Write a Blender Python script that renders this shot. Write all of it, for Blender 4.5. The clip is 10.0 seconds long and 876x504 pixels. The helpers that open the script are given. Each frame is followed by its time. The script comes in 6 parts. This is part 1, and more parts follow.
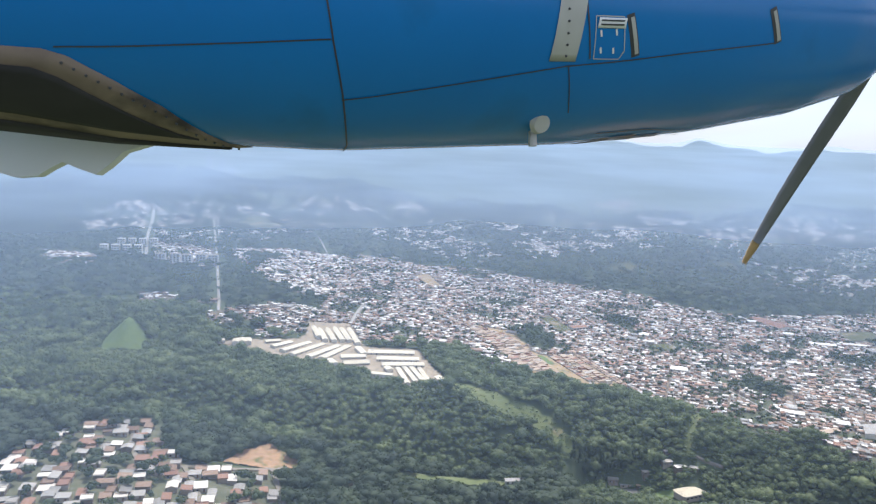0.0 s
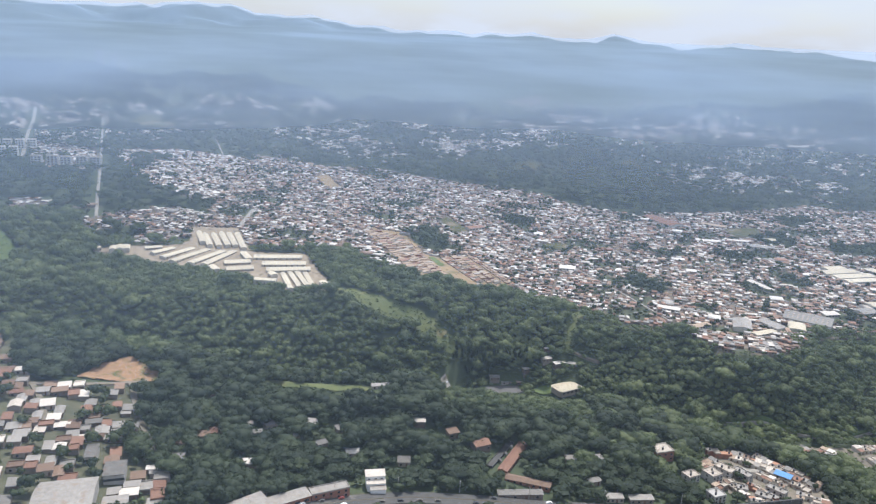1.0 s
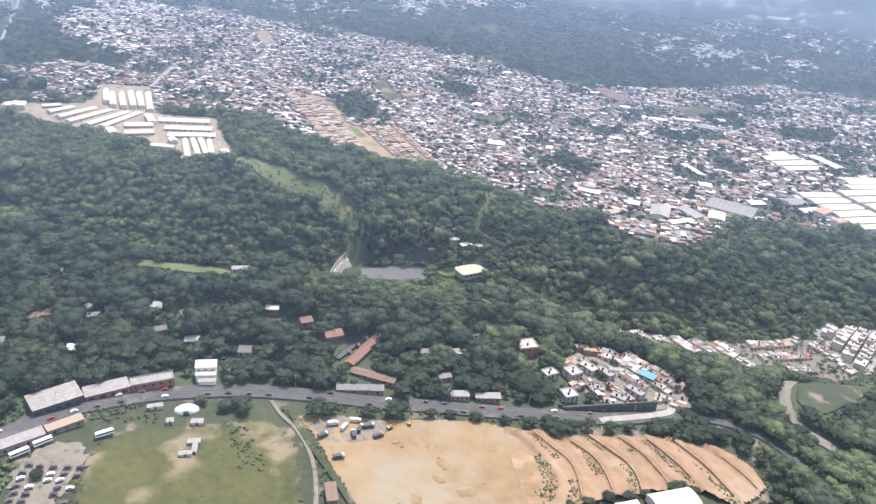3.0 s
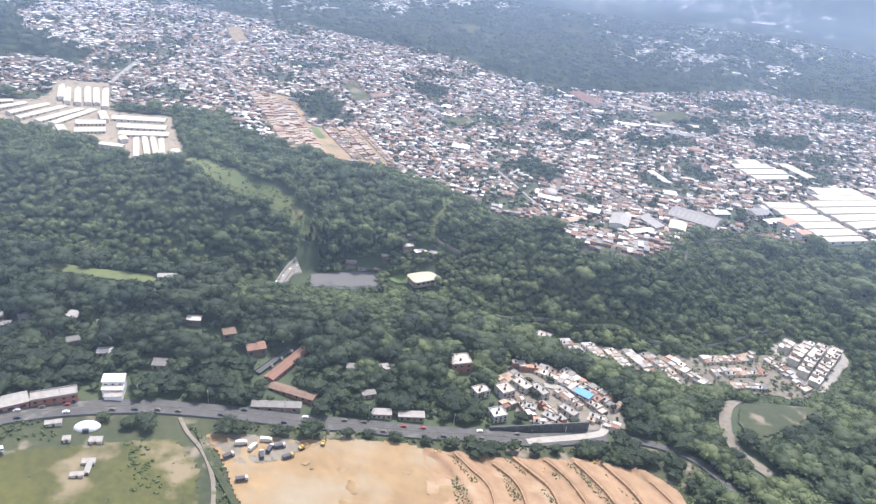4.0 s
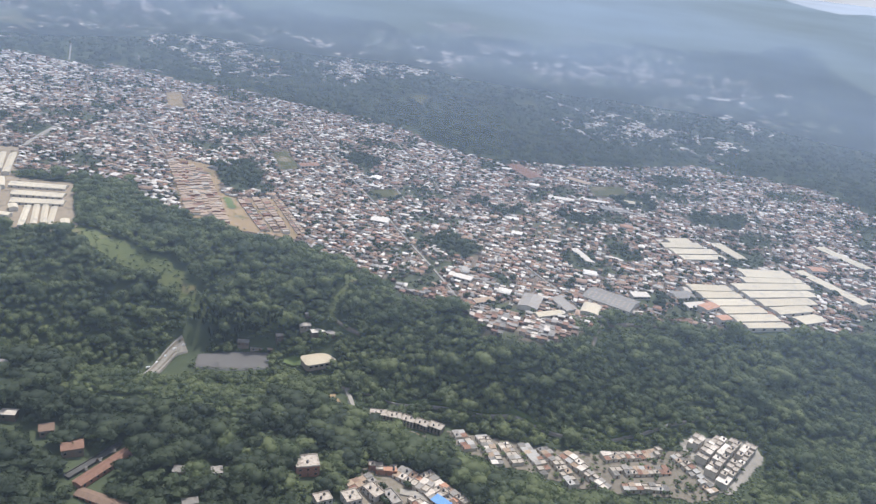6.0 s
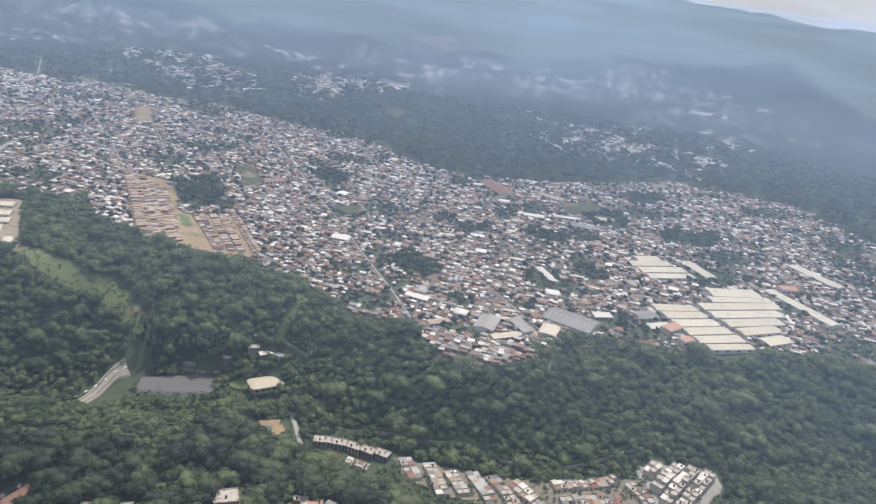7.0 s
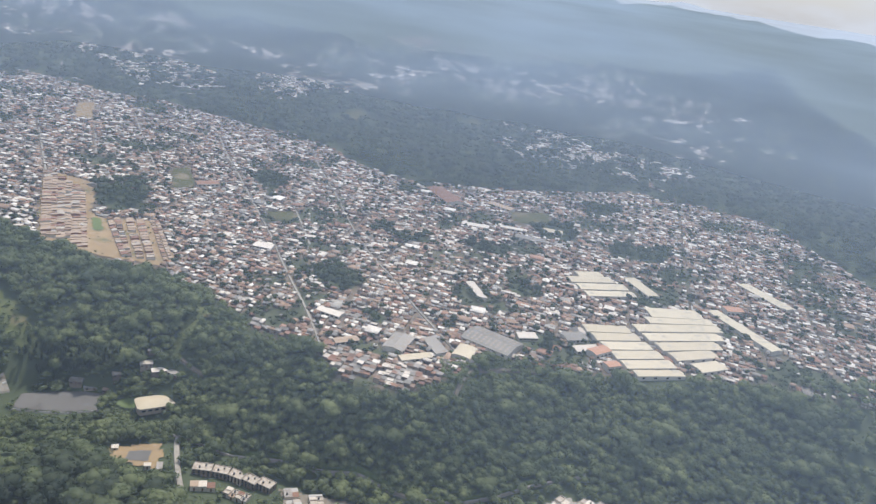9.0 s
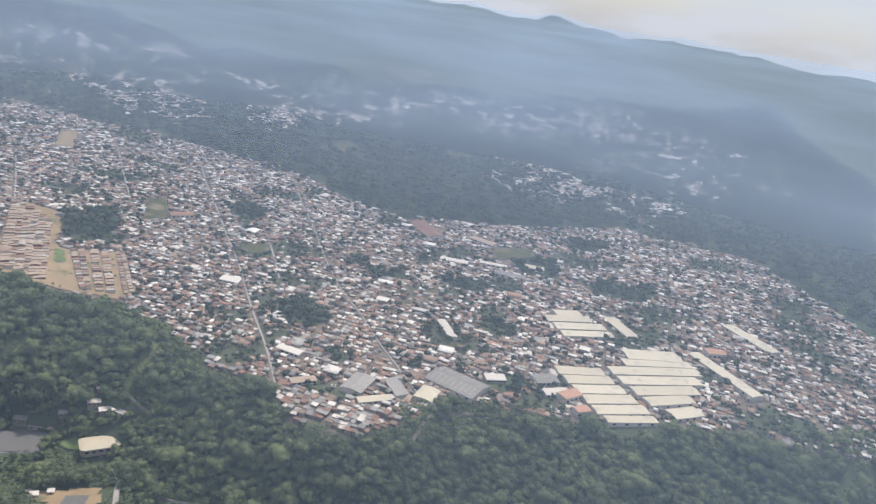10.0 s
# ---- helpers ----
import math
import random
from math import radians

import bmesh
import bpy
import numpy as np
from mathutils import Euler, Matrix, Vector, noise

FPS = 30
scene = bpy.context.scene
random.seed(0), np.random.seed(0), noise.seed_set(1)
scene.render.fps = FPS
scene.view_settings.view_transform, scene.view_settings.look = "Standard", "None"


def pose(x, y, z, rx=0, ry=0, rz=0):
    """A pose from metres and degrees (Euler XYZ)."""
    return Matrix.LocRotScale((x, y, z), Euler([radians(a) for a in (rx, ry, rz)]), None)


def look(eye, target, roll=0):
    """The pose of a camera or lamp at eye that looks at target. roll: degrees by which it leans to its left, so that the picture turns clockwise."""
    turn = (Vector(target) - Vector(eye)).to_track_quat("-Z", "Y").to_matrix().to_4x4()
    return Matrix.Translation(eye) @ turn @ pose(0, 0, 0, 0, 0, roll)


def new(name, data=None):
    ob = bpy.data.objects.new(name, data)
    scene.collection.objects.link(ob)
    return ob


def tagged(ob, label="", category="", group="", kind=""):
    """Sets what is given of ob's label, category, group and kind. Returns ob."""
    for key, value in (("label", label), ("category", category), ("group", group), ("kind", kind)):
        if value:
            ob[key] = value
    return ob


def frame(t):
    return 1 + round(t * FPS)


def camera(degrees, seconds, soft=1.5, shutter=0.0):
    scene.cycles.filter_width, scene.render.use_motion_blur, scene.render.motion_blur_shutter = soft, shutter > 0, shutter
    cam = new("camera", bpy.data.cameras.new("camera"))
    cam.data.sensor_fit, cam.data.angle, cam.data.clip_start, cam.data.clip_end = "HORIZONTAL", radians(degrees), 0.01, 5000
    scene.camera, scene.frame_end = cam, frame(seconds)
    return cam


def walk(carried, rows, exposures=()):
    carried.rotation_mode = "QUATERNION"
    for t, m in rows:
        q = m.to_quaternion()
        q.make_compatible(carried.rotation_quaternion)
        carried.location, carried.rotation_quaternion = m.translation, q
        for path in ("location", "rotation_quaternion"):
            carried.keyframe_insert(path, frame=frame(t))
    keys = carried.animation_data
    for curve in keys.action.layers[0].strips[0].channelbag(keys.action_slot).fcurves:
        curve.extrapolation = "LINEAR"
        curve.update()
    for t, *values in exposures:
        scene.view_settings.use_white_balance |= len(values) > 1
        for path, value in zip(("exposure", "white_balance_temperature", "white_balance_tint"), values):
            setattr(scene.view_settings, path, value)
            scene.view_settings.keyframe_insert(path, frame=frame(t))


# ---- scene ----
cam = camera(59.5, 10.0, soft=1.3)
METRES, EYE, TILT, LEAN, TURN = 372.0, 200.0, -8.2, -2.0, 0.0
ROWS = [
    (0.0, 0.0000, 0.0000, 0.0000, 0.00, 0.00, -0.00),
    (0.5, 0.0497, 0.0179, 0.0036, -4.22, -1.07, 0.02),
    (1.0, 0.0990, 0.0354, 0.0075, -5.56, -7.61, 0.31),
    (1.5, 0.1480, 0.0525, 0.0116, -5.58, -13.44, 0.89),
    (2.0, 0.1966, 0.0693, 0.0161, -5.87, -13.37, 0.56),
    (2.5, 0.2449, 0.0859, 0.0208, -5.90, -17.44, -0.93),
    (4.0, 0.3876, 0.1349, 0.0361, -5.69, -18.11, -2.86),
    (4.5, 0.4345, 0.1513, 0.0414, -5.97, -15.97, -3.38),
    (5.0, 0.4810, 0.1678, 0.0469, -6.04, -14.97, -3.70),
    (5.5, 0.5272, 0.1845, 0.0525, -6.07, -14.15, -4.02),
    (7.0, 0.6637, 0.2363, 0.0693, -6.45, -12.47, -4.23),
    (7.5, 0.7085, 0.2545, 0.0748, -6.54, -12.30, -4.20),
    (8.0, 0.7529, 0.2732, 0.0803, -6.63, -12.98, -3.91),
    (8.5, 0.7970, 0.2925, 0.0857, -6.66, -13.05, -3.73),
    (9.0, 0.8407, 0.3125, 0.0910, -6.22, -12.47, -5.52),
    (9.5, 0.8841, 0.3332, 0.0961, -6.13, -11.97, -6.20),
    (10.0, 0.9272, 0.3548, 0.1011, -5.52, -10.23, -6.12),
]
EXPOSURES = [(0.0, 0.62, 5950, 12), (1.0, 0.3, 6050, 12), (1.5, 0.7, 6000, 12), (2.0, 0.8, 5980, 14), (2.5, 0.7, 5980, 16), (4.0, 0.82, 5950, 17), (4.5, 0.54, 6050, 15), (5.5, 0.26, 6150, 14), (7.0, 0.12, 6290, 13), (8.5, 0.16, 6390, 12), (10.0, 0.1, 6420, 13)]
walk(cam, [(t, pose(0, 0, EYE, TILT, LEAN, TURN) @ pose(METRES * x, METRES * y, METRES * z, 90 + pitch, roll, yaw)) for t, x, y, z, yaw, pitch, roll in ROWS], EXPOSURES)

# ---- light ----
SUN_AZIMUTH, SUN_HEIGHT = 28.0, 65.0
sun_way = Vector((math.sin(radians(SUN_AZIMUTH)) * math.cos(radians(SUN_HEIGHT)), math.cos(radians(SUN_AZIMUTH)) * math.cos(radians(SUN_HEIGHT)), math.sin(radians(SUN_HEIGHT))))
sun_data = bpy.data.lights.new("sun", "SUN")
sun_data.energy, sun_data.angle, sun_data.color = 4.2, radians(0.6), (1.0, 0.96, 0.89)
sun = new("sun", sun_data)
sun.matrix_world = look(sun_way * 900, (0, 0, 0))

world = bpy.data.worlds.new("sky")
scene.world = world
world.use_nodes = True
wn, wl = world.node_tree.nodes, world.node_tree.links
sky = wn.new("ShaderNodeTexSky")
sky.sky_type, sky.sun_disc = "NISHITA", False
sky.sun_elevation, sky.sun_rotation = radians(SUN_HEIGHT), radians(SUN_AZIMUTH)
sky.dust_density, sky.altitude = 3.0, 700
coord = wn.new("ShaderNodeTexCoord")
stretch = wn.new("ShaderNodeMapping")
stretch.inputs["Scale"].default_value = (2.2, 2.2, 7.0)
wl.new(coord.outputs["Generated"], stretch.inputs["Vector"])
cloud = wn.new("ShaderNodeTexNoise")
cloud.inputs["Scale"].default_value, cloud.inputs["Detail"].default_value = 2.6, 6
wl.new(stretch.outputs["Vector"], cloud.inputs["Vector"])
cover = wn.new("ShaderNodeValToRGB")
cover.color_ramp.elements[0].position, cover.color_ramp.elements[0].color = 0.34, (0.35, 0.35, 0.35, 1)
cover.color_ramp.elements[1].position, cover.color_ramp.elements[1].color = 0.62, (0.95, 0.95, 0.95, 1)
wl.new(cloud.outputs["Fac"], cover.inputs["Fac"])
blend = wn.new("ShaderNodeMixRGB")
blend.inputs["Color2"].default_value = (4.7, 5.05, 5.55, 1)
wl.new(cover.outputs["Color"], blend.inputs["Fac"])
wl.new(sky.outputs["Color"], blend.inputs["Color1"])
wl.new(blend.outputs["Color"], wn["Background"].inputs["Color"])
wn["Background"].inputs["Strength"].default_value = 0.128


# ---- materials ----
def material(name, dark, light, scale=1.0, rough=0.85, metal=0.0, bump_by=0.0, tint=0.0, island=0.0, detail=5.0, spots=None, spot_scale=0.2, spot_at=0.6, lines=0.0):
    """Two-tone noise at two scales; tint: share of the 'tint' attribute; island: variation per piece; spots: a third colour in patches; lines: ribs per metre."""
    m = bpy.data.materials.new(name)
    m.use_nodes = True
    n, l = m.node_tree.nodes, m.node_tree.links
    b = n["Principled BSDF"]
    b.inputs["Roughness"].default_value, b.inputs["Metallic"].default_value = rough, metal
    c = n.new("ShaderNodeTexCoord")
    fine = n.new("ShaderNodeTexNoise")
    fine.inputs["Scale"].default_value, fine.inputs["Detail"].default_value = scale, detail
    l.new(c.outputs["Object"], fine.inputs["Vector"])
    wide = n.new("ShaderNodeTexNoise")
    wide.inputs["Scale"].default_value, wide.inputs["Detail"].default_value = scale * 0.13, 3
    l.new(c.outputs["Object"], wide.inputs["Vector"])
    add = n.new("ShaderNodeMath")
    add.operation, add.inputs[1].default_value = "MULTIPLY_ADD", 0.6
    half = n.new("ShaderNodeMath")
    half.operation, half.inputs[1].default_value = "MULTIPLY", 0.4
    l.new(wide.outputs["Fac"], half.inputs[0])
    l.new(fine.outputs["Fac"], add.inputs[0])
    l.new(half.outputs["Value"], add.inputs[2])
    fac = add.outputs["Value"]
    for kind, amount in (("tint", tint), ("island", island)):
        if amount:
            if kind == "tint":
                src = n.new("ShaderNodeAttribute")
                src.attribute_name = "tint"
                out = src.outputs["Fac"]
            else:
                src = n.new("ShaderNodeNewGeometry")
                out = src.outputs["Random Per Island"]
            mix = n.new("ShaderNodeMix")
            mix.inputs[0].default_value = amount
            l.new(fac, mix.inputs[2])
            l.new(out, mix.inputs[3])
            fac = mix.outputs[0]
    ramp = n.new("ShaderNodeValToRGB")
    ramp.color_ramp.elements[0].position, ramp.color_ramp.elements[0].color = 0.22, (*dark, 1)
    ramp.color_ramp.elements[1].position, ramp.color_ramp.elements[1].color = 0.78, (*light, 1)
    l.new(fac, ramp.inputs["Fac"])
    colour = ramp.outputs["Color"]
    if spots:
        patch = n.new("ShaderNodeTexNoise")
        patch.inputs["Scale"].default_value, patch.inputs["Detail"].default_value = spot_scale, 6
        l.new(c.outputs["Object"], patch.inputs["Vector"])
        cut = n.new("ShaderNodeMapRange")
        cut.inputs["From Min"].default_value, cut.inputs["From Max"].default_value = spot_at, spot_at + 0.12
        l.new(patch.outputs["Fac"], cut.inputs["Value"])
        lay = n.new("ShaderNodeMixRGB")
        lay.inputs["Color2"].default_value = (*spots, 1)
        l.new(cut.outputs["Result"], lay.inputs["Fac"])
        l.new(colour, lay.inputs["Color1"])
        colour = lay.outputs["Color"]
    l.new(colour, b.inputs["Base Color"])
    relief = fine.outputs["Fac"]
    if lines:
        wave = n.new("ShaderNodeTexWave")
        wave.inputs["Scale"].default_value = lines
        l.new(c.outputs["Object"], wave.inputs["Vector"])
        relief = wave.outputs["Fac"]
    if bump_by:
        bm_node = n.new("ShaderNodeBump")
        bm_node.inputs["Distance"].default_value, bm_node.inputs["Strength"].default_value = bump_by, 0.8
        l.new(relief, bm_node.inputs["Height"])
        l.new(bm_node.outputs["Normal"], b.inputs["Normal"])
    return m


def leafy(m, glow):
    """Lets a share of the light through the leaves."""
    n, l = m.node_tree.nodes, m.node_tree.links
    t, mix = n.new("ShaderNodeBsdfTranslucent"), n.new("ShaderNodeMixShader")
    t.inputs["Color"].default_value = (*glow, 1)
    mix.inputs["Fac"].default_value = 0.45
    l.new(n["Principled BSDF"].outputs[0], mix.inputs[1])
    l.new(t.outputs[0], mix.inputs[2])
    l.new(mix.outputs[0], n["Material Output"].inputs["Surface"])
    return m


def land_material():
    """Grass, scrub and forest floor; trodden earth and paving where the 'urban' attribute is high."""
    m = material("land", (0.028, 0.042, 0.017), (0.072, 0.090, 0.032), scale=0.06, bump_by=1.2, spots=(0.15, 0.17, 0.06), spot_scale=0.012, spot_at=0.66)
    n, l = m.node_tree.nodes, m.node_tree.links
    b = n["Principled BSDF"]
    green = b.inputs["Base Color"].links[0].from_socket
    c = n.new("ShaderNodeTexCoord")
    t = n.new("ShaderNodeTexNoise")
    t.inputs["Scale"].default_value, t.inputs["Detail"].default_value = 0.25, 6
    l.new(c.outputs["Object"], t.inputs["Vector"])
    r = n.new("ShaderNodeValToRGB")
    r.color_ramp.elements[0].position, r.color_ramp.elements[0].color = 0.35, (0.088, 0.068, 0.047, 1)
    r.color_ramp.elements[1].position, r.color_ramp.elements[1].color = 0.68, (0.250, 0.192, 0.135, 1)
    l.new(t.outputs["Fac"], r.inputs["Fac"])
    a = n.new("ShaderNodeAttribute")
    a.attribute_name = "urban"
    mix = n.new("ShaderNodeMixRGB")
    l.new(a.outputs["Fac"], mix.inputs["Fac"])
    l.new(green, mix.inputs["Color1"])
    l.new(r.outputs["Color"], mix.inputs["Color2"])
    l.new(mix.outputs["Color"], b.inputs["Base Color"])
    return m


M = {
    "land": land_material(),
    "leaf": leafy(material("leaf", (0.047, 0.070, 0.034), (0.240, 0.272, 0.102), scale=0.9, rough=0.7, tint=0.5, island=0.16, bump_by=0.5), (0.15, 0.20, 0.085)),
    # darker foliage; on the near shelf it also paints in cloud shade
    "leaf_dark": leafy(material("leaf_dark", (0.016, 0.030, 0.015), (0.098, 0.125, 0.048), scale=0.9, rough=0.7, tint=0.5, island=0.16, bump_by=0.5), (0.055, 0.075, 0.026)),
    "bark": material("bark", (0.06, 0.045, 0.03), (0.16, 0.12, 0.085), scale=3, bump_by=0.05),
    "wall": material("wall", (0.14, 0.105, 0.08), (0.56, 0.47, 0.37), scale=0.9, tint=0.65),
    "plaster": material("plaster", (0.45, 0.40, 0.33), (0.68, 0.63, 0.54), scale=0.8, spots=(0.30, 0.26, 0.21), spot_scale=0.5),
    "brick": material("brick", (0.20, 0.085, 0.055), (0.32, 0.15, 0.10), scale=1.4, bump_by=0.02),
    "roof_light": material("roof_light", (0.56, 0.475, 0.38), (0.94, 0.865, 0.755), scale=0.6, rough=0.45, tint=0.4, bump_by=0.05, lines=3.0, spots=(0.36, 0.30, 0.25), spot_scale=0.4, spot_at=0.62),
    "roof_grey": material("roof_grey", (0.13, 0.118, 0.10), (0.46, 0.42, 0.36), scale=0.6, rough=0.5, tint=0.5, bump_by=0.05, lines=3.0, spots=(0.22, 0.13, 0.08), spot_scale=0.4, spot_at=0.6),
    "roof_rust": material("roof_rust", (0.14, 0.085, 0.055), (0.43, 0.295, 0.20), scale=0.7, rough=0.8, tint=0.5, bump_by=0.05, lines=3.0),
    "roof_tile": material("roof_tile", (0.20, 0.10, 0.065), (0.42, 0.25, 0.165), scale=0.9, rough=0.85, tint=0.4, bump_by=0.06, lines=4.0),
    "roof_cream": material("roof_cream", (0.55, 0.46, 0.315), (0.77, 0.675, 0.495), scale=0.25, rough=0.5, tint=0.45, bump_by=0.06, lines=1.6, detail=8, spots=(0.46, 0.40, 0.31), spot_scale=0.14, spot_at=0.56),
    "roof_orange": material("roof_orange", (0.42, 0.20, 0.115), (0.55, 0.31, 0.19), scale=0.4, rough=0.6, bump_by=0.06, lines=1.6),
    "roof_blue": material("roof_blue", (0.10, 0.24, 0.50), (0.16, 0.36, 0.66), scale=0.6, rough=0.5, bump_by=0.04, lines=3.0),
    "roof_brown": material("roof_brown", (0.34, 0.245, 0.165), (0.55, 0.42, 0.30), scale=0.5, rough=0.8, tint=0.5, bump_by=0.05, lines=3.0),
    "terrace": material("terrace", (0.25, 0.205, 0.155), (0.60, 0.525, 0.43), scale=0.6, rough=0.8, detail=9, spots=(0.22, 0.175, 0.14), spot_scale=0.42, spot_at=0.53),
    "roof_worn": material("roof_worn", (0.20, 0.18, 0.155), (0.46, 0.415, 0.355), scale=0.5, rough=0.55, bump_by=0.05, lines=2.0, detail=8, spots=(0.30, 0.235, 0.18), spot_scale=0.22, spot_at=0.53),
    "wall_dark": material("wall_dark", (0.045, 0.045, 0.043), (0.12, 0.115, 0.105), scale=0.5, detail=8, bump_by=0.03),
    "track": material("track", (0.13, 0.107, 0.076), (0.25, 0.212, 0.157), scale=0.4, detail=8, spots=(0.09, 0.095, 0.04), spot_scale=0.3, spot_at=0.56),
    "bank": material("bank", (0.20, 0.11, 0.055), (0.40, 0.245, 0.13), scale=0.6, detail=8, bump_by=0.15, spots=(0.09, 0.10, 0.03), spot_scale=0.14, spot_at=0.54),
    "terrace_earth": material("terrace_earth", (0.175, 0.095, 0.045), (0.37, 0.24, 0.13), scale=0.16, detail=9, bump_by=0.5, spots=(0.33, 0.235, 0.14), spot_scale=0.06, spot_at=0.55),
    "tan_earth": material("tan_earth", (0.20, 0.132, 0.064), (0.38, 0.272, 0.143), scale=0.15, detail=8, bump_by=0.3, spots=(0.10, 0.11, 0.045), spot_scale=0.06, spot_at=0.58),
    "concrete": material("concrete", (0.30, 0.28, 0.25), (0.52, 0.49, 0.44), scale=0.5, bump_by=0.02, spots=(0.22, 0.20, 0.18), spot_scale=0.3),
    "window_glass": material("window_glass", (0.015, 0.018, 0.022), (0.06, 0.065, 0.07), scale=0.8, rough=0.15),
    "door_wood": material("door_wood", (0.10, 0.06, 0.04), (0.22, 0.14, 0.09), scale=2.0),
    "asphalt": material("asphalt", (0.048, 0.045, 0.041), (0.105, 0.098, 0.088), scale=0.35, bump_by=0.01, spots=(0.145, 0.13, 0.11), spot_scale=0.15),
    "court": material("court", (0.095, 0.088, 0.079), (0.155, 0.145, 0.13), scale=0.3, detail=8, spots=(0.075, 0.072, 0.062), spot_scale=0.12),
    "paving": material("paving", (0.27, 0.21, 0.13), (0.43, 0.345, 0.235), scale=0.3, spots=(0.32, 0.28, 0.21), spot_scale=0.2),
    "estate_lane": material("estate_lane", (0.21, 0.16, 0.10), (0.40, 0.32, 0.22), scale=0.3, detail=8, spots=(0.12, 0.095, 0.06), spot_scale=0.2, spot_at=0.56),
    "lane": material("lane", (0.24, 0.215, 0.175), (0.40, 0.36, 0.30), scale=0.35, spots=(0.20, 0.18, 0.14), spot_scale=0.2),
    "earth": material("earth", (0.17, 0.102, 0.043), (0.335, 0.228, 0.108), scale=0.11, detail=9, bump_by=0.6, spots=(0.27, 0.212, 0.132), spot_scale=0.028, spot_at=0.50),
    "earth_dark": material("earth_dark", (0.24, 0.14, 0.08), (0.42, 0.27, 0.16), scale=0.3, bump_by=0.3),
    "grass": material("grass", (0.028, 0.033, 0.006), (0.105, 0.098, 0.016), scale=0.32, detail=8, bump_by=0.3, spots=(0.20, 0.155, 0.085), spot_scale=0.05, spot_at=0.53),
    "verge": material("verge", (0.019, 0.029, 0.009), (0.070, 0.074, 0.026), scale=0.3, detail=8, bump_by=0.3, spots=(0.20, 0.16, 0.11), spot_scale=0.08, spot_at=0.56),
    "lawn": material("lawn", (0.06, 0.095, 0.022), (0.15, 0.19, 0.055), scale=0.3, bump_by=0.2),
    "meadow": material("meadow", (0.050, 0.075, 0.020), (0.155, 0.165, 0.050), scale=0.35, detail=8, bump_by=0.25, spots=(0.19, 0.16, 0.065), spot_scale=0.07, spot_at=0.55),
    "scrub": material("scrub", (0.038, 0.062, 0.016), (0.125, 0.15, 0.042), scale=0.5, rough=0.75, tint=0.5, island=0.3),
    "white_paint": material("white_paint", (0.70, 0.69, 0.66), (0.84, 0.83, 0.80), scale=1.2, rough=0.4),
    "yellow_paint": material("yellow_paint", (0.36, 0.22, 0.06), (0.55, 0.35, 0.09), scale=1.2, rough=0.45),
    "red_paint": material("red_paint", (0.20, 0.035, 0.03), (0.30, 0.06, 0.045), scale=1.2, rough=0.4),
    "dark_paint": material("dark_paint", (0.03, 0.03, 0.035), (0.08, 0.08, 0.085), scale=1.2, rough=0.4),
    "rubber": material("rubber", (0.015, 0.015, 0.015), (0.035, 0.035, 0.035), scale=4, rough=0.9),
}


# ---- the land ----
def sstep(a, b, v):
    k = np.clip((np.asarray(v, float) - a) / (b - a), 0, 1)
    return k * k * (3 - 2 * k)


def bump(x, y, cx, cy, rx, ry):
    return np.exp(-((x - cx) / rx) ** 2 - ((y - cy) / ry) ** 2)


def waves(x, y, size, seed):
    """Smooth rolling relief of about that wavelength, between -1 and 1."""
    k, out = 2 * math.pi / size, 0.0
    for i in range(5):
        a = seed * 1.7 + i * 2.4
        f = k * (0.7 + 0.35 * i)
        out = out + np.sin(f * (x * math.cos(a) + y * math.sin(a)) + seed * 3.1 + i * 1.9 + 0.9 * np.sin(f * 0.6 * (y * math.cos(a) - x * math.sin(a)) + i)) / (1 + 0.7 * i)
    return out / 2.4


def valley_line(x):
    return np.interp(x, [-900, -130, -20, 60, 130, 200, 270, 340, 430, 520, 900], [545, 545, 526, 530, 556, 560, 520, 487, 480, 492, 470])


def rim_line(x):
    return np.interp(x, [-900, -130, 20, 75, 150, 225, 300, 345, 372, 402, 430, 460, 520, 620, 900], [650, 625, 625, 640, 655, 625, 582, 542, 545, 558, 592, 602, 588, 592, 590])


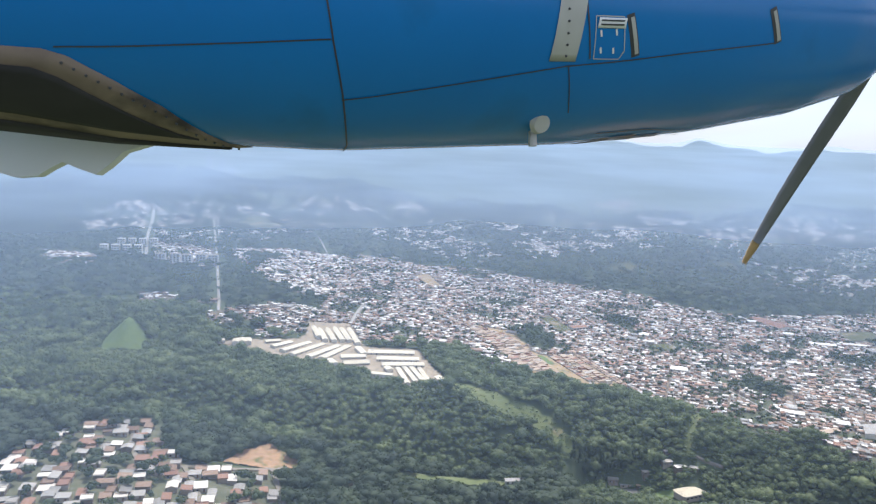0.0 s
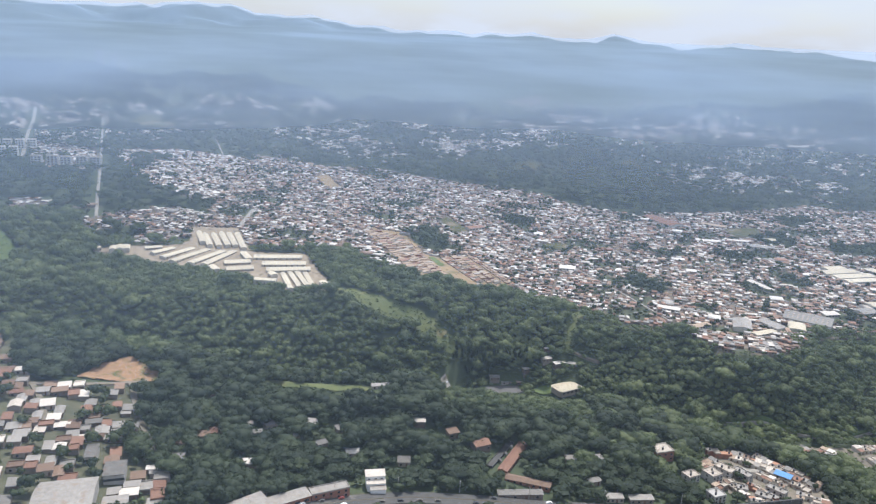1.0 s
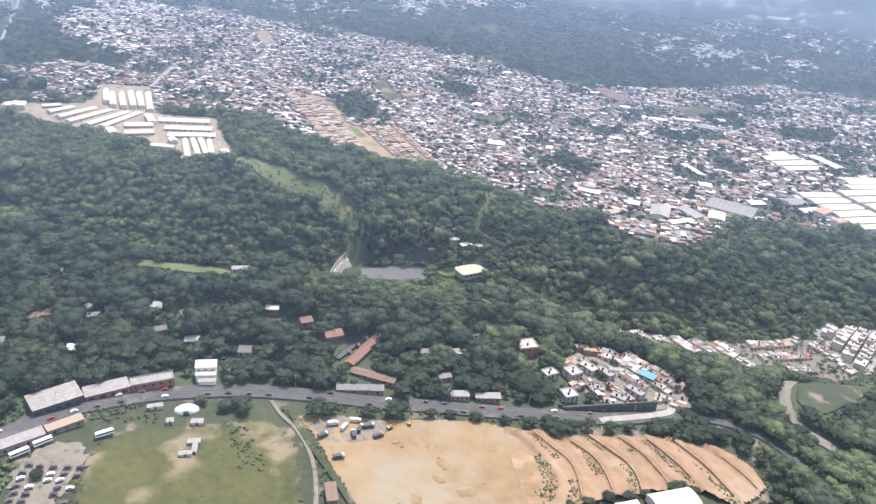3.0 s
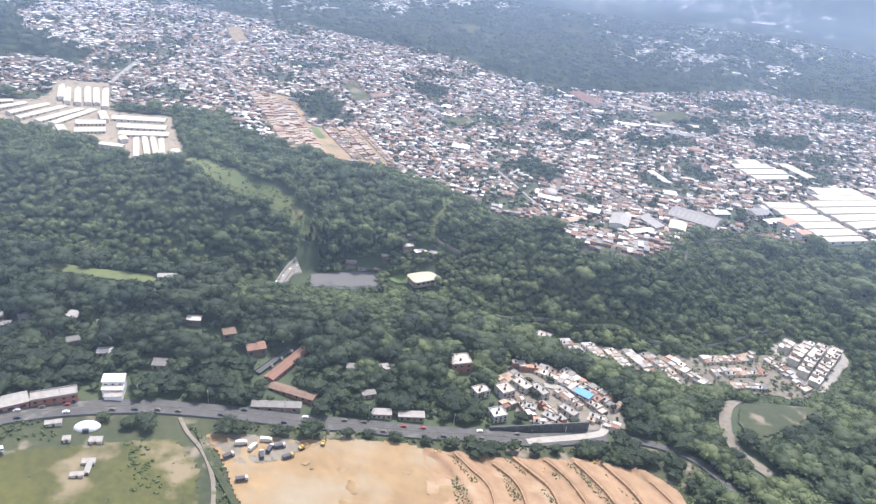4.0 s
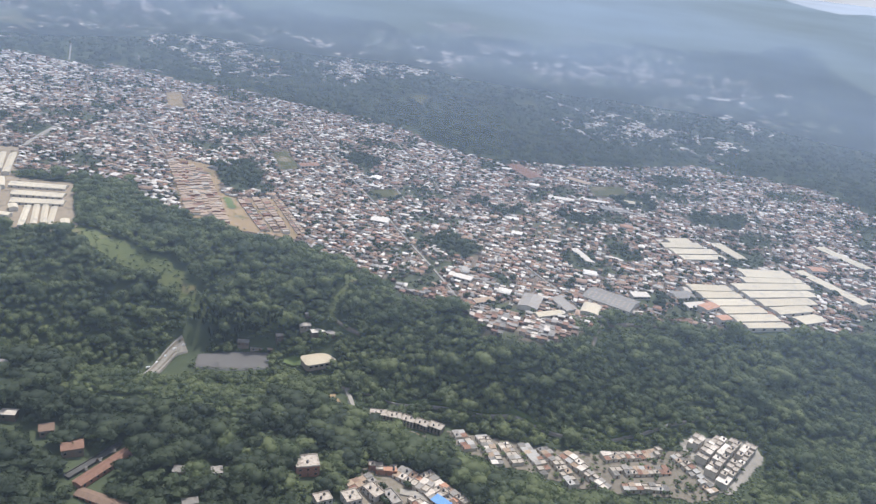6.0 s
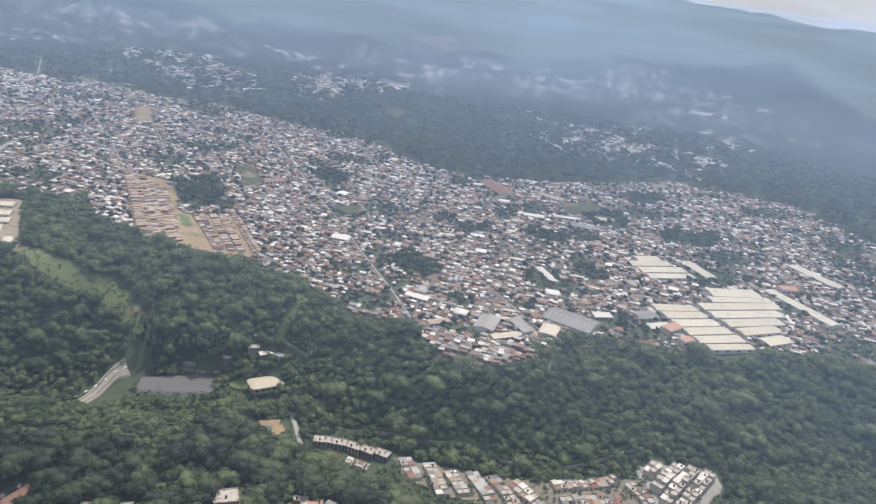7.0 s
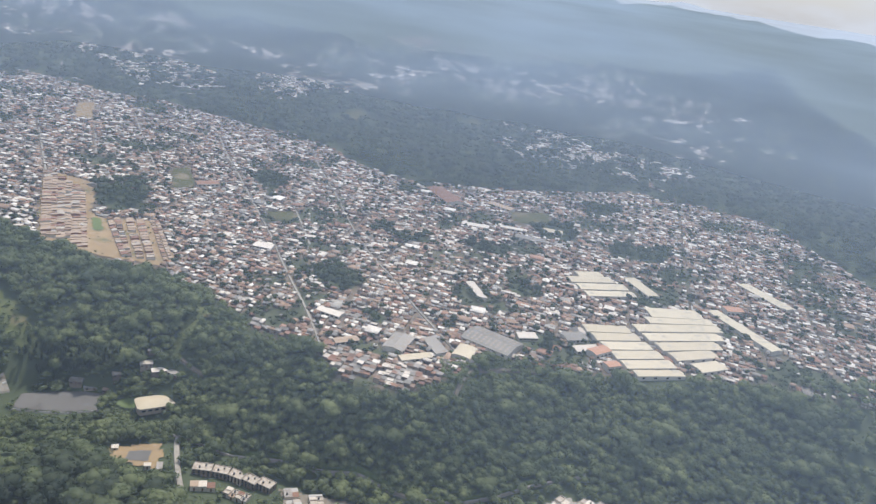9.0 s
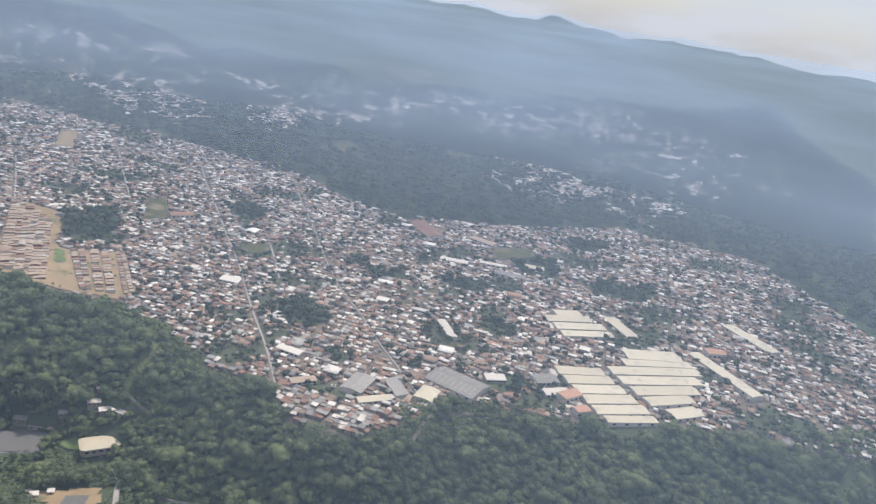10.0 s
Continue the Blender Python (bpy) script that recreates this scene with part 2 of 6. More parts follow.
def height(x, y):
    """The land: a near shelf, a wooded ravine, the town's plain, hills and a long mountain behind."""
    x, y = np.asarray(x, float), np.asarray(y, float)
    yv, yr = valley_line(x), rim_line(x)
    shelf = -4 - 0.075 * np.clip(x, -250, 330) + 5 * sstep(-60, -180, x) + 2.5 * waves(x, y, 160, 2) * sstep(330, 400, y)
    plain = -26 + 0.016 * np.clip(y - 600, 0, 500) + 15 * sstep(200, 40, x) + 26 * sstep(0, -260, x) * sstep(690, 900, y) + 2 * waves(x, y, 230, 5)
    floor = -74 + 22 * sstep(120, -120, x) + 6 * sstep(520, 800, x)
    a = np.interp(x, [-80, 60, 150, 230], [62, 104, 122, 122])
    b = np.interp(x, [-80, 60, 150, 230], [8, 25, 30, 52])
    down = sstep(yv - a, yv - b, y)
    up = 0.5 * sstep(yv + 8, np.maximum(yr, yv + 52), y) + 0.5 * np.clip((y - yv - 8) / (np.maximum(yr, yv + 52) - yv - 8), 0, 1)
    z = shelf * (1 - down) + floor * down
    z = z * (1 - up) + plain * up
    wild = down * (1 - up)
    z = z + 5 * wild * waves(x, y, 90, 3)
    z = z + 5 * bump(x, y, 140, 415, 60, 36) + 8 * bump(x, y, 60, 420, 50, 40)
    z = z + 24 * np.maximum(0, 1 - np.hypot((x + 299) / 26, (y - 740) / 30))
    level = sstep(1.3, 0.95, np.hypot((x - 149) / 34, (y - 575) / 17))
    z = z * (1 - level) - 73.5 * level
    far = sstep(1080, 1500, y + 0.15 * x)
    z = z + far * (18 + 14 * waves(x, y, 300, 7)) + 16 * bump(x, y, 400, 1120, 90, 60)
    d0 = np.hypot(x - 150, y)
    d = d0 + 60 * waves(x, y, 900, 4)
    crest = 232 - 0.03 * np.clip(x - 900, 0, 3000) + 16 * waves(x, y, 700, 9) + 5 * waves(x, y, 210, 11)
    z = z + sstep(1450, 3100, d) * np.where(y > 0, crest, crest * 0.4) * (0.92 + 0.08 * waves(x, y, 420, 6)) + 9 * sstep(1500, 2000, d) * waves(x, y, 170, 8)
    return z - 170 * sstep(3180, 3900, d0)


def inside(poly, x, y):
    x, y = np.asarray(x, float), np.asarray(y, float)
    hit, n = np.zeros(x.shape, bool), len(poly)
    for i in range(n):
        (x0, y0), (x1, y1) = poly[i], poly[(i + 1) % n]
        if y0 != y1:
            hit ^= ((y0 > y) != (y1 > y)) & (x < (x1 - x0) * (y - y0) / (y1 - y0) + x0)
    return hit


VILLAGE = [(-232, 420), (-214, 452), (-196, 470), (-168, 474), (-160, 440), (-138, 418), (-94, 432), (-78, 402), (-62, 372), (-50, 356), (-46, 330), (-56, 280), (-170, 280), (-220, 330)]


def town_front(x):
    return np.interp(x, [-420, -369, -246, -212, -200, -80, -60, 20, 28, 42, 60, 92, 148, 187, 230, 271, 307, 336, 372, 403, 440, 478, 520, 572, 614, 900],
                     [1000, 960, 815, 760, 770, 770, 765, 760, 775, 740, 712, 705, 690, 690, 655, 602, 588, 541, 543, 566, 600, 590, 585, 597, 590, 560])


def town_back(x):
    return np.interp(x, [-420, -225, -72, 22, 140, 257, 338, 397, 500, 598, 717, 795, 855, 872, 900], [1150, 1200, 1240, 1204, 1195, 1160, 1050, 1010, 1015, 1048, 1072, 1040, 1000, 900, 780])


WEST = ([(-816, 1600), (-750, 1633), (-583, 1508), (-407, 1466), (-395, 1425), (-550, 1449), (-631, 1466), (-771, 1510)], [(-570, 1095), (-483, 1089), (-461, 1015), (-507, 1016)], [(-437, 1182), (-338, 1172), (-292, 1024), (-374, 1021)],
        [(-460, 1260), (-360, 1220), (-345, 1185), (-440, 1190)], [(-334, 857), (-245, 858), (-234, 837), (-324, 832)], [(-243, 810), (-190, 850), (-151, 868), (-128, 860), (-128, 800), (-150, 765), (-172, 760), (-235, 783)],
        [(-330, 1180), (-130, 1200), (-130, 900), (-200, 930), (-270, 1050)], [(-620, 1375), (-527, 1400), (-500, 1330), (-590, 1310)])
QUARTERS = ((-170, 1600, 250, 220, 0.10), (620, 1750, 380, 200, 0.10), (900, 1420, 190, 110, 0.12), (-420, 1420, 210, 150, 0.30), (330, 1620, 190, 150, 0.12),
            (-69, 1440, 40, 71, 0.6), (-5, 1428, 49, 98, 0.6), (67, 1369, 36, 80, 0.6), (144, 1670, 45, 72, 0.6), (210, 1486, 48, 110, 0.6), (222, 1630, 32, 55, 0.6), (-47, 1781, 32, 42, 0.6), (-189, 1672, 37, 68, 0.6), (-252, 1595, 36, 70, 0.6), (554, 1812, 80, 109, 0.6), (631, 1699, 82, 110, 0.6), (623, 1250, 71, 110, 0.85), (742, 1190, 81, 62, 0.75), (908, 1635, 79, 110, 0.6), (792, 1672, 75, 52, 0.6), (319, 1578, 55, 81, 0.6), (401, 1733, 54, 78, 0.6), (1001, 1562, 97, 102, 0.6), (869, 1326, 57, 64, 0.6), (464, 1962, 33, 27, 0.6))
WHITE_QUARTER = [(37, 740), (43, 750), (66, 754), (80, 712), (76, 701), (50, 724)]
SITE = [(34, 865), (63, 851), (85, 847), (97, 815), (106, 772), (119, 768), (140, 776), (158, 790), (174, 745), (190, 717), (180, 699), (132, 693), (100, 700), (84, 710), (61, 778)]
GROVES = ((116, 830, 22, 40), (321, 709, 21, 26), (351, 641, 7, 11), (393, 820, 15, 15), (550, 889, 28, 29), (481, 718, 16, 14), (478, 628, 11, 16), (464, 815, 24, 15), (240, 948, 20, 23), (629, 842, 33, 21), (361, 844, 12, 12), (260, 839, 19, 15), (634, 993, 23, 22), (408, 640, 5, 8))


def town_share(x, y):
    """How densely built the land is there, 0 to 1."""
    x, y = np.asarray(x, float), np.asarray(y, float)
    main = ((y > town_front(x)) & (y < town_back(x)) & (x > -400) & (x < 880)).astype(float)
    main *= np.where(bump(x, y, 420, 770, 55, 30) > 0.5, 0.45, 1.0)
    gaps = waves(x, y, 120, 13) + 0.5 * waves(x, y, 45, 14)
    main *= np.where(gaps > 0.5, 0.12, 1.0)
    main *= np.where(x < -128, 0.0, 1.0)
    for poly in WEST:
        main = np.maximum(main, 0.85 * inside(poly, x, y) * (gaps + 0.4 * waves(x, y, 30, 16) < 0.55))
    main *= np.where((x > 560) & (gaps > 0.1), 0.55, 1.0)
    for cx, cy, rx, ry in GROVES:
        main *= np.where(np.hypot((x - cx) / rx, (y - cy) / ry) + 0.25 * waves(x, y, 26, 41) < 1, 0.02, 1.0)
    main = np.maximum(main, 0.95 * inside(WHITE_QUARTER, x, y))
    strings = waves(x, y, 150, 42) + 0.8 * waves(x, y, 58, 43) + 0.35 * waves(x, y, 21, 44)
    hills = 0.0
    for cx, cy, rx, ry, k in QUARTERS:
        hills = np.maximum(hills, 1.0 * k * (bump(x, y, cx, cy, rx, ry) + 0.22 * strings > 0.36) * (strings > -0.35) * (y > town_back(x) + 10))
    return np.maximum(np.maximum(main, hills), 0.9 * inside(VILLAGE, x, y))


def paved_share(x, y):
    """How much of the ground there is trodden or paved; the hill quarters keep their gardens."""
    x, y = np.asarray(x, float), np.asarray(y, float)
    return town_share(x, y) * np.where(y > town_back(x), 0.12, np.where(y < 480, 0.35, 1.0))


def axis_lines(lo, hi, fine, near, far):
    """Grid lines: even between lo and hi, wider and wider out to near and far."""
    a = list(np.arange(lo, hi + fine, fine))
    step, v = fine, hi
    while v < far:
        step *= 1.09
        v += min(step, 90)
        a.append(min(v, far))
    step, v = fine, lo
    while v > near:
        step *= 1.12
        v -= min(step, 160)
        a.insert(0, max(v, near))
    return np.array(a)


class Soup:
    """Many small shapes gathered into one mesh of triangles."""

    def __init__(self):
        self.v, self.t, self.m, self.c, self.n = [], [], [], [], 0

    def add(self, verts, tris, mat=0, tint=0.5):
        self.v.append(np.asarray(verts, float))
        self.t.append(np.asarray(tris, int) + self.n)
        self.m.append(np.full(len(tris), mat))
        self.c.append(np.full(len(verts), tint))
        self.n += len(verts)

    def add_many(self, verts, tris, pos, size, turn, mat, tint):
        """Copies of a shape at pos (k,3), scaled by size (k,3), turned by turn (k) about z."""
        k, nv = len(pos), len(verts)
        if not k:
            return
        p = verts[None] * size[:, None]
        c, s = np.cos(turn)[:, None], np.sin(turn)[:, None]
        q = np.stack([p[..., 0] * c - p[..., 1] * s, p[..., 0] * s + p[..., 1] * c, p[..., 2]], -1) + pos[:, None]
        self.v.append(q.reshape(-1, 3))
        self.t.append((tris[None] + self.n + nv * np.arange(k)[:, None, None]).reshape(-1, 3))
        self.m.append(np.repeat(np.broadcast_to(mat, k), len(tris)))
        self.c.append(np.repeat(np.broadcast_to(tint, k), nv))
        self.n += k * nv

    def build(self, name, mats):
        v, t = np.concatenate(self.v), np.concatenate(self.t)
        me = bpy.data.meshes.new(name)
        me.vertices.add(len(v))
        me.vertices.foreach_set("co", v.ravel())
        me.loops.add(len(t) * 3)
        me.loops.foreach_set("vertex_index", t.ravel().astype(np.int32))
        me.polygons.add(len(t))
        me.polygons.foreach_set("loop_start", np.arange(len(t), dtype=np.int32) * 3)
        me.polygons.foreach_set("material_index", np.concatenate(self.m).astype(np.int32))
        at = me.attributes.new("tint", "FLOAT", "POINT")
        at.data.foreach_set("value", np.concatenate(self.c).astype(np.float32))
        for m in mats:
            me.materials.append(M[m])
        me.update(calc_edges=True)
        return new(name, me)


def sheet(name, xs, ys, z_of, mat, attribute=None, value=None):
    """A surface over the grid xs by ys; xs and ys are arrays of equal shape (rows, columns)."""
    rows, cols = xs.shape
    me = bpy.data.meshes.new(name)
    z = z_of(xs, ys)
    v = np.stack([xs, ys, z], -1).reshape(-1, 3)
    i = np.arange(rows * cols).reshape(rows, cols)
    f = np.stack([i[:-1, :-1], i[:-1, 1:], i[1:, 1:], i[1:, :-1]], -1).reshape(-1, 4)
    me.vertices.add(len(v))
    me.vertices.foreach_set("co", v.ravel())
    me.loops.add(len(f) * 4)
    me.loops.foreach_set("vertex_index", f.ravel().astype(np.int32))
    me.polygons.add(len(f))
    me.polygons.foreach_set("loop_start", np.arange(len(f), dtype=np.int32) * 4)
    me.polygons.foreach_set("use_smooth", np.ones(len(f), bool))
    if attribute:
        at = me.attributes.new(attribute, "FLOAT", "POINT")
        at.data.foreach_set("value", value(xs, ys).ravel().astype(np.float32))
    me.materials.append(mat)
    me.update(calc_edges=True)
    return new(name, me)


def patch(name, poly, mat, lift=0.5, step=2.0, extra=None):
    """Ground of another kind, laid over the land inside a polygon of the plan, with a ragged border."""
    p = np.array(poly, float)
    gx = np.arange(p[:, 0].min() - step, p[:, 0].max() + 2 * step, step)
    gy = np.arange(p[:, 1].min() - step, p[:, 1].max() + 2 * step, step)
    xs, ys = np.meshgrid(gx, gy)
    rg = np.random.RandomState(len(name) * 7 + int(p[0, 0]) % 97)
    xs = xs + rg.uniform(-0.35, 0.35, xs.shape) * step
    ys = ys + rg.uniform(-0.35, 0.35, ys.shape) * step
    z = height(xs, ys) + lift
    if extra is not None:
        z = z + extra(xs, ys)
    keep = inside(poly, xs, ys)
    i = np.arange(xs.size).reshape(xs.shape)
    f = np.stack([i[:-1, :-1], i[:-1, 1:], i[1:, 1:], i[1:, :-1]], -1).reshape(-1, 4)
    f = f[keep.ravel()[f].sum(1) >= 3]
    used = np.unique(f)
    index = np.zeros(xs.size, int)
    index[used] = np.arange(len(used))
    v = np.stack([xs, ys, z], -1).reshape(-1, 3)[used]
    me = bpy.data.meshes.new(name)
    me.from_pydata(v.tolist(), [], index[f].tolist())
    me.polygons.foreach_set("use_smooth", np.ones(len(f), bool))
    me.materials.append(M[mat])
    return new(name, me)


def smooth_line(points, step):
    """Points every step metres along a curve through the given ones."""
    p = [Vector(q) for q in points]
    p = [2 * p[0] - p[1]] + p + [2 * p[-1] - p[-2]]
    out = []
    for a, b, c, d in zip(p, p[1:], p[2:], p[3:]):
        n = max(2, int((c - b).length / step))
        for k in range(n):
            u = k / n
            out.append(0.5 * ((2 * b) + (c - a) * u + (2 * a - 5 * b + 4 * c - d) * u * u + (3 * b - a - 3 * c + d) * u ** 3))
    return out + [p[-2]]


def ribbon(name, points, width, mat, lift=0.7, side=0.0, thick=1.2, level=False):
    """A road along the plan's points: a strip with rounded-off shoulders that follows the land."""
    line = smooth_line(points, 3.0)
    verts, faces = [], []
    for k, q in enumerate(line):
        a, b = line[max(k - 1, 0)], line[min(k + 1, len(line) - 1)]
        d = (b - a).normalized()
        nrm = Vector((-d.y, d.x))
        c = q + nrm * side
        top = max(float(height(c.x + nrm.x * w, c.y + nrm.y * w)) for w in (-width / 2, 0, width / 2)) if level else None
        for w, drop in ((-width / 2 - 0.5, thick), (-width / 2, 0), (0, -0.06), (width / 2, 0), (width / 2 + 0.5, thick)):
            s = c + nrm * w
            z = top if level else float(height(s.x, s.y))
            verts.append((s.x, s.y, z + lift - drop))
        if k:
            o = 5 * (k - 1)
            faces += [(o + j, o + j + 1, o + j + 6, o + j + 5) for j in range(4)]
    me = bpy.data.meshes.new(name)
    me.from_pydata(verts, [], faces)
    me.materials.append(M[mat])
    return new(name, me)


gx, gy = axis_lines(-460, 900, 6.0, -4300, 4300), axis_lines(180, 1300, 6.0, -3200, 4300)
GX, GY = np.meshgrid(gx, gy)
tagged(sheet("ground", GX, GY, height, M["land"], "urban", paved_share), "green wooded land with ravine, plain and mountain", "terrain", kind="structure")


# ---- haze: a see-through blue sheet from valley to mountain stands in for distance haze ----
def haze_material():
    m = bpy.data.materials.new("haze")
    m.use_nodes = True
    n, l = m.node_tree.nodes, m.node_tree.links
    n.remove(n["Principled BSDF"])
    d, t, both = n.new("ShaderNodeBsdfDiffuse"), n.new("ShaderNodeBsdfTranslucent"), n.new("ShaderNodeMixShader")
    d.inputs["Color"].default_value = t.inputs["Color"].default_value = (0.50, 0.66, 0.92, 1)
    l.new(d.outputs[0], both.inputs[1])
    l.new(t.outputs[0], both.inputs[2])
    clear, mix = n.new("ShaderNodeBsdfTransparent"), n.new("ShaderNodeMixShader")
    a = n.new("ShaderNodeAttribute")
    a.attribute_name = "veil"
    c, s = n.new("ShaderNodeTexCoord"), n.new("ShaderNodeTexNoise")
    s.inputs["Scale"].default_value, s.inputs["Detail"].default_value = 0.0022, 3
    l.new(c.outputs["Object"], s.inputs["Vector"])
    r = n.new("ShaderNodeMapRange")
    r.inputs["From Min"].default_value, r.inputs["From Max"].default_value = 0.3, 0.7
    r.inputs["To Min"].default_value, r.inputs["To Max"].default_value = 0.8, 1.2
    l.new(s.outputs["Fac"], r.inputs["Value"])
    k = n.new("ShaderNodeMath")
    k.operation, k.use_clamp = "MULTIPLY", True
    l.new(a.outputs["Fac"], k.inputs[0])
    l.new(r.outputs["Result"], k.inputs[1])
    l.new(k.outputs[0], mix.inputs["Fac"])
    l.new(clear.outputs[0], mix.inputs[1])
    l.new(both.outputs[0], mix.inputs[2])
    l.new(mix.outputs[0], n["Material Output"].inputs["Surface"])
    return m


# haze painted as sheet opacity, by metres from the middle of the camera path
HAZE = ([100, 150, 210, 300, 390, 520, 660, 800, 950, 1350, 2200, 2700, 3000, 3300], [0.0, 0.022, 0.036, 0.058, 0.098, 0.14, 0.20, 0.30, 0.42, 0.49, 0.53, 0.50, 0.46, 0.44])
angles = np.radians(np.linspace(-75, 75, 181))
radii = np.linspace(100, 3300, 150)
HA, HR = np.meshgrid(angles, radii)


def haze_height(x, y):
    """Over the land, and steadily steeper outwards (along the first axis), so that it hangs in one layer."""
    r = np.hypot(x - 170, y - 50)
    z = np.maximum(np.interp(r, [100, 700, 1500, 2000, 2500, 3100], [55, 90, 150, 185, 208, 222]), height(x, y) + 6 + 1.5 * sstep(2300, 2700, r))
    return 215 + r * (np.maximum.accumulate((z - 215) / r - 1.2e-6 * r, axis=0) + 1.2e-6 * r)


def haze_opacity(x, y):
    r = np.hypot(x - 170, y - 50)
    # painted glare: slightly more opaque at near right, less at far right
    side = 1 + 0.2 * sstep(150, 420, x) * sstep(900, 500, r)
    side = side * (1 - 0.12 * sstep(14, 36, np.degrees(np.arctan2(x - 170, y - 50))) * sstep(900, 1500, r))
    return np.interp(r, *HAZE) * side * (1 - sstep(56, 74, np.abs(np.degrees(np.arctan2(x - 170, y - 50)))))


veil = sheet("haze", 170 + HR * np.sin(HA), 50 + HR * np.cos(HA), haze_height, haze_material(), "veil", haze_opacity)
tagged(veil, "see-through blue-grey sheet standing in for distance haze", "haze", kind="structure")


# ---- trees ----
def ico(level):
    bm = bmesh.new()
    bmesh.ops.create_icosphere(bm, subdivisions=level, radius=1.0)
    v = np.array([q.co[:] for q in bm.verts])
    t = np.array([[q.index for q in f.verts] for f in bm.faces])
    bm.free()
    return v, t


def crown_shape(seed, lumps, level, leaves, leaf_size):
    """A crown about 2 wide and 1.5 high over z = 0: lumpy boughs under many small tilted leaf clumps, with gaps."""
    rg = np.random.RandomState(seed)
    vs, ts, n = [], [], 0
    iv, it = ico(level)
    boughs = []
    for k in range(lumps):
        a = rg.uniform(0, 6.28)
        r = 0.0 if k == 0 else rg.uniform(0.35, 0.62)
        c = np.array([r * math.cos(a), r * math.sin(a), rg.uniform(0.55, 0.95) if k else 0.85])
        s = np.array([0.55, 0.55, 0.42]) * (rg.uniform(0.7, 1.0) if k else 1.05)
        boughs.append((c, s))
        w = iv * (1 + 0.28 * rg.uniform(-1, 1, (len(iv), 1)))
        vs.append(w * s * 0.84 + c)
        top = w[it].mean(1)[:, 2] > -0.42 if level else np.ones(len(it), bool)
        ts.append(it[top] + n)
        n += len(iv)
    for k in range(leaves):
        c, s = boughs[rg.randint(lumps)]
        d = rg.normal(size=3)
        d /= np.linalg.norm(d)
        d[2] = abs(d[2]) * 1.0 - 0.25
        p = c + d * s * rg.uniform(0.85, 1.3)
        u = np.cross(d + rg.normal(size=3) * 0.5, rg.normal(size=3))
        u /= np.linalg.norm(u) + 1e-9
        w = np.cross(u, d + rg.normal(size=3) * 0.4)
        w /= np.linalg.norm(w) + 1e-9
        g = leaf_size * rg.uniform(0.6, 1.3)
        bow = d * g * 0.35
        vs.append(np.array([p - u * g - bow, p + u * g * 0.9 - w * g * 0.5, p + w * g * 1.1 + bow * 0.5]))
        ts.append(np.array([[0, 1, 2]]) + n)
        n += 3
    v = np.concatenate(vs)
    v[:, 2] = np.maximum(v[:, 2], 0.05)
    return v, np.concatenate(ts)


rng = np.random.RandomState(5)
MID = [crown_shape(20 + k, 3, 1, 42, 0.19) for k in range(10)]
LOW = [crown_shape(40 + k, 1, 1, 9, 0.3) for k in range(5)]
BROAD = [crown_shape(90 + k, 6, 1, 170, 0.115) for k in range(5)]
FAR = [crown_shape(60 + k, 2, 1, 14, 0.3) for k in range(6)]
BARE = []          # polygons of the plan where no tree grows


BARE += [[(84, 516), (96, 516), (112, 572), (100, 572)], [(98, 556), (112, 552), (128, 594), (112, 594)], [(200, 508), (228, 508), (229, 536), (202, 534)], [(200, 374), (217, 374), (217, 390), (200, 390)], [(40, 330), (56, 330), (56, 348), (40, 348)]]


def clear_of(x, y, sight=0):
    ok = np.ones(x.shape, bool)
    for poly in BARE:
        p = np.array(poly)
        near = (x > p[:, 0].min() - 12) & (x < p[:, 0].max() + 12) & (y > p[:, 1].min() - 16) & (y < p[:, 1].max() + 12)
        for shift in (0, 4.5) if sight == 0 else (0, 5, 10):
            ok[near] &= ~inside(poly, x[near], y[near] + shift)
    return ok


def scatter(x0, x1, y0, y1, step, jitter=0.46):
    xs, ys = np.meshgrid(np.arange(x0, x1, step), np.arange(y0, y1, step))
    xs = xs + rng.uniform(-jitter, jitter, xs.shape) * step
    ys = ys + rng.uniform(-jitter, jitter, ys.shape) * step
    return xs.ravel(), ys.ravel()


def plant(soup, shapes, x, y, radius, tall, mat=0, low=0.0, high=1.0):
    """Crowns at x, y with their lower boughs near the ground."""
    n = len(x)
    r = radius * np.clip(rng.lognormal(0, 0.27, n), 0.5, 1.55)
    h = tall * (r / radius) ** 0.5 * rng.uniform(0.8, 1.2, n)
    pos = np.stack([x, y, height(x, y) + h * 0.12], -1)
    size = np.stack([r, r * rng.uniform(0.85, 1.15, n), h * 0.66], -1)
    tint = np.clip(rng.beta(2, 2, n) * (high - low) + low + 0.32 * waves(x, y, 70, 21) + 0.2 * waves(x, y, 30, 23) + 0.15 * waves(x, y, 210, 22), 0, 1)
    pick = rng.randint(len(shapes), size=n)
    turn = rng.uniform(0, 6.28, n)
    for k, (v, t) in enumerate(shapes):
        s = pick == k
        soup.add_many(v, t, pos[s], size[s], turn[s], np.broadcast_to(mat, n)[s], tint[s])


# ---- buildings ----
TINTS = random.Random(17)


def part(name, bm, mat, parent, label=""):
    """Links a bmesh as one mesh object under its parent."""
    me = bpy.data.meshes.new(name)
    bm.to_mesh(me)
    bm.free()
    at = me.attributes.new("tint", "FLOAT", "POINT")
    at.data.foreach_set("value", np.full(len(me.vertices), TINTS.uniform(0.0, 0.55), np.float32))
    for m in (mat if isinstance(mat, (list, tuple)) else [mat]):
        me.materials.append(M[m])
    ob = new(name, me)
    ob.parent = parent
    if label:
        ob["label"] = label
    return ob


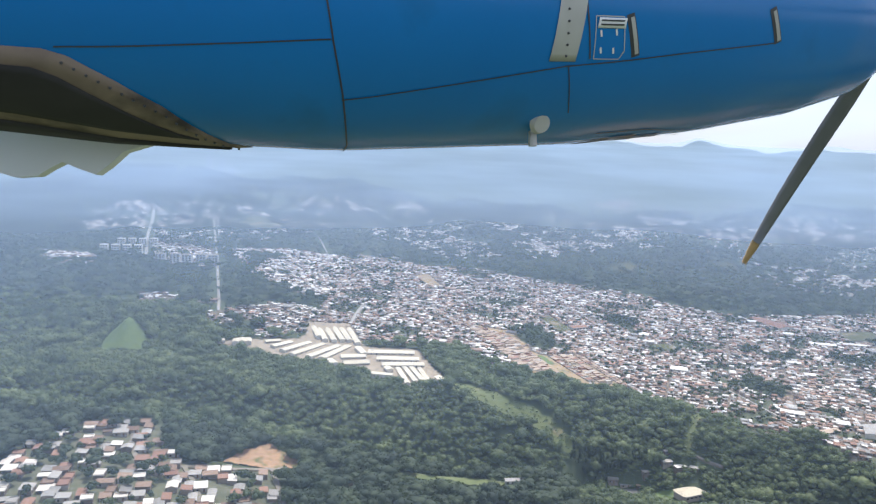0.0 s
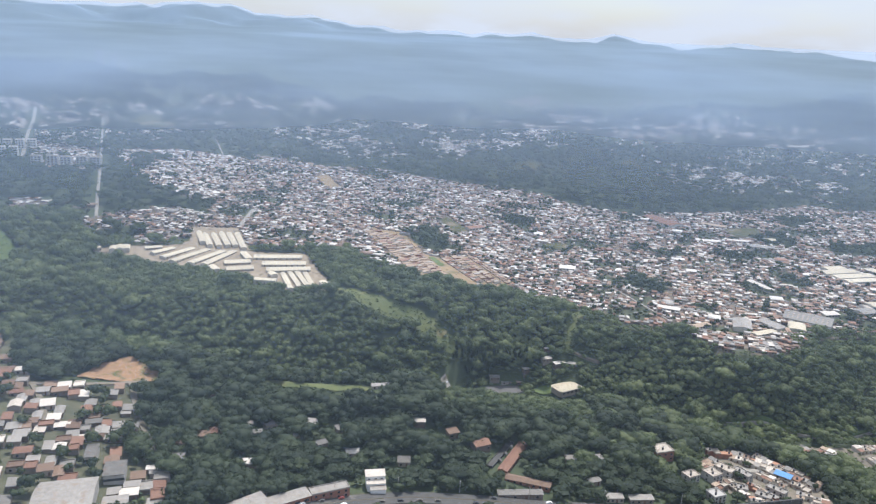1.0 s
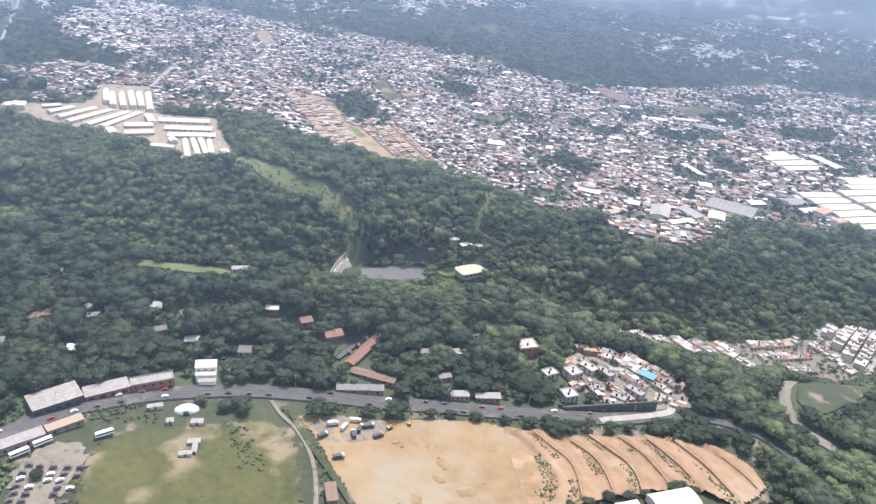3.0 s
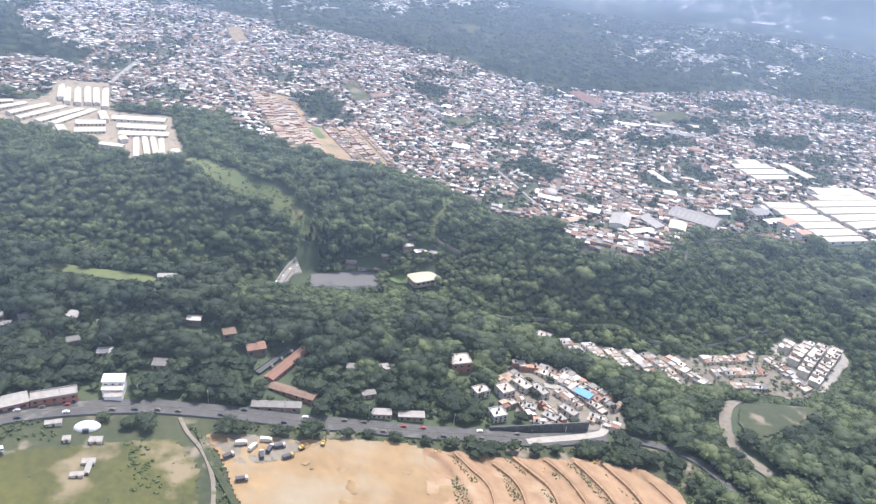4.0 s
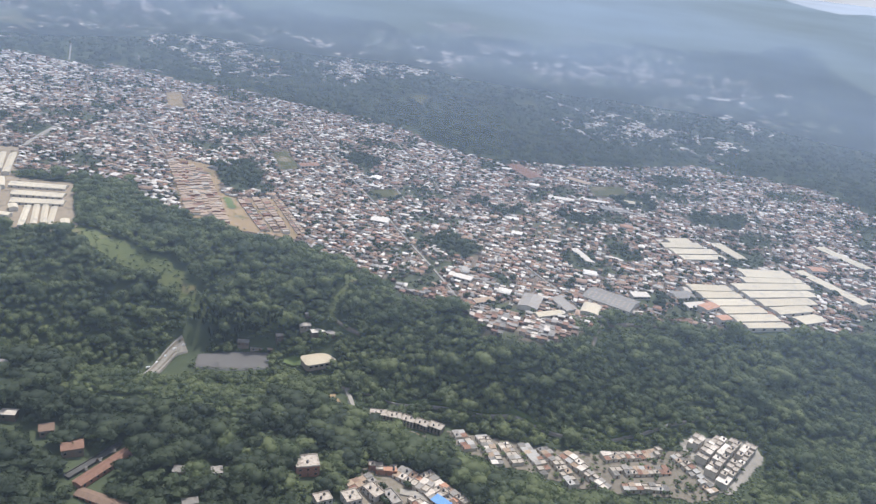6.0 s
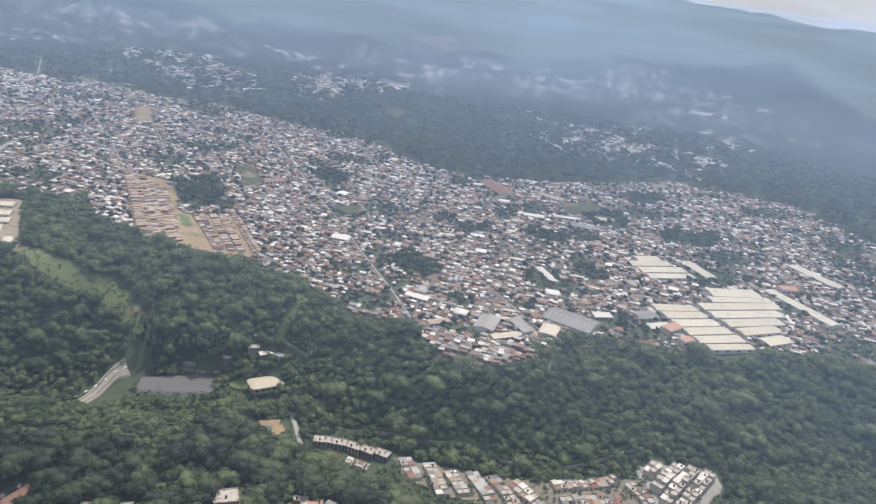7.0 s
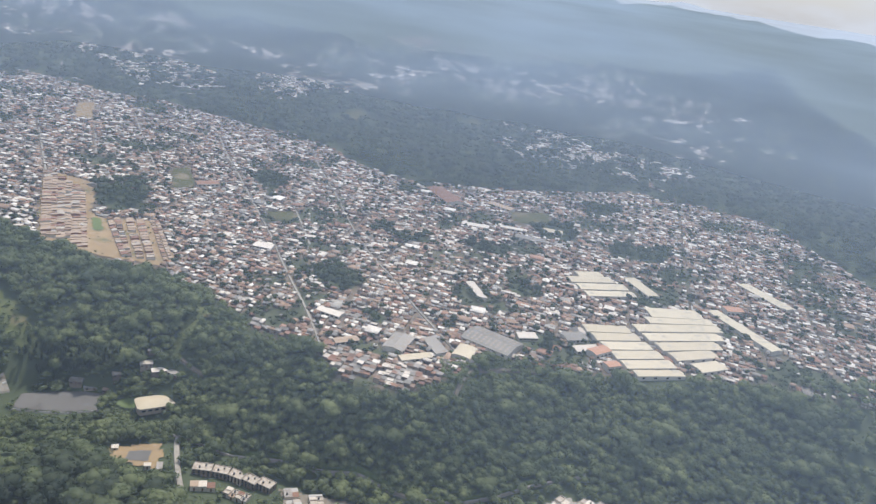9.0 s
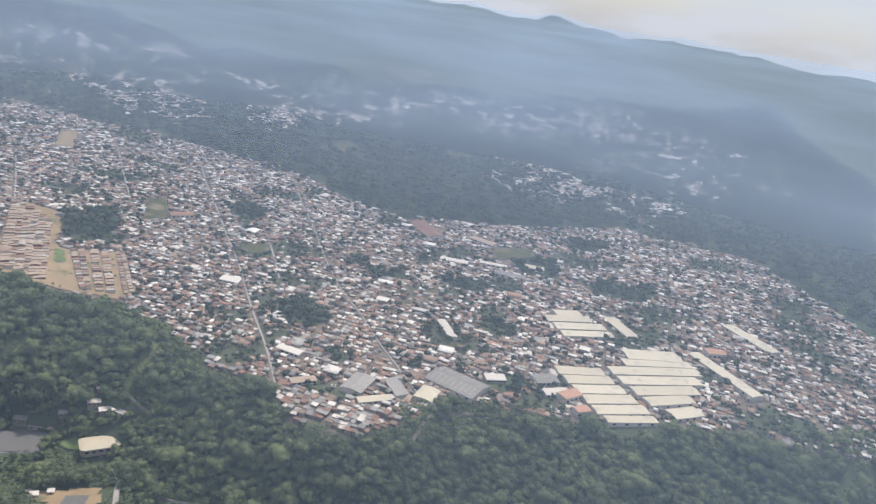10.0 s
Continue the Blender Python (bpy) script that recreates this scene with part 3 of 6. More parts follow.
def shared(name, me, parent, m):
    """One more piece on an existing mesh."""
    ob = new(name, me)
    ob.parent = parent
    ob.matrix_basis = m
    return ob


def box(bm, x0, y0, z0, x1, y1, z1, mat=0):
    v = [bm.verts.new(c) for c in ((x0, y0, z0), (x1, y0, z0), (x1, y1, z0), (x0, y1, z0), (x0, y0, z1), (x1, y0, z1), (x1, y1, z1), (x0, y1, z1))]
    for f in ((0, 3, 2, 1), (4, 5, 6, 7), (0, 1, 5, 4), (1, 2, 6, 5), (2, 3, 7, 6), (3, 0, 4, 7)):
        bm.faces.new([v[i] for i in f]).material_index = mat


def prism(bm, outline, x0, x1, mat=0):
    """An outline in y, z drawn out along x."""
    a = [bm.verts.new((x0, y, z)) for y, z in outline]
    b = [bm.verts.new((x1, y, z)) for y, z in outline]
    n = len(outline)
    bm.faces.new(a[::-1]).material_index = mat
    bm.faces.new(b).material_index = mat
    for i in range(n):
        bm.faces.new((a[i], a[(i + 1) % n], b[(i + 1) % n], b[i])).material_index = mat


def window_mesh(name, w, h):
    """A framed window standing in the plane y = 0, seen from -y; its pane lies back in the frame."""
    bm = bmesh.new()
    box(bm, -w / 2, -0.10, 0, w / 2, 0.02, h, 0)
    bm.faces.ensure_lookup_table()
    front = [f for f in bm.faces if f.calc_center_median().y < -0.09]
    bmesh.ops.inset_region(bm, faces=front, thickness=0.09, depth=-0.07)
    for f in front:
        f.material_index = 1
    me = bpy.data.meshes.new(name)
    bm.to_mesh(me)
    bm.free()
    me.materials.append(M["concrete"])
    me.materials.append(M["window_glass"])
    return me


def door_mesh():
    bm = bmesh.new()
    box(bm, -0.5, -0.09, 0, 0.5, 0.02, 2.0, 0)
    box(bm, 0.32, -0.14, 0.95, 0.38, -0.09, 1.05, 1)
    me = bpy.data.meshes.new("door")
    bm.to_mesh(me)
    bm.free()
    me.materials.append(M["door_wood"])
    me.materials.append(M["dark_paint"])
    return me


WINDOW, WIDE_WINDOW, DOOR = window_mesh("window", 1.1, 1.1), window_mesh("window", 2.4, 1.3), door_mesh()


def building(name, label, cx, cy, length, width, h, turn, roof="gable", roof_mat="roof_light", wall_mat="wall", floors=1, bays=3, category="house", group="", pitch=0.22, fins=0, tanks=0, wide=False, ends=0, base=None, over=0.35):
    """A building with walls, roof, windows and door. Length runs along its own x; turn in degrees."""
    c, s = math.cos(radians(turn)), math.sin(radians(turn))
    corners = [(cx + c * x - s * y, cy + s * x + c * y) for x in (-length / 2, 0, length / 2) for y in (-width / 2, width / 2)]
    zs = [float(height(*q)) for q in corners]
    low = min(zs) - 0.3
    top = h + (sum(zs) / len(zs) - low if base is None else base)
    root = new(name)
    root.matrix_basis = pose(cx, cy, low, 0, 0, turn)
    tagged(root, label, category, group)
    L, W = length / 2, width / 2
    rise = pitch * W
    bm = bmesh.new()
    if roof == "gable":
        prism(bm, [(-W, 0), (W, 0), (W, top), (0, top + rise), (-W, top)], -L, L)
    elif roof == "arch":
        prism(bm, [(-W, 0), (W, 0)] + [(W * math.cos(a), top + rise * math.sin(a)) for a in np.linspace(0, math.pi, 9)], -L, L)
    elif roof == "mono":
        prism(bm, [(-W, 0), (W, 0), (W, top + rise), (-W, top)], -L, L)
    else:
        box(bm, -L, -W, 0, L, W, top)
    part("wall", bm, wall_mat, root)
    bm = bmesh.new()
    o = over
    if roof == "gable":
        drop = o * pitch
        for side in (-1, 1):
            prism(bm, [(side * (W + o), top - drop), (side * (W + o), top - drop + 0.14), (0, top + rise + 0.15), (0, top + rise + 0.01)][::side], -L - o, L + o)
    elif roof == "arch":
        a = np.linspace(0, math.pi, 11)
        prism(bm, [((W + 0.2) * math.cos(q), top + (rise + 0.2) * math.sin(q)) for q in a] + [((W + 0.02) * math.cos(q), top + (rise + 0.03) * math.sin(q)) for q in a[::-1]], -L - o, L + o)
    elif roof == "mono":
        prism(bm, [(-W - o, top - o * pitch / 2), (W + o, top + rise + o * pitch / 2), (W + o, top + rise + 0.16), (-W - o, top + 0.16)], -L - o, L + o)
    else:
        box(bm, -L - 0.1, -W - 0.1, top, L + 0.1, W + 0.1, top + 0.18)
        for x0, y0, x1, y1 in ((-L - 0.1, -W - 0.1, L + 0.1, -W + 0.1), (-L - 0.1, W - 0.1, L + 0.1, W + 0.1), (-L - 0.1, -W + 0.1, -L + 0.1, W - 0.1), (L - 0.1, -W + 0.1, L + 0.1, W - 0.1)):
            box(bm, x0, y0, top + 0.18, x1, y1, top + 0.7)
    part("roof", bm, roof_mat, root)
    step = length / bays
    me, wh = (WIDE_WINDOW, 1.3) if wide else (WINDOW, 1.1)
    per = h / floors
    for f in range(floors):
        z = top - h + f * per + max(0.4, (per - wh) * 0.5)
        for k in range(bays):
            x = -L + (k + 0.5) * step
            if f == 0 and k == bays // 2 and not wide:
                shared("door", DOOR, root, pose(x, -W, top - h))
            else:
                shared("window", me, root, pose(x, -W, z))
            if ends > 1:
                shared("window", me, root, pose(x, W, z, 0, 0, 180))
        for k in range(1 if ends else 0):
            shared("window", me, root, pose(-L, 0, z, 0, 0, -90))
            shared("window", me, root, pose(L, 0, z, 0, 0, 90))
    for k in range(fins):
        x = -L + length * k / max(1, fins - 1)
        bm = bmesh.new()
        peak = rise if roof != "flat" else 0.5
        prism(bm, [(-W - 0.4, 0.0), (W + 0.4, 0.0), (W + 0.4, top + 0.35), (0, top + peak + 0.5), (-W - 0.4, top + 0.35)], x - 0.12, x + 0.12)
        part("party_wall", bm, "plaster", root)
    for k in range(tanks):
        bm = bmesh.new()
        bmesh.ops.create_cone(bm, cap_ends=True, segments=10, radius1=0.6, radius2=0.5, depth=1.3)
        t = part("water_tank", bm, "roof_grey" if k % 2 else "dark_paint", root)
        t.matrix_basis = pose(-L * 0.6 + 1.2 * L * (k + 0.5) / tanks, W * (0.35 if k % 2 else -0.3), top + (0.85 if roof == "flat" else rise + 0.6))
    return root


def along(name, label, axis, width, h, **kw):
    """A building whose long axis joins two points of the plan."""
    x0, y0, x1, y1 = axis
    a = math.degrees(math.atan2(y1 - y0, x1 - x0))
    # the door side looks towards the valley
    if math.cos(radians(a)) < 0:
        a += 180
    return building(name, label, (x0 + x1) / 2, (y0 + y1) / 2, math.hypot(x1 - x0, y1 - y0), width, h, a, **kw)


# ---- open ground ----
def ground_patch(name, poly, mat, label, category, lift=0.5, step=2.0, extra=None, bare=True):
    if bare:
        BARE.append(poly)
    return tagged(patch(name, poly, mat, lift, step, extra), label, category, kind="structure")


def road(name, points, width, mat, label, lift=0.7, side=0.0, level=False, grow=1.0):
    line = [Vector(p) for p in points]
    left, right = [], []
    for k, q in enumerate(line):
        d = (line[min(k + 1, len(line) - 1)] - line[max(k - 1, 0)]).normalized()
        nrm = Vector((-d.y, d.x)) * (width / 2 + grow)
        left.append(tuple(q + nrm))
        right.append(tuple(q - nrm))
    BARE.append(left + right[::-1])
    return tagged(ribbon(name, points, width, mat, lift, side, level=level), label, "road", kind="structure")


ground_patch("verge", [(-64, 232), (-40, 268), (-24, 296), (-2, 314), (30, 336), (80, 337), (130, 326), (150, 326), (300, 334), (336, 330), (338, 232)], "verge", "rough grass and bare soil beside highway and site", "verge", lift=0.12, step=3, bare=False)
ground_patch("car_park", [(182, 524), (196, 530), (221, 535), (226, 520), (224, 507), (206, 510), (190, 516)], "tan_earth", "small dusty car park above the rows", "car park", lift=0.8)
FIELD = [(-2, 225), (8, 262), (14, 291), (24, 299), (40, 303), (60, 308), (78, 312), (86, 305), (92, 293), (96, 270), (94, 225)]
ground_patch("field", FIELD, "grass", "green and ochre playing field with worn bare tracks", "field")
DIRT = [(90, 316), (99, 302), (106, 285), (114, 268), (120, 225), (185, 225), (196, 268), (196, 290), (196, 316), (170, 321), (154, 320), (130, 317), (110, 318)]
ground_patch("construction_ground", DIRT, "earth", "bare orange and grey earth levelled by machines", "bare ground", step=1.2, extra=lambda x, y: 0.35 * waves(x, y, 11, 81) + 0.22 * waves(x, y, 4.5, 82))
TERRACES = [(184, 316), (184, 290), (186, 262), (230, 276), (262, 283), (282, 272), (300, 285), (300, 300), (288, 311), (262, 317), (225, 314)]


def terrace_step(x, y):
    k = np.maximum((x - (313 - y) * 0.5 + 2.6 * waves(x, y, 46, 51) + 0.012 * (y - 300) ** 2 - 187) / 14.0, 0)
    f = k - np.floor(k)
    return (2.4 * sstep(0.80, 1.0, f) + 2.4 - 2.4 * f) * sstep(0, 0.3, k)


ground_patch("terraces", TERRACES, "terrace_earth", "stepped orange earth terraces cut into the slope", "bare ground", lift=0.55, step=1.1, extra=terrace_step)
for k in range(8):
    pts = []
    for y in (314, 309, 304, 299, 294, 289, 284, 279, 274):
        x = 187 + 14.0 * (k + 0.92) + (313 - y) * 0.5
        for _ in range(4):
            x = 187 + 14.0 * (k + 0.92) + (313 - y) * 0.5 - 2.6 * float(waves(x, y, 46, 51)) - 0.012 * (y - 300) ** 2
        if bool(inside(TERRACES, x, y)) and (k + y) % 9 > 0:
            pts.append((x, y))
    if len(pts) > 2:
        tagged(ribbon("terrace_bank", pts, 0.7 + 0.3 * (k % 3), "bank", lift=2.4, thick=1.8), "steep bank of raw orange earth between terraces", "earth bank", "terrace banks", "structure")
ground_patch("gravel_apron", [(91, 317), (99, 304), (108, 299), (120, 302), (131, 310), (129, 317), (110, 318)], "track", "trodden grey-brown gravel where the trucks stand", "bare ground", lift=0.56, step=1.0, bare=False)
for pts in ([(16, 262), (18, 276), (22, 290), (30, 298)], [(18, 262), (32, 256), (50, 258), (66, 264)], [(46, 284), (52, 272), (58, 262)]):
    tagged(ribbon("worn_path", pts, 1.6, "track", 0.4, thick=0.4), "worn bare path across the grass", "path", "field paths", "structure")
ground_patch("yard", [(-12, 272), (-6, 290), (8, 291), (14, 280), (18, 240), (-4, 240)], "track", "dusty brown gravel yard with parked vehicles", "yard")
ground_patch("sports_court", [(122, 563), (121, 580), (148, 587), (175, 588), (174, 567), (150, 562)], "court", "flat grey asphalt sports court among trees", "court", lift=0.6, step=0.7)
tagged(ribbon("court_wall", [(121, 562), (150, 561), (174, 566.3)], 0.3, "concrete", 1.0, thick=1.2), "low grey wall along the sports court", "wall", kind="structure")
ground_patch("clearing", [(-24, 446), (0, 449), (16, 445), (38, 433), (48, 425), (41, 421), (28, 426), (14, 431), (-8, 438)], "meadow", "yellow-green grass clearing at the wood's edge", "meadow", lift=0.8)
building("greenhouse", "low pale-roofed shed by the clearing", 52, 428, 11, 3.4, 2.0, 6, roof="mono", roof_mat="roof_worn", wall_mat="plaster", bays=4, category="shed", pitch=0.12)
ground_patch("town_field", [(135, 938), (152, 958), (171, 897), (149, 880)], "grass", "mown green football field between houses", "field", lift=1.0, step=4)
ground_patch("town_green", [(245, 856), (276, 862), (278, 836), (249, 829)], "grass", "small green square with bushes in the town", "field", lift=1.0, step=4)
ground_patch("stadium_field", [(506, 936), (557, 948), (552, 908), (504, 900)], "grass", "green sports field with a surrounding wall", "field", lift=1.0, step=4)
ground_patch("estate_ground", [(-215, 742), (-190, 755), (-160, 758), (-134, 764), (-135, 815), (-90, 830), (-66, 752), (-14, 750), (0, 703), (18, 651), (10, 638), (-19, 638), (-63, 680), (-99, 690), (-140, 708)], "estate_lane", "tan paved lanes of a housing estate", "paving", lift=0.8, step=3)
ground_patch("brown_ground", SITE, "tan_earth", "bare light brown earth of a new housing site", "bare ground", lift=0.8, step=3)
ground_patch("meadow", [(-380, 1420), (-344, 1490), (-271, 1392), (-312, 1350)], "grass", "pale green meadow on the far slope", "meadow", lift=1.5, step=10)
ground_patch("far_meadow", [(322, 1255), (352, 1290), (335, 1320), (300, 1290)], "grass", "pale green clearing in the far woods", "meadow", lift=1.5, step=6)
ground_patch("far_meadow", [(498, 1310), (540, 1325), (530, 1360), (500, 1345)], "grass", "pale green clearing in the far woods", "meadow", lift=1.5, step=6)
ground_patch("brown_cut", [(-122, 431), (-117, 442), (-109, 456), (-100, 465), (-92, 459), (-84, 450), (-70, 441), (-88, 434)], "bank", "raw orange earth cutting beside a lane", "bare ground", lift=0.8, step=1.0, extra=lambda x, y: 2.6 * sstep(434, 456, y) * (0.8 + 0.5 * waves(x, y, 14, 71)) + 0.7 * waves(x, y, 6, 72))
ground_patch("hill_meadow", [(-321, 734), (-299, 747), (-278, 734), (-277, 713), (-300, 709), (-322, 714)], "lawn", "bright yellow-green grass on a small hill", "meadow", lift=1.5, step=4)
RIDGE = [(4, 664), (28, 650), (54, 634), (86, 628), (110, 618), (126, 603), (121, 595), (104, 602), (84, 610), (60, 612), (40, 620), (20, 632), (2, 648)]
ground_patch("ridge_meadow", RIDGE, "meadow", "light green grass and scrub along the ridge", "meadow", lift=0.8, step=3, bare=False)
GULLY = [(208, 598), (216, 597), (226, 612), (238, 632), (232, 644), (222, 634), (214, 616)]
ground_patch("gully_meadow", GULLY, "meadow", "bright green scrub in a gully of the slope", "meadow", lift=0.8, step=3, bare=False)
tagged(ribbon("ring_road", [(12 + 5 * math.cos(a), 652 + 6 * math.sin(a)) for a in np.linspace(0, 2 * math.pi, 13)], 1.3, "paving", 1.4), "small pale ring road at the estate's end", "road", kind="structure")

ground_patch("slope_field", [(361, 368), (352, 352), (358, 340), (386, 352), (412, 372), (432, 404), (412, 412), (384, 392)], "verge", "sloping green pasture beside the curving road", "meadow", lift=0.8, step=1.5)
road("highway", [(-70, 240), (-28, 281), (-20, 294), (-3, 310), (20, 321), (41, 327), (66, 331), (97, 331), (129, 329), (153, 329), (183, 328), (212, 329), (240, 329), (275, 336)], 9.0, "asphalt", "worn grey asphalt highway with several lanes", lift=1.0)
road("side_road", [(78, 325), (83, 316), (90, 307), (95.5, 296), (99, 284), (100.5, 270), (101, 250)], 1.7, "track", "narrow curving dirt track along the field", lift=0.9)
road("ditch_track", [(88, 316), (97, 297), (108, 277), (119, 255)], 2.6, "verge", "green strip between track and building site", lift=1.2)
road("ramp", [(234, 327), (264, 334), (276, 340), (277, 356), (266, 371), (253, 374)], 4.0, "lane", "pale concrete access ramp into the settlement", lift=1.2, level=True)
road("east_road", [(285, 335), (303, 331), (318, 322), (330, 300)], 4.5, "asphalt", "grey asphalt road bending through trees", lift=1.0)
road("slope_road", [(352, 314), (344, 327), (342.5, 334), (343, 344), (346, 354), (353, 366), (366, 378)], 6.0, "track", "grey-brown gravel road with pale verges on the slope", lift=1.0, grow=3)
road("valley_road", [(90, 526), (93, 540), (98, 556), (103, 568), (108, 576), (112, 581)], 6.5, "lane", "pale road with parked cars in the ravine", lift=1.6, grow=3)
for side in (-1.7, 1.7):
    tagged(ribbon("lane_strip", [(90 + side, 526), (93 + side, 540), (98 + side, 556), (103 + side, 568 - side * 0.5), (108 + side * 0.7, 576 - side * 0.7), (112 + side * 0.7, 581 - side * 0.7)], 1.1, "track", 1.75), "worn grey traffic lane of the ravine road", "road", "ravine lanes", "structure")
tagged(ribbon("hedge_strip", [(232, 547), (247, 537.5), (291, 527.5), (327, 514.5), (382, 497.5), (421, 501.5), (460, 511.5)], 1.6, "lawn", 1.5), "bright green clipped strip along the garden lane", "hedge", kind="structure")
road("rows_road", [(226, 545), (247, 535), (291, 525), (327, 512), (382, 495), (421, 499), (460, 509), (490, 520)], 1.0, "lane", "pale lane along the garden wall above the row houses", lift=1.4, grow=0.2)
road("dirt_path", [(219, 596), (226, 590), (237, 582)], 1.0, "track", "short sandy path in the wooded slope", lift=1.6)
road("rows_lane", [(229, 546), (231, 530), (236, 509), (241, 494), (244, 484)], 2.8, "lane", "short grey lane beside the row houses", lift=1.2)
road("village_street", [(-92, 434), (-79, 399), (-70, 380), (-59, 358)], 2.8, "track", "pale dusty village street between houses", lift=0.9)
road("village_street", [(-139, 417), (-126, 396), (-117, 376)], 2.8, "track", "pale dusty village street between houses", lift=0.9)
road("village_street", [(-141, 416), (-114, 424), (-92, 434), (-76, 445)], 2.8, "track", "pale dusty village street below the earth bank", lift=0.9)
road("village_street", [(-181, 452), (-175, 433), (-164, 414)], 2.8, "track", "pale dusty village street uphill", lift=0.9)
road("town_street", [(158, 1106), (190, 1000), (225, 892), (254, 800), (280, 705), (300, 640), (313, 588)], 1.6, "lane", "straight pale town street running downhill", lift=0.9)
road("town_street", [(268, 1133), (306, 950), (345, 781), (366, 720), (383, 666), (408, 597)], 1.3, "lane", "straight pale town street running downhill", lift=0.9)
for line in ([(-104.0, 1314.5), (-84.6, 1247.5), (-56.7, 1158.1)],
             [(-34.7, 1034.8), (4.7, 939.4), (44.6, 841.5)],
             [(-116.3, 1107.3), (-95.5, 1051.4), (-76.7, 995.4)],
             [(-99.8, 1126.7), (-80.4, 1073.1), (-63.1, 1019.5)],
             [(17.3, 1064.8), (40.6, 996.6), (61.9, 928.3)],
             [(-198.7, 1305.4), (-180.6, 1246.0), (-164.4, 1186.5)],
             [(45.8, 1133.6), (89.3, 1013.2), (129.9, 907.7)],
             [(264.7, 899.6), (280.0, 839.0), (293.2, 778.3)]):
    road("town_street", line, 1.6, "lane", "narrow pale street between the houses", lift=0.9, grow=0.6)
ground_patch("plaza", [(-26.8, 1144.9), (-7.1, 1156.8), (14.9, 1074.0), (-7.9, 1074.1)], "tan_earth", "bare brown square in the town", "square", lift=0.9, step=4)
road("rim_road", [(402, 548), (407, 560), (415, 572), (427, 580), (446, 586), (470, 588)], 2.0, "track", "curving road below the town's edge", lift=1.4, grow=0)
road("far_road", [(-232, 815), (-250, 879), (-330, 1150), (-424, 1463)], 2.6, "lane", "long straight pale road up the far slope", lift=1.2, grow=5)
road("far_road", [(-418, 1100), (-452, 1195), (-486, 1290), (-545, 1479)], 4.2, "lane", "pale straight road climbing between apartment blocks", lift=1.2, grow=6)
road("estate_road", [(-84, 905), (-88, 860), (-90, 835)], 4.0, "lane", "pale road into the estate", lift=1.0)

tagged(ribbon("median_barrier", [(-3, 310), (20, 321), (41, 327), (66, 331), (97, 331), (129, 329), (153, 329), (183, 328), (212, 329), (236, 329)], 0.12, "track", lift=1.4, thick=0.6), "low concrete barrier between the highway's lanes", "barrier", kind="structure")

# ---- the pale row-house estate ----
ESTATE = "white concrete row house with long ribbed roof"
for e in ((-128, 807, -115, 764), (-121, 802, -107, 756), (-113, 805, -98, 756), (-106, 811, -90, 759), (-98, 810, -83, 761), (-90, 813, -74, 754)):
    along("row_house", ESTATE, e, 5.2, 2.2, roof_mat="roof_cream", wall_mat="plaster", bays=8, group="estate rows")
for e in ((-166, 747, -152, 753), (-156, 733, -141, 751), (-144, 721, -123, 753), (-133, 711, -108, 752), (-116, 707, -93, 749), (-103, 704, -83, 750)):
    along("row_house", ESTATE, e, 7.4, 2.2, roof_mat="roof_cream", wall_mat="plaster", bays=7, group="estate rows")
for e in ((-86, 712, -63, 717), (-81, 692, -58, 698), (-61, 731, -16, 732), (-51, 710, -11, 711), (-45, 692, -6, 696)):
    along("row_house", "white stepped row house with many party walls", e, 10.5, 2.6, roof_mat="roof_cream", wall_mat="plaster", bays=8, fins=9, group="estate rows")
for e in ((-30, 685, -19, 641), (-24, 688, -12, 647), (-18, 690, -6, 650), (-10, 686, 0, 644)):
    along("row_house", ESTATE, e, 4.0, 2.4, roof_mat="roof_cream", wall_mat="plaster", bays=7, group="estate rows")
for e in ((7, 658, 11, 647), (-40, 681, -36, 673), (-95, 698, -88, 685), (-73, 741, -64, 719), (-52, 662, -33, 659), (-195, 748, -193, 736), (-190, 751, -187, 738), (-184, 751, -181, 738), (-211, 740, -206, 743)):
    along("estate_building", "small white block of the estate", e, 6.0, 4.0, roof_mat="roof_cream", wall_mat="plaster", bays=3, group="estate blocks")

# ---- brown housing site ----
SITE_LANES = (((36, 862, 88, 711), (52, 846, 99, 707)), ((53, 846, 100, 706), (70, 831, 107, 716)), ((71, 830, 111, 708), (87, 811, 124, 701)),
              ((119, 766, 150, 702), (130, 774, 158, 704)), ((131, 775, 159, 704), (149, 781, 177, 707)), ((151, 781, 180, 706), (160, 786, 188, 716)))
sr = random.Random(29)
for a, b in SITE_LANES:
    gap = math.hypot(a[0] - b[0], a[1] - b[1])
    for u in (0.27, 0.73) if gap > 13 else (0.3, 0.7):
        x0, y0, x1, y1 = (p + (q - p) * u for p, q in zip(a, b))
        n = int(math.hypot(x1 - x0, y1 - y0) / 5.4)
        for k in range(n):
            if sr.random() < 0.05:
                continue
            p, q = (k + 0.02) / n, (k + sr.uniform(0.86, 0.98)) / n
            off = sr.uniform(-0.35, 0.35)
            along("terraced_house", "small unfinished house with light brown roof", (x0 + (x1 - x0) * p + off, y0 + (y1 - y0) * p, x0 + (x1 - x0) * q + off, y0 + (y1 - y0) * q), sr.uniform(0.29, 0.35) * gap * (1.0 if gap > 13 else 0.9), sr.choice((1.5, 1.7, 2.0, 2.6)), roof=sr.choice(("mono", "gable", "flat")), roof_mat=sr.choice(("roof_brown", "roof_brown", "roof_brown", "roof_brown", "roof_brown", "roof_tile", "roof_rust", "terrace")), wall_mat="brick" if sr.random() < 0.3 else "plaster", bays=1, group="brown houses", pitch=sr.uniform(0.1, 0.25), over=0.2)
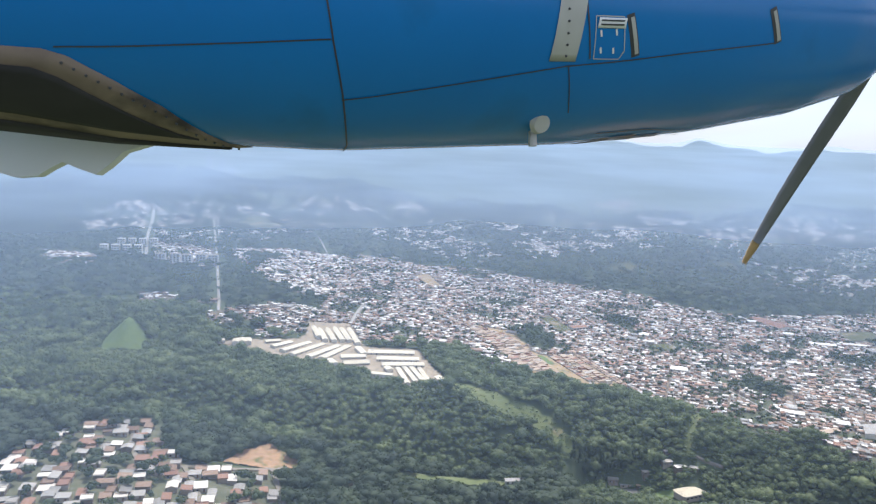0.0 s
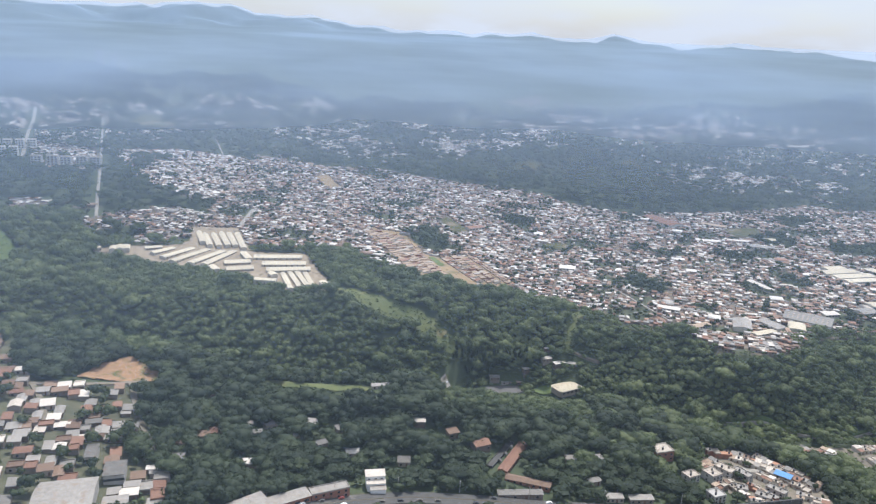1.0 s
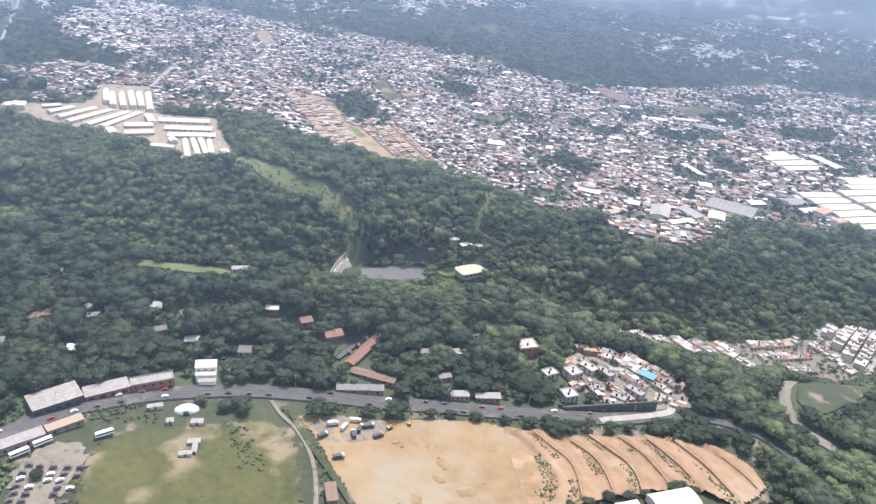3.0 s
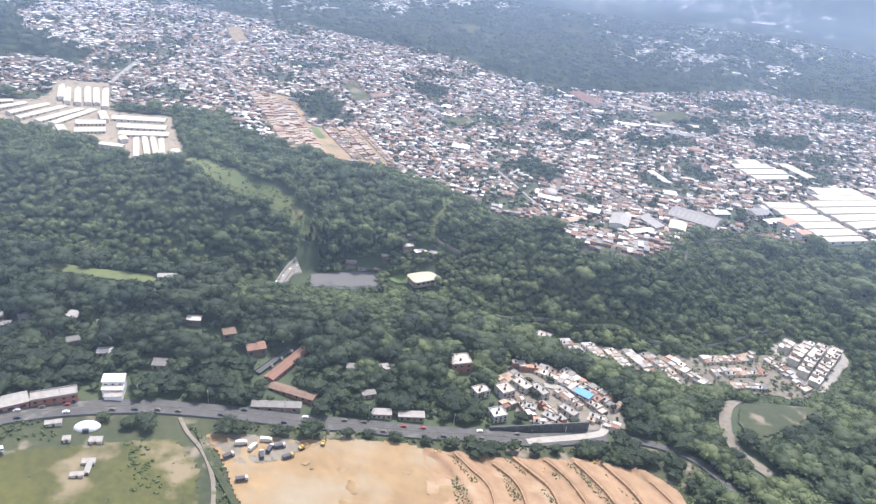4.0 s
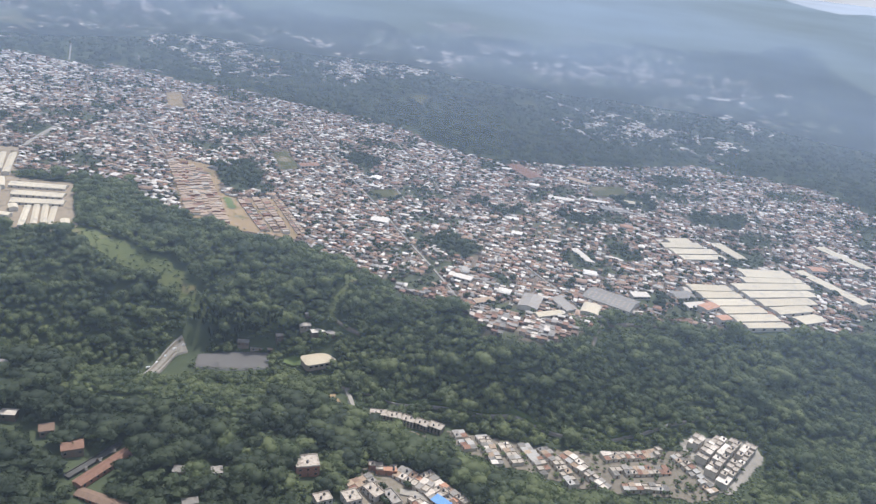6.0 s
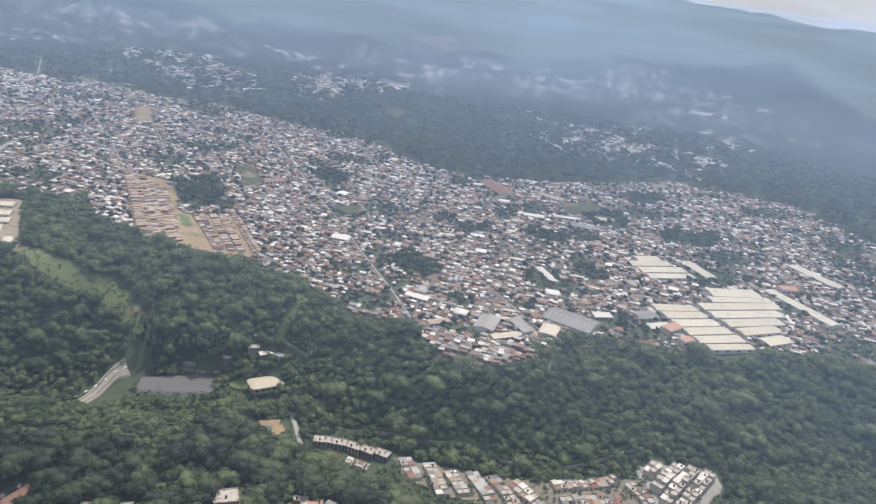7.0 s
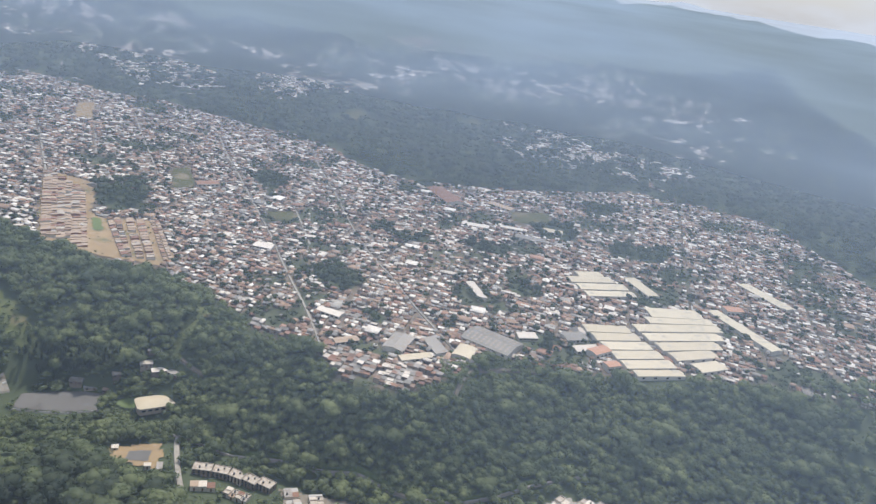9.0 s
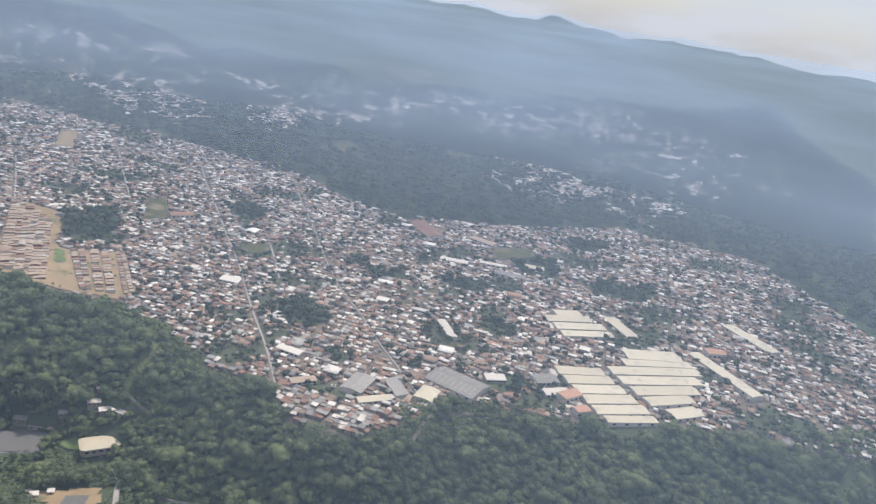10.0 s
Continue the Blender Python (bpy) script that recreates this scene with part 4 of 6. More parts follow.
for a, b in SITE_LANES[:3]:
    tagged(ribbon("site_lane", [(b[0], b[1]), ((b[0] + b[2]) / 2, (b[1] + b[3]) / 2), (b[2], b[3])], 1.8, "paving", 1.0), "pale dusty lane of the new housing site", "road", "site lanes", "structure")
ground_patch("site_green", [(108, 764), (117, 766), (124, 744), (117, 738)], "lawn", "small green strip inside the housing site", "lawn", lift=1.1, step=2)

# ---- industrial halls ----
HALL = "large factory hall with cream sheet-metal roof"
for e, w in (((517, 652, 555, 656), 12.6), ((521, 639, 559, 645), 12.6), ((525, 626, 564, 632), 12.4), ((529, 613, 569, 620), 12.4), ((533, 600, 574, 607), 12.0), ((538, 589, 577, 595), 9.0),
             ((584, 692, 633, 696), 18.0), ((578, 676, 638, 684), 11.0), ((562, 660, 641, 673), 13.0), ((566, 646, 635, 658), 13.0), ((572, 632, 627, 643), 13.0), ((578, 618, 617, 629), 12.6), ((591, 603, 616, 612), 13.4),
             ((541, 764, 566, 769), 12.0), ((529, 749, 572, 757), 13.0), ((534, 734, 581, 742), 13.0), ((537, 719, 584, 727), 11.0),
             ((594, 768, 604, 728), 12.5), ((653, 712, 677, 641), 12.5), ((717, 783, 737, 728), 14.0)):
    along("factory_hall", HALL, e, w, 3.0, roof_mat="roof_cream", wall_mat="plaster", bays=4, wide=True, category="factory hall", group="factory halls", pitch=0.10, over=0.1)
for e, w in (((511, 611, 526, 620), 10), ((517, 594, 528, 598), 8), ((664, 713, 681, 714), 11)):
    along("workshop", "low workshop with orange painted roof", e, w, 4.6, roof_mat="roof_orange", wall_mat="plaster", bays=4, wide=True, category="workshop", group="orange workshops", pitch=0.14, over=0.1)
for e, w, h, rf, mt, lb in (
        ((496, 636, 514, 641), 13, 4.2, "gable", "roof_grey", "grey-roofed hall beside the factory"),
        ((500, 618, 520, 624), 9, 4.0, "gable", "roof_light", "pale-roofed store beside the factory"),
        ((361, 590, 371, 612), 15, 5.5, "gable", "roof_worn", "grey-white ribbed warehouse roof beside the town edge"),
        ((366, 580, 388, 588), 7, 4.0, "gable", "roof_cream", "long cream-roofed store building"),
        ((388, 612, 396, 590), 9, 5.0, "mono", "roof_worn", "pale-roofed workshop by a dusty street"),
        ((409, 588, 417, 604), 14, 4.5, "arch", "roof_cream", "arched cream-roofed hall at the rim"),
        ((421, 630, 452, 606), 26, 5.0, "gable", "roof_grey", "wide grey factory roof with rows of skylights"),
        ((321, 597, 337, 604), 7, 3.6, "gable", "roof_brown", "low brown-roofed shed in the town"),
        ((308, 645, 325, 636), 8, 4.5, "gable", "roof_light", "white-roofed school building in town"),
        ((433, 720, 440, 688), 7, 4.5, "gable", "roof_light", "long narrow white-roofed hall"),
        ((459, 632, 474, 634), 8, 4.0, "mono", "roof_light", "white flat-roofed store in town"),
        ((426, 990, 446, 938), 22, 5.0, "gable", "roof_tile", "long school with red tiled roof"),
        ((446, 880, 474, 874), 9, 5.0, "gable", "roof_light", "long white school wing in the town"),
        ((488, 958, 512, 938), 11, 5.0, "gable", "roof_brown", "tan-roofed school hall beside a field"),
        ((488, 884, 516, 878), 7, 4.5, "gable", "roof_light", "narrow white hall in the town"),
        ((500, 858, 530, 850), 10, 5.0, "gable", "roof_grey", "grey-roofed store in the town"),
        ((536, 884, 556, 880), 8, 4.5, "mono", "roof_cream", "low cream-roofed store in the town"),
        ((246, 760, 262, 756), 9, 4.5, "mono", "roof_light", "white flat-roofed hall in the town"),
        ((356, 860, 376, 868), 8, 4.5, "gable", "roof_rust", "rusty-roofed store in the town"),
        ((168, 905, 188, 915), 12, 5.0, "gable", "roof_tile", "church-like hall with pale red roof")):
    hall = along("hall", lb, e, w, h * 0.62, roof=rf, roof_mat=mt, wall_mat="plaster", bays=5, wide=True, category="hall", pitch=0.18)
    if "skylights" in lb:
        peak = max(q[2] for k in hall.children if k.name.startswith("wall") for q in k.bound_box)
        bm = bmesh.new()
        box(bm, -0.7, -1.1, -0.2, 0.7, 1.1, 0.3)
        pane = part("skylight", bm, "terrace", hall, "pale plastic skylight")
        pane.matrix_basis = pose(-16, -3, peak - 0.18 * 3, 10)
        for i in range(9):
            for j in (-9.5, -6.2, -3, 3, 6.2, 9.5):
                if (i, j) != (0, -3):
                    shared("skylight", pane.data, hall, pose(-16 + i * 4, j, peak - 0.18 * abs(j), 10 if j < 0 else -10))

# ---- settlement on the near shelf ----
BLOCK = "flat-roofed concrete apartment block with small windows"
for e, w, h, n in (((213, 360, 220, 363), 6, 5, 2), ((226, 362, 233, 365), 8, 6, 2), ((219, 343, 226, 345), 7, 5, 2), ((237, 374, 243, 366), 6, 5, 2),
                   ((246, 371, 251, 362), 5, 5, 2), ((246, 347, 252, 342), 5, 5, 2), ((238, 352, 243, 350), 5, 5, 2), ((257, 355, 263, 347), 5, 5, 2)):
    along("apartment_block", BLOCK, e, w, h * 0.72, roof="flat", roof_mat=("terrace", "roof_worn", "terrace", "concrete")[w % 4], wall_mat="concrete", floors=n, bays=3, category="apartment building", group="settlement blocks", tanks=2, ends=1)


def house_row(name, axis, width, unit, h, label, group, mats, floors=2, cols=2, seed=1, wall="wall", tanks=0.3):
    """A terrace of narrow houses side by side along a line, cols deep, of uneven height and roof."""
    q = random.Random(seed)
    x0, y0, x1, y1 = axis
    n = max(2, round(math.hypot(x1 - x0, y1 - y0) / unit))
    d = Vector((x1 - x0, y1 - y0)).normalized()
    nrm = Vector((-d.y, d.x))
    for c in range(cols):
        o = nrm * width * ((c + 0.5) / cols - 0.5)
        for k in range(n):
            if q.random() < 0.05:
                continue
            u, w = k / n + 0.003, (k + 1) / n - 0.003
            mt = q.choice(mats)
            along(name, label, (x0 + (x1 - x0) * u + o.x, y0 + (y1 - y0) * u + o.y, x0 + (x1 - x0) * w + o.x, y0 + (y1 - y0) * w + o.y), width / cols * (1.12 if cols == 2 else 1.0) - 0.08, h * q.choice((0.8, 1.0, 1.0, 1.25)), roof="flat" if mt == "terrace" else "mono", roof_mat=mt, wall_mat=wall, floors=floors, bays=1, group=group, pitch=q.uniform(0.06, 0.16), over=0.08, tanks=1 if q.random() < tanks else 0)


ground_patch("settlement_ground", [(234, 388), (246, 393), (264, 390), (280, 380), (293, 360), (288, 342), (262, 337), (240, 341), (231, 352)], "track", "dusty concrete lanes and yards of the settlement", "paving", lift=0.5)
MIXED = ["terrace", "terrace", "terrace", "roof_light", "roof_grey", "roof_worn", "roof_tile", "roof_rust", "roof_brown", "roof_orange"]
for k, (e, w) in enumerate((((252, 388, 268, 376), 8), ((268, 376, 282, 354), 9), ((266, 388, 290, 358), 7), ((238, 388, 252, 388), 5), ((270, 349, 284, 341), 6), ((236, 360, 240, 345), 4.5), ((228, 372, 240, 381), 6), ((247, 357, 256, 343), 4), ((258, 369, 268, 356), 5), ((226, 352, 233, 356), 5), ((240, 342, 256, 339), 4))):
    house_row("concrete_house", e, w, 3.6, 2.7, "narrow concrete house of the settlement with flat roof", "settlement rows", MIXED, floors=1, seed=40 + k, wall=("plaster", "wall", "plaster", "brick")[k % 4])
along("blue_house", "house with bright blue sheet roof in the settlement", (269, 369, 275, 363), 5, 4.0, roof="mono", roof_mat="roof_blue", wall_mat="wall", floors=2, bays=2, ends=1, pitch=0.1)
for x, y in ((252, 352), (258, 369), (247, 380), (280, 348)):
    BARE.append([(x - 1, y - 1), (x + 1, y - 1), (x, y + 1)])
building("brick_house", "red-brick cube house with white roof terrace", 208, 383, 11, 9, 5.6, 12, roof="flat", roof_mat="terrace", wall_mat="brick", floors=2, bays=3, tanks=1, ends=1)
bm = bmesh.new()
box(bm, -25, -0.35, -3, 25, 0.35, 4.5)
for k in range(9):
    box(bm, -24.5 + k * 6, -0.75, -3, -23.9 + k * 6, -0.35, 4.2)
retain = part("retaining_wall", bm, "wall_dark", None)
retain.matrix_basis = pose(242, 336, float(height(242, 336)), 0, 0, 6)
tagged(retain, "dark grey concrete retaining wall below the settlement", "wall", kind="structure")

# ---- rows in the ravine ----
for e in ((245, 510, 256, 509), (256.5, 511, 266, 509), (266.5, 510, 275, 506), (275.5, 507, 284, 502), (284.5, 504, 293, 499)):
    along("apartment_row", "three-storey grey row with white roofs and balconies", e, 7, 4.0, roof="flat", roof_mat="terrace", wall_mat="wall", floors=3, bays=4, category="apartment building", group="ravine rows", tanks=2, ends=1)
ground_patch("rows_ground", [(296, 503), (318, 498), (356, 486), (392, 474), (440, 489), (458, 484), (464, 444), (440, 436), (392, 440), (372, 446), (352, 450), (330, 458), (302, 474)], "track", "grey-brown alleys between the terraced rows", "paving", lift=0.5)
ROW = ["terrace", "terrace", "roof_worn", "roof_light", "roof_brown", "roof_tile", "roof_grey", "concrete"]
for k, (e, w, c) in enumerate((((246, 495, 260, 497), 5, 1), ((266, 496, 280, 490), 6, 2), ((303, 500, 308, 474), 8, 2), ((318, 495, 323, 459), 7.5, 2), ((330, 484, 336, 460), 7.5, 2),
                              ((344, 485, 353, 452), 8, 2), ((356, 482, 369, 446), 7.5, 2), ((368, 474, 379, 459), 8, 2), ((379, 458, 389, 443), 6.5, 2),
                              ((393, 470, 440, 485), 7.5, 2), ((395, 457, 436, 464), 8, 2), ((398, 444, 428, 444), 6, 2), ((446, 480, 460, 446), 7, 2))):
    house_row("narrow_house", e, w, 4.2, 2.5, "narrow terraced house in the ravine with flat roof", "row houses", ROW, floors=1, cols=c, seed=70 + k, tanks=0.15, wall="plaster")
ground_patch("apartment_ground", [(455, 494), (472, 502), (512, 500), (514, 484), (470, 444), (458, 452)], "lane", "grey paving round white apartment rows", "paving", lift=0.5)
for k, e in enumerate(((461, 487, 470, 495), (461, 473, 486, 496), (463, 462, 496, 494), (466, 452, 507, 492))):
    house_row("apartment_unit", e, 7.0, 6.0, 4.6, "white three-storey apartment unit with dark windows", "white apartment rows", ["terrace", "roof_light", "terrace"], floors=3, cols=2, seed=90 + k, wall="plaster", tanks=0.2)
ground_patch("car_park_paving", [(204, 513), (205, 523), (218, 525), (219, 513)], "court", "grey asphalt in the dusty car park", "car park", lift=1.0, step=1.0)


def rounded_hall(x, y, length, width, h, turn):
    """A hall under a hipped roof with rounded corners."""
    root = new("gym_hall")
    z = float(height(x, y)) - 1.0
    root.matrix_basis = pose(x, y, z, 0, 0, turn)
    tagged(root, "hall with pale cream hipped sheet roof beside a lawn", "hall")

    def outline(a, b, r, n=5):
        return [(sx * (a - r) + r * math.cos(q), sy * (b - r) + r * math.sin(q)) for sx, sy, q0 in ((1, 1, 0), (-1, 1, 90), (-1, -1, 180), (1, -1, 270)) for q in np.radians(np.linspace(q0, q0 + 90, n))]

    def skin(rings):
        bm = bmesh.new()
        rows = [[bm.verts.new((px, py, pz)) for px, py in ring] for ring, pz in rings]
        for a, b in zip(rows, rows[1:]):
            for k in range(len(a)):
                bm.faces.new((a[k], a[(k + 1) % len(a)], b[(k + 1) % len(a)], b[k]))
        bm.faces.new(rows[-1])
        return bm

    a, b = length / 2, width / 2
    part("wall", skin([(outline(a, b, 3.0), 0), (outline(a, b, 3.0), h)]), "wall", root)
    part("roof", skin([(outline(a + 0.4, b + 0.4, 3.2), h - 0.1), (outline(a + 0.5, b + 0.5, 3.2), h + 0.15), (outline(a * 0.8, b * 0.62, 2.2), h + 1.2), (outline(a * 0.45, b * 0.12, 0.3), h + 1.9)]), "roof_cream", root)
    for k in range(5):
        shared("window", WIDE_WINDOW, root, pose(-a * 0.7 + k * a * 0.35, -b, h - 2.4))


rounded_hall(208, 571, 23, 14, 5.0, 24)
for x, y, l, w, a, mt in ((188, 521, 5, 3.5, 20, "roof_light"), (196, 525, 3.5, 3, 10, "roof_light"), (226, 508, 3, 6, 10, "roof_worn"), (219, 508.5, 3.5, 2.5, 10, "roof_light"), (184, 524, 3, 2.4, 40, "roof_grey")):
    building("car_park_shed", "small pale shed beside the dusty car park", x, y, l, w, 2.6, a, roof="mono", roof_mat=mt, wall_mat="plaster", bays=1, category="shed", group="car park sheds", pitch=0.12)
ground_patch("garden", [(182, 579), (192, 579.5), (201, 579), (203, 575), (194, 571), (183, 573)], "lawn", "small bright garden beside the hall", "garden", lift=1.4, step=0.8)
for x, y, l, w, a, mt in ((162, 590, 9, 3, 5, "roof_grey"), (172, 588, 3.5, 3, 5, "roof_brown"), (178, 592, 5, 4, 20, "terrace"), (207, 592, 12, 4.5, 20, "roof_light"), (216, 588, 7, 4, -30, "roof_worn"), (200, 604, 9, 2.5, 8, "roof_worn")):
    building("garden_house", "low house among trees behind the hall", x, y, l, w, 1.7, a, roof="mono", roof_mat=mt, wall_mat="wall", bays=2, group="garden houses", pitch=0.12)
for x, y, a in ((196, 597, 15), (152, 592, 0)):
    building("pavilion", "small white-roofed pavilion among trees", x, y, 8, 5, 3, a, roof_mat="roof_light" if a > 6 else "roof_grey", group="pavilions")

# ---- red-roofed compound and roadside buildings ----
along("long_house", "long building with rust-red tiled roof", (112.5, 356, 129, 383), 5.0, 2.1, roof_mat="roof_tile", wall_mat="brick", bays=9, pitch=0.25, group="red compound")
along("long_house", "long low building with dark red roof", (114, 353, 135, 344), 5.0, 2.1, roof_mat="roof_rust", wall_mat="brick", bays=7, pitch=0.25, group="red compound")
building("villa", "villa with orange-red hipped roof among trees", 104, 377, 9, 7, 4, 20, roof_mat="roof_tile", group="red compound", pitch=0.4)
along("parking_lane", "grey lane with parked cars beside the long house", (106.5, 361, 122.5, 385), 3.4, 0.3, roof="flat", roof_mat="asphalt", wall_mat="asphalt", bays=1, category="lane")
along("factory", "roadside hall with white and rusty sheet roof", (-18, 308, -2, 319), 11, 4.2, roof="mono", roof_mat="roof_worn", wall_mat="dark_paint", bays=5, wide=True, category="factory hall", pitch=0.1)
along("roadside_shop", "red-walled shop row with pale roof", (0, 319, 16, 327), 7, 3.4, roof="mono", roof_mat="roof_worn", wall_mat="brick", bays=4, wide=True, category="shop", pitch=0.12)
along("roadside_shop", "half-built brick and concrete shop row", (17, 327, 34, 333), 6, 4.4, roof="flat", roof_mat="roof_worn", wall_mat="brick", floors=2, bays=5, category="shop")
along("long_shed", "long grey-white roadside shed", (-24, 280, -7, 292), 5, 3.5, roof="mono", roof_mat="roof_worn", wall_mat="wall", bays=5, category="shed", pitch=0.12)
along("long_shed", "pink-roofed lean-to shed beside the road", (-7, 295, 4, 303), 4, 2.8, roof="mono", roof_mat="roof_brown", wall_mat="wall", bays=3, category="shed", pitch=0.1)
white = building("white_house", "tall white house with three stepped roofs", 47, 341, 9, 5, 6.5, 4, roof="mono", roof_mat="roof_light", wall_mat="white_paint", floors=2, bays=3, pitch=0.2)
for k, (y0, y1, z) in enumerate(((-5.4, -2.52, 4.9), (-8.4, -5.42, 3.4))):
    bm = bmesh.new()
    box(bm, -4.2 + k * 1.5, y0, -1.0, 4.5, y1, z)
    part("annex_wall", bm, "white_paint", white)
    bm = bmesh.new()
    prism(bm, [(y0 - 0.3, z + 0.02), (y1, z + 0.5), (y1, z + 0.66), (y0 - 0.3, z + 0.18)], -4.5 + k * 1.5, 4.8)
    part("annex_roof", bm, "roof_worn" if k else "roof_light", white)
def dome_tent(x, y, rx, ry, rz, turn):
    root = new("event_tent")
    root.matrix_basis = pose(x, y, float(height(x, y)) + 0.1, 0, 0, turn)
    tagged(root, "white domed event tent beside the field", "tent")
    me, rows, cols = bmesh.new(), 7, 20
    grid = []
    for i in range(rows):
        a = 0.5 * math.pi * i / (rows - 1) * 0.97
        grid.append([me.verts.new((rx * math.cos(a) * math.cos(b) * (1 + 0.04 * (j % 2)), ry * math.cos(a) * math.sin(b) * (1 + 0.04 * (j % 2)), rz * math.sin(a) * (1 - 0.03 * (j % 2)))) for j, b in enumerate(np.linspace(0, 2 * math.pi, cols, endpoint=False))])
    for i in range(rows - 1):
        for j in range(cols):
            me.faces.new((grid[i][j], grid[i][(j + 1) % cols], grid[i + 1][(j + 1) % cols], grid[i + 1][j]))
    me.faces.new(grid[-1])
    part("canopy", me, "white_paint", root)
    bm = bmesh.new()
    box(bm, -1.2, -ry - 0.5, -0.2, 1.2, -ry * 0.8, 1.7)
    part("entrance", bm, "dark_paint", root)


dome_tent(43, 315, 5.2, 3.2, 2.8, 8)
for x, y, l, w, a in ((38, 306, 2.6, 2.2, 10), (49, 306.5, 4.6, 2.6, 2), (50, 294, 4.6, 2.2, 5), (51, 290, 1.6, 5, 2), (48, 286.5, 4.6, 1.8, 8), (30, 315, 6, 2, 14)):
    building("site_hut", "small white hut on the field", x, y, l, w, 1.7, a, roof="mono", roof_mat="roof_worn", wall_mat="plaster", bays=1, category="hut", group="site huts", pitch=0.15)
building("brown_hut", "narrow hut with rusty roof beside the track", 106.5, 268, 4, 9, 2.6, 8, roof="mono", roof_mat="roof_rust", wall_mat="wall", bays=1, category="hut", pitch=0.15)
building("storage_hall", "rounded cream-roofed storage hall below the terraces", 250, 271, 20, 13, 3.5, 12, roof="arch", roof_mat="roof_cream", wall_mat="plaster", bays=5, wide=True, category="hall", pitch=0.35)
building("storage_hall", "low white-roofed shed below the terraces", 229, 266, 10, 8, 3, 12, roof="mono", roof_mat="roof_light", wall_mat="plaster", bays=3, category="shed", pitch=0.12)
for x, y, l in ((118, 337, 22), (166, 338, 9), (180, 338, 12)):
    building("roadside_shed", "low pale-roofed roadside shed", x, y, l, 4, 2.6, -1, roof="mono", roof_mat="roof_grey" if l > 20 else "roof_worn", bays=4, category="shed", group="roadside sheds", pitch=0.12)

# ---- houses of the near village and those scattered in the wood ----
vr = random.Random(11)
ROOFS = ["roof_light"] * 3 + ["roof_grey"] * 3 + ["roof_rust"] * 4 + ["roof_tile"] * 4 + ["roof_worn"] * 4
WORDS = {"roof_light": "white sheet roof", "roof_grey": "grey sheet roof", "roof_rust": "rusty sheet roof", "roof_tile": "red tiled roof", "roof_worn": "worn rust-stained sheet roof"}
BIG = ((-86, 314, 24, 22, 5, "roof_worn"), (-72, 337, 9, 12, 5, "roof_grey"), (-65, 313, 10, 8, 4, "roof_worn"), (-87, 352, 5, 12, 4, "roof_grey"))
for x, y, l, w, h, mt in BIG:
    building("depot", "wide hall with pale ribbed roof in the village", x, y, l, w, h, 10, roof_mat=mt, wall_mat="concrete", bays=4, wide=True, category="hall", group="village halls", pitch=0.12)
for k in range(28):
    for j in range(30):
        x, y = -228 + k * 6.6 + vr.uniform(-1.3, 1.3), 283 + j * 6.6 + vr.uniform(-1.3, 1.3)
        if not inside(VILLAGE, x, y) or any(abs(x - q[0]) < q[2] / 2 + 5 and abs(y - q[1]) < q[3] / 2 + 5 for q in BIG):
            continue
        if vr.random() < 0.46 + 0.3 * (x > -70 and y > 340) + 0.25 * (float(waves(x, y, 60, 91)) > 0.3) or any(inside(p, x, y) for p in BARE):
            continue
        mt = vr.choice(ROOFS)
        building("village_house", "village house with " + WORDS[mt], x, y, vr.uniform(5.2, 8.6), vr.uniform(4.2, 6.4), vr.uniform(1.7, 2.9), vr.choice((12, 102)) + vr.uniform(-4, 4), roof=vr.choice(("gable", "mono", "mono", "flat")), roof_mat=mt, wall_mat="wall", bays=2, group="village houses", pitch=vr.uniform(0.12, 0.3))
for x, y, mt in ((-31, 373, "roof_light"), (-25, 379, "roof_light"), (-46, 426, "roof_light"), (-40, 432, "roof_grey"), (-57, 343, "roof_light"), (-48, 352, "roof_grey"), (-33, 352, "roof_light"), (-62, 408, "roof_grey"), (-14, 340, "roof_light"), (-14, 381, "roof_grey"),
                 (-143, 446, "roof_grey"), (-150, 450, "roof_light"),
                 (30, 387, "roof_grey"), (36, 366, "roof_light"), (80, 356, "roof_light"), (85, 384, "roof_tile"), (90, 386, "roof_rust"), (20, 372, "roof_grey"), (146, 366, "roof_light"), (152, 370, "roof_grey"), (100, 352, "roof_grey"), (-14, 352, "roof_light"), (-20, 390, "roof_light"),
                 (-37, 381, "roof_tile"), (-41, 377, "roof_rust"), (-33, 386, "roof_rust"), (-44, 383, "roof_grey"), (-36, 368, "roof_worn"), (-43, 363, "roof_grey"), (-52, 360, "roof_worn"), (-50, 370, "roof_rust"), (-8, 390, "roof_worn"), (-12, 396, "roof_grey"), (6, 380, "roof_worn"), (14, 392, "roof_light"), (4, 402, "roof_grey"), (-58, 418, "roof_light"), (-30, 402, "roof_worn"), (52, 372, "roof_worn"), (62, 360, "roof_grey"), (72, 392, "roof_light"), (-36, 328, "roof_rust"), (-32, 338, "roof_worn"), (-44, 316, "roof_worn"), (-40, 302, "roof_grey"), (160, 352, "roof_grey"), (168, 372, "roof_light")):
    if mt == "roof_light" and vr.random() < 0.6:
        mt = "roof_worn"
    if vr.random() < 0.36:
        continue
    building("wood_house", "small house among trees with " + WORDS[mt], x, y, vr.uniform(4.2, 7), vr.uniform(3.4, 5), vr.uniform(2.4, 3.6), vr.uniform(-20, 30), roof=vr.choice(("gable", "mono")), roof_mat=mt, wall_mat="wall", bays=2, group="houses in the wood", pitch=0.25)

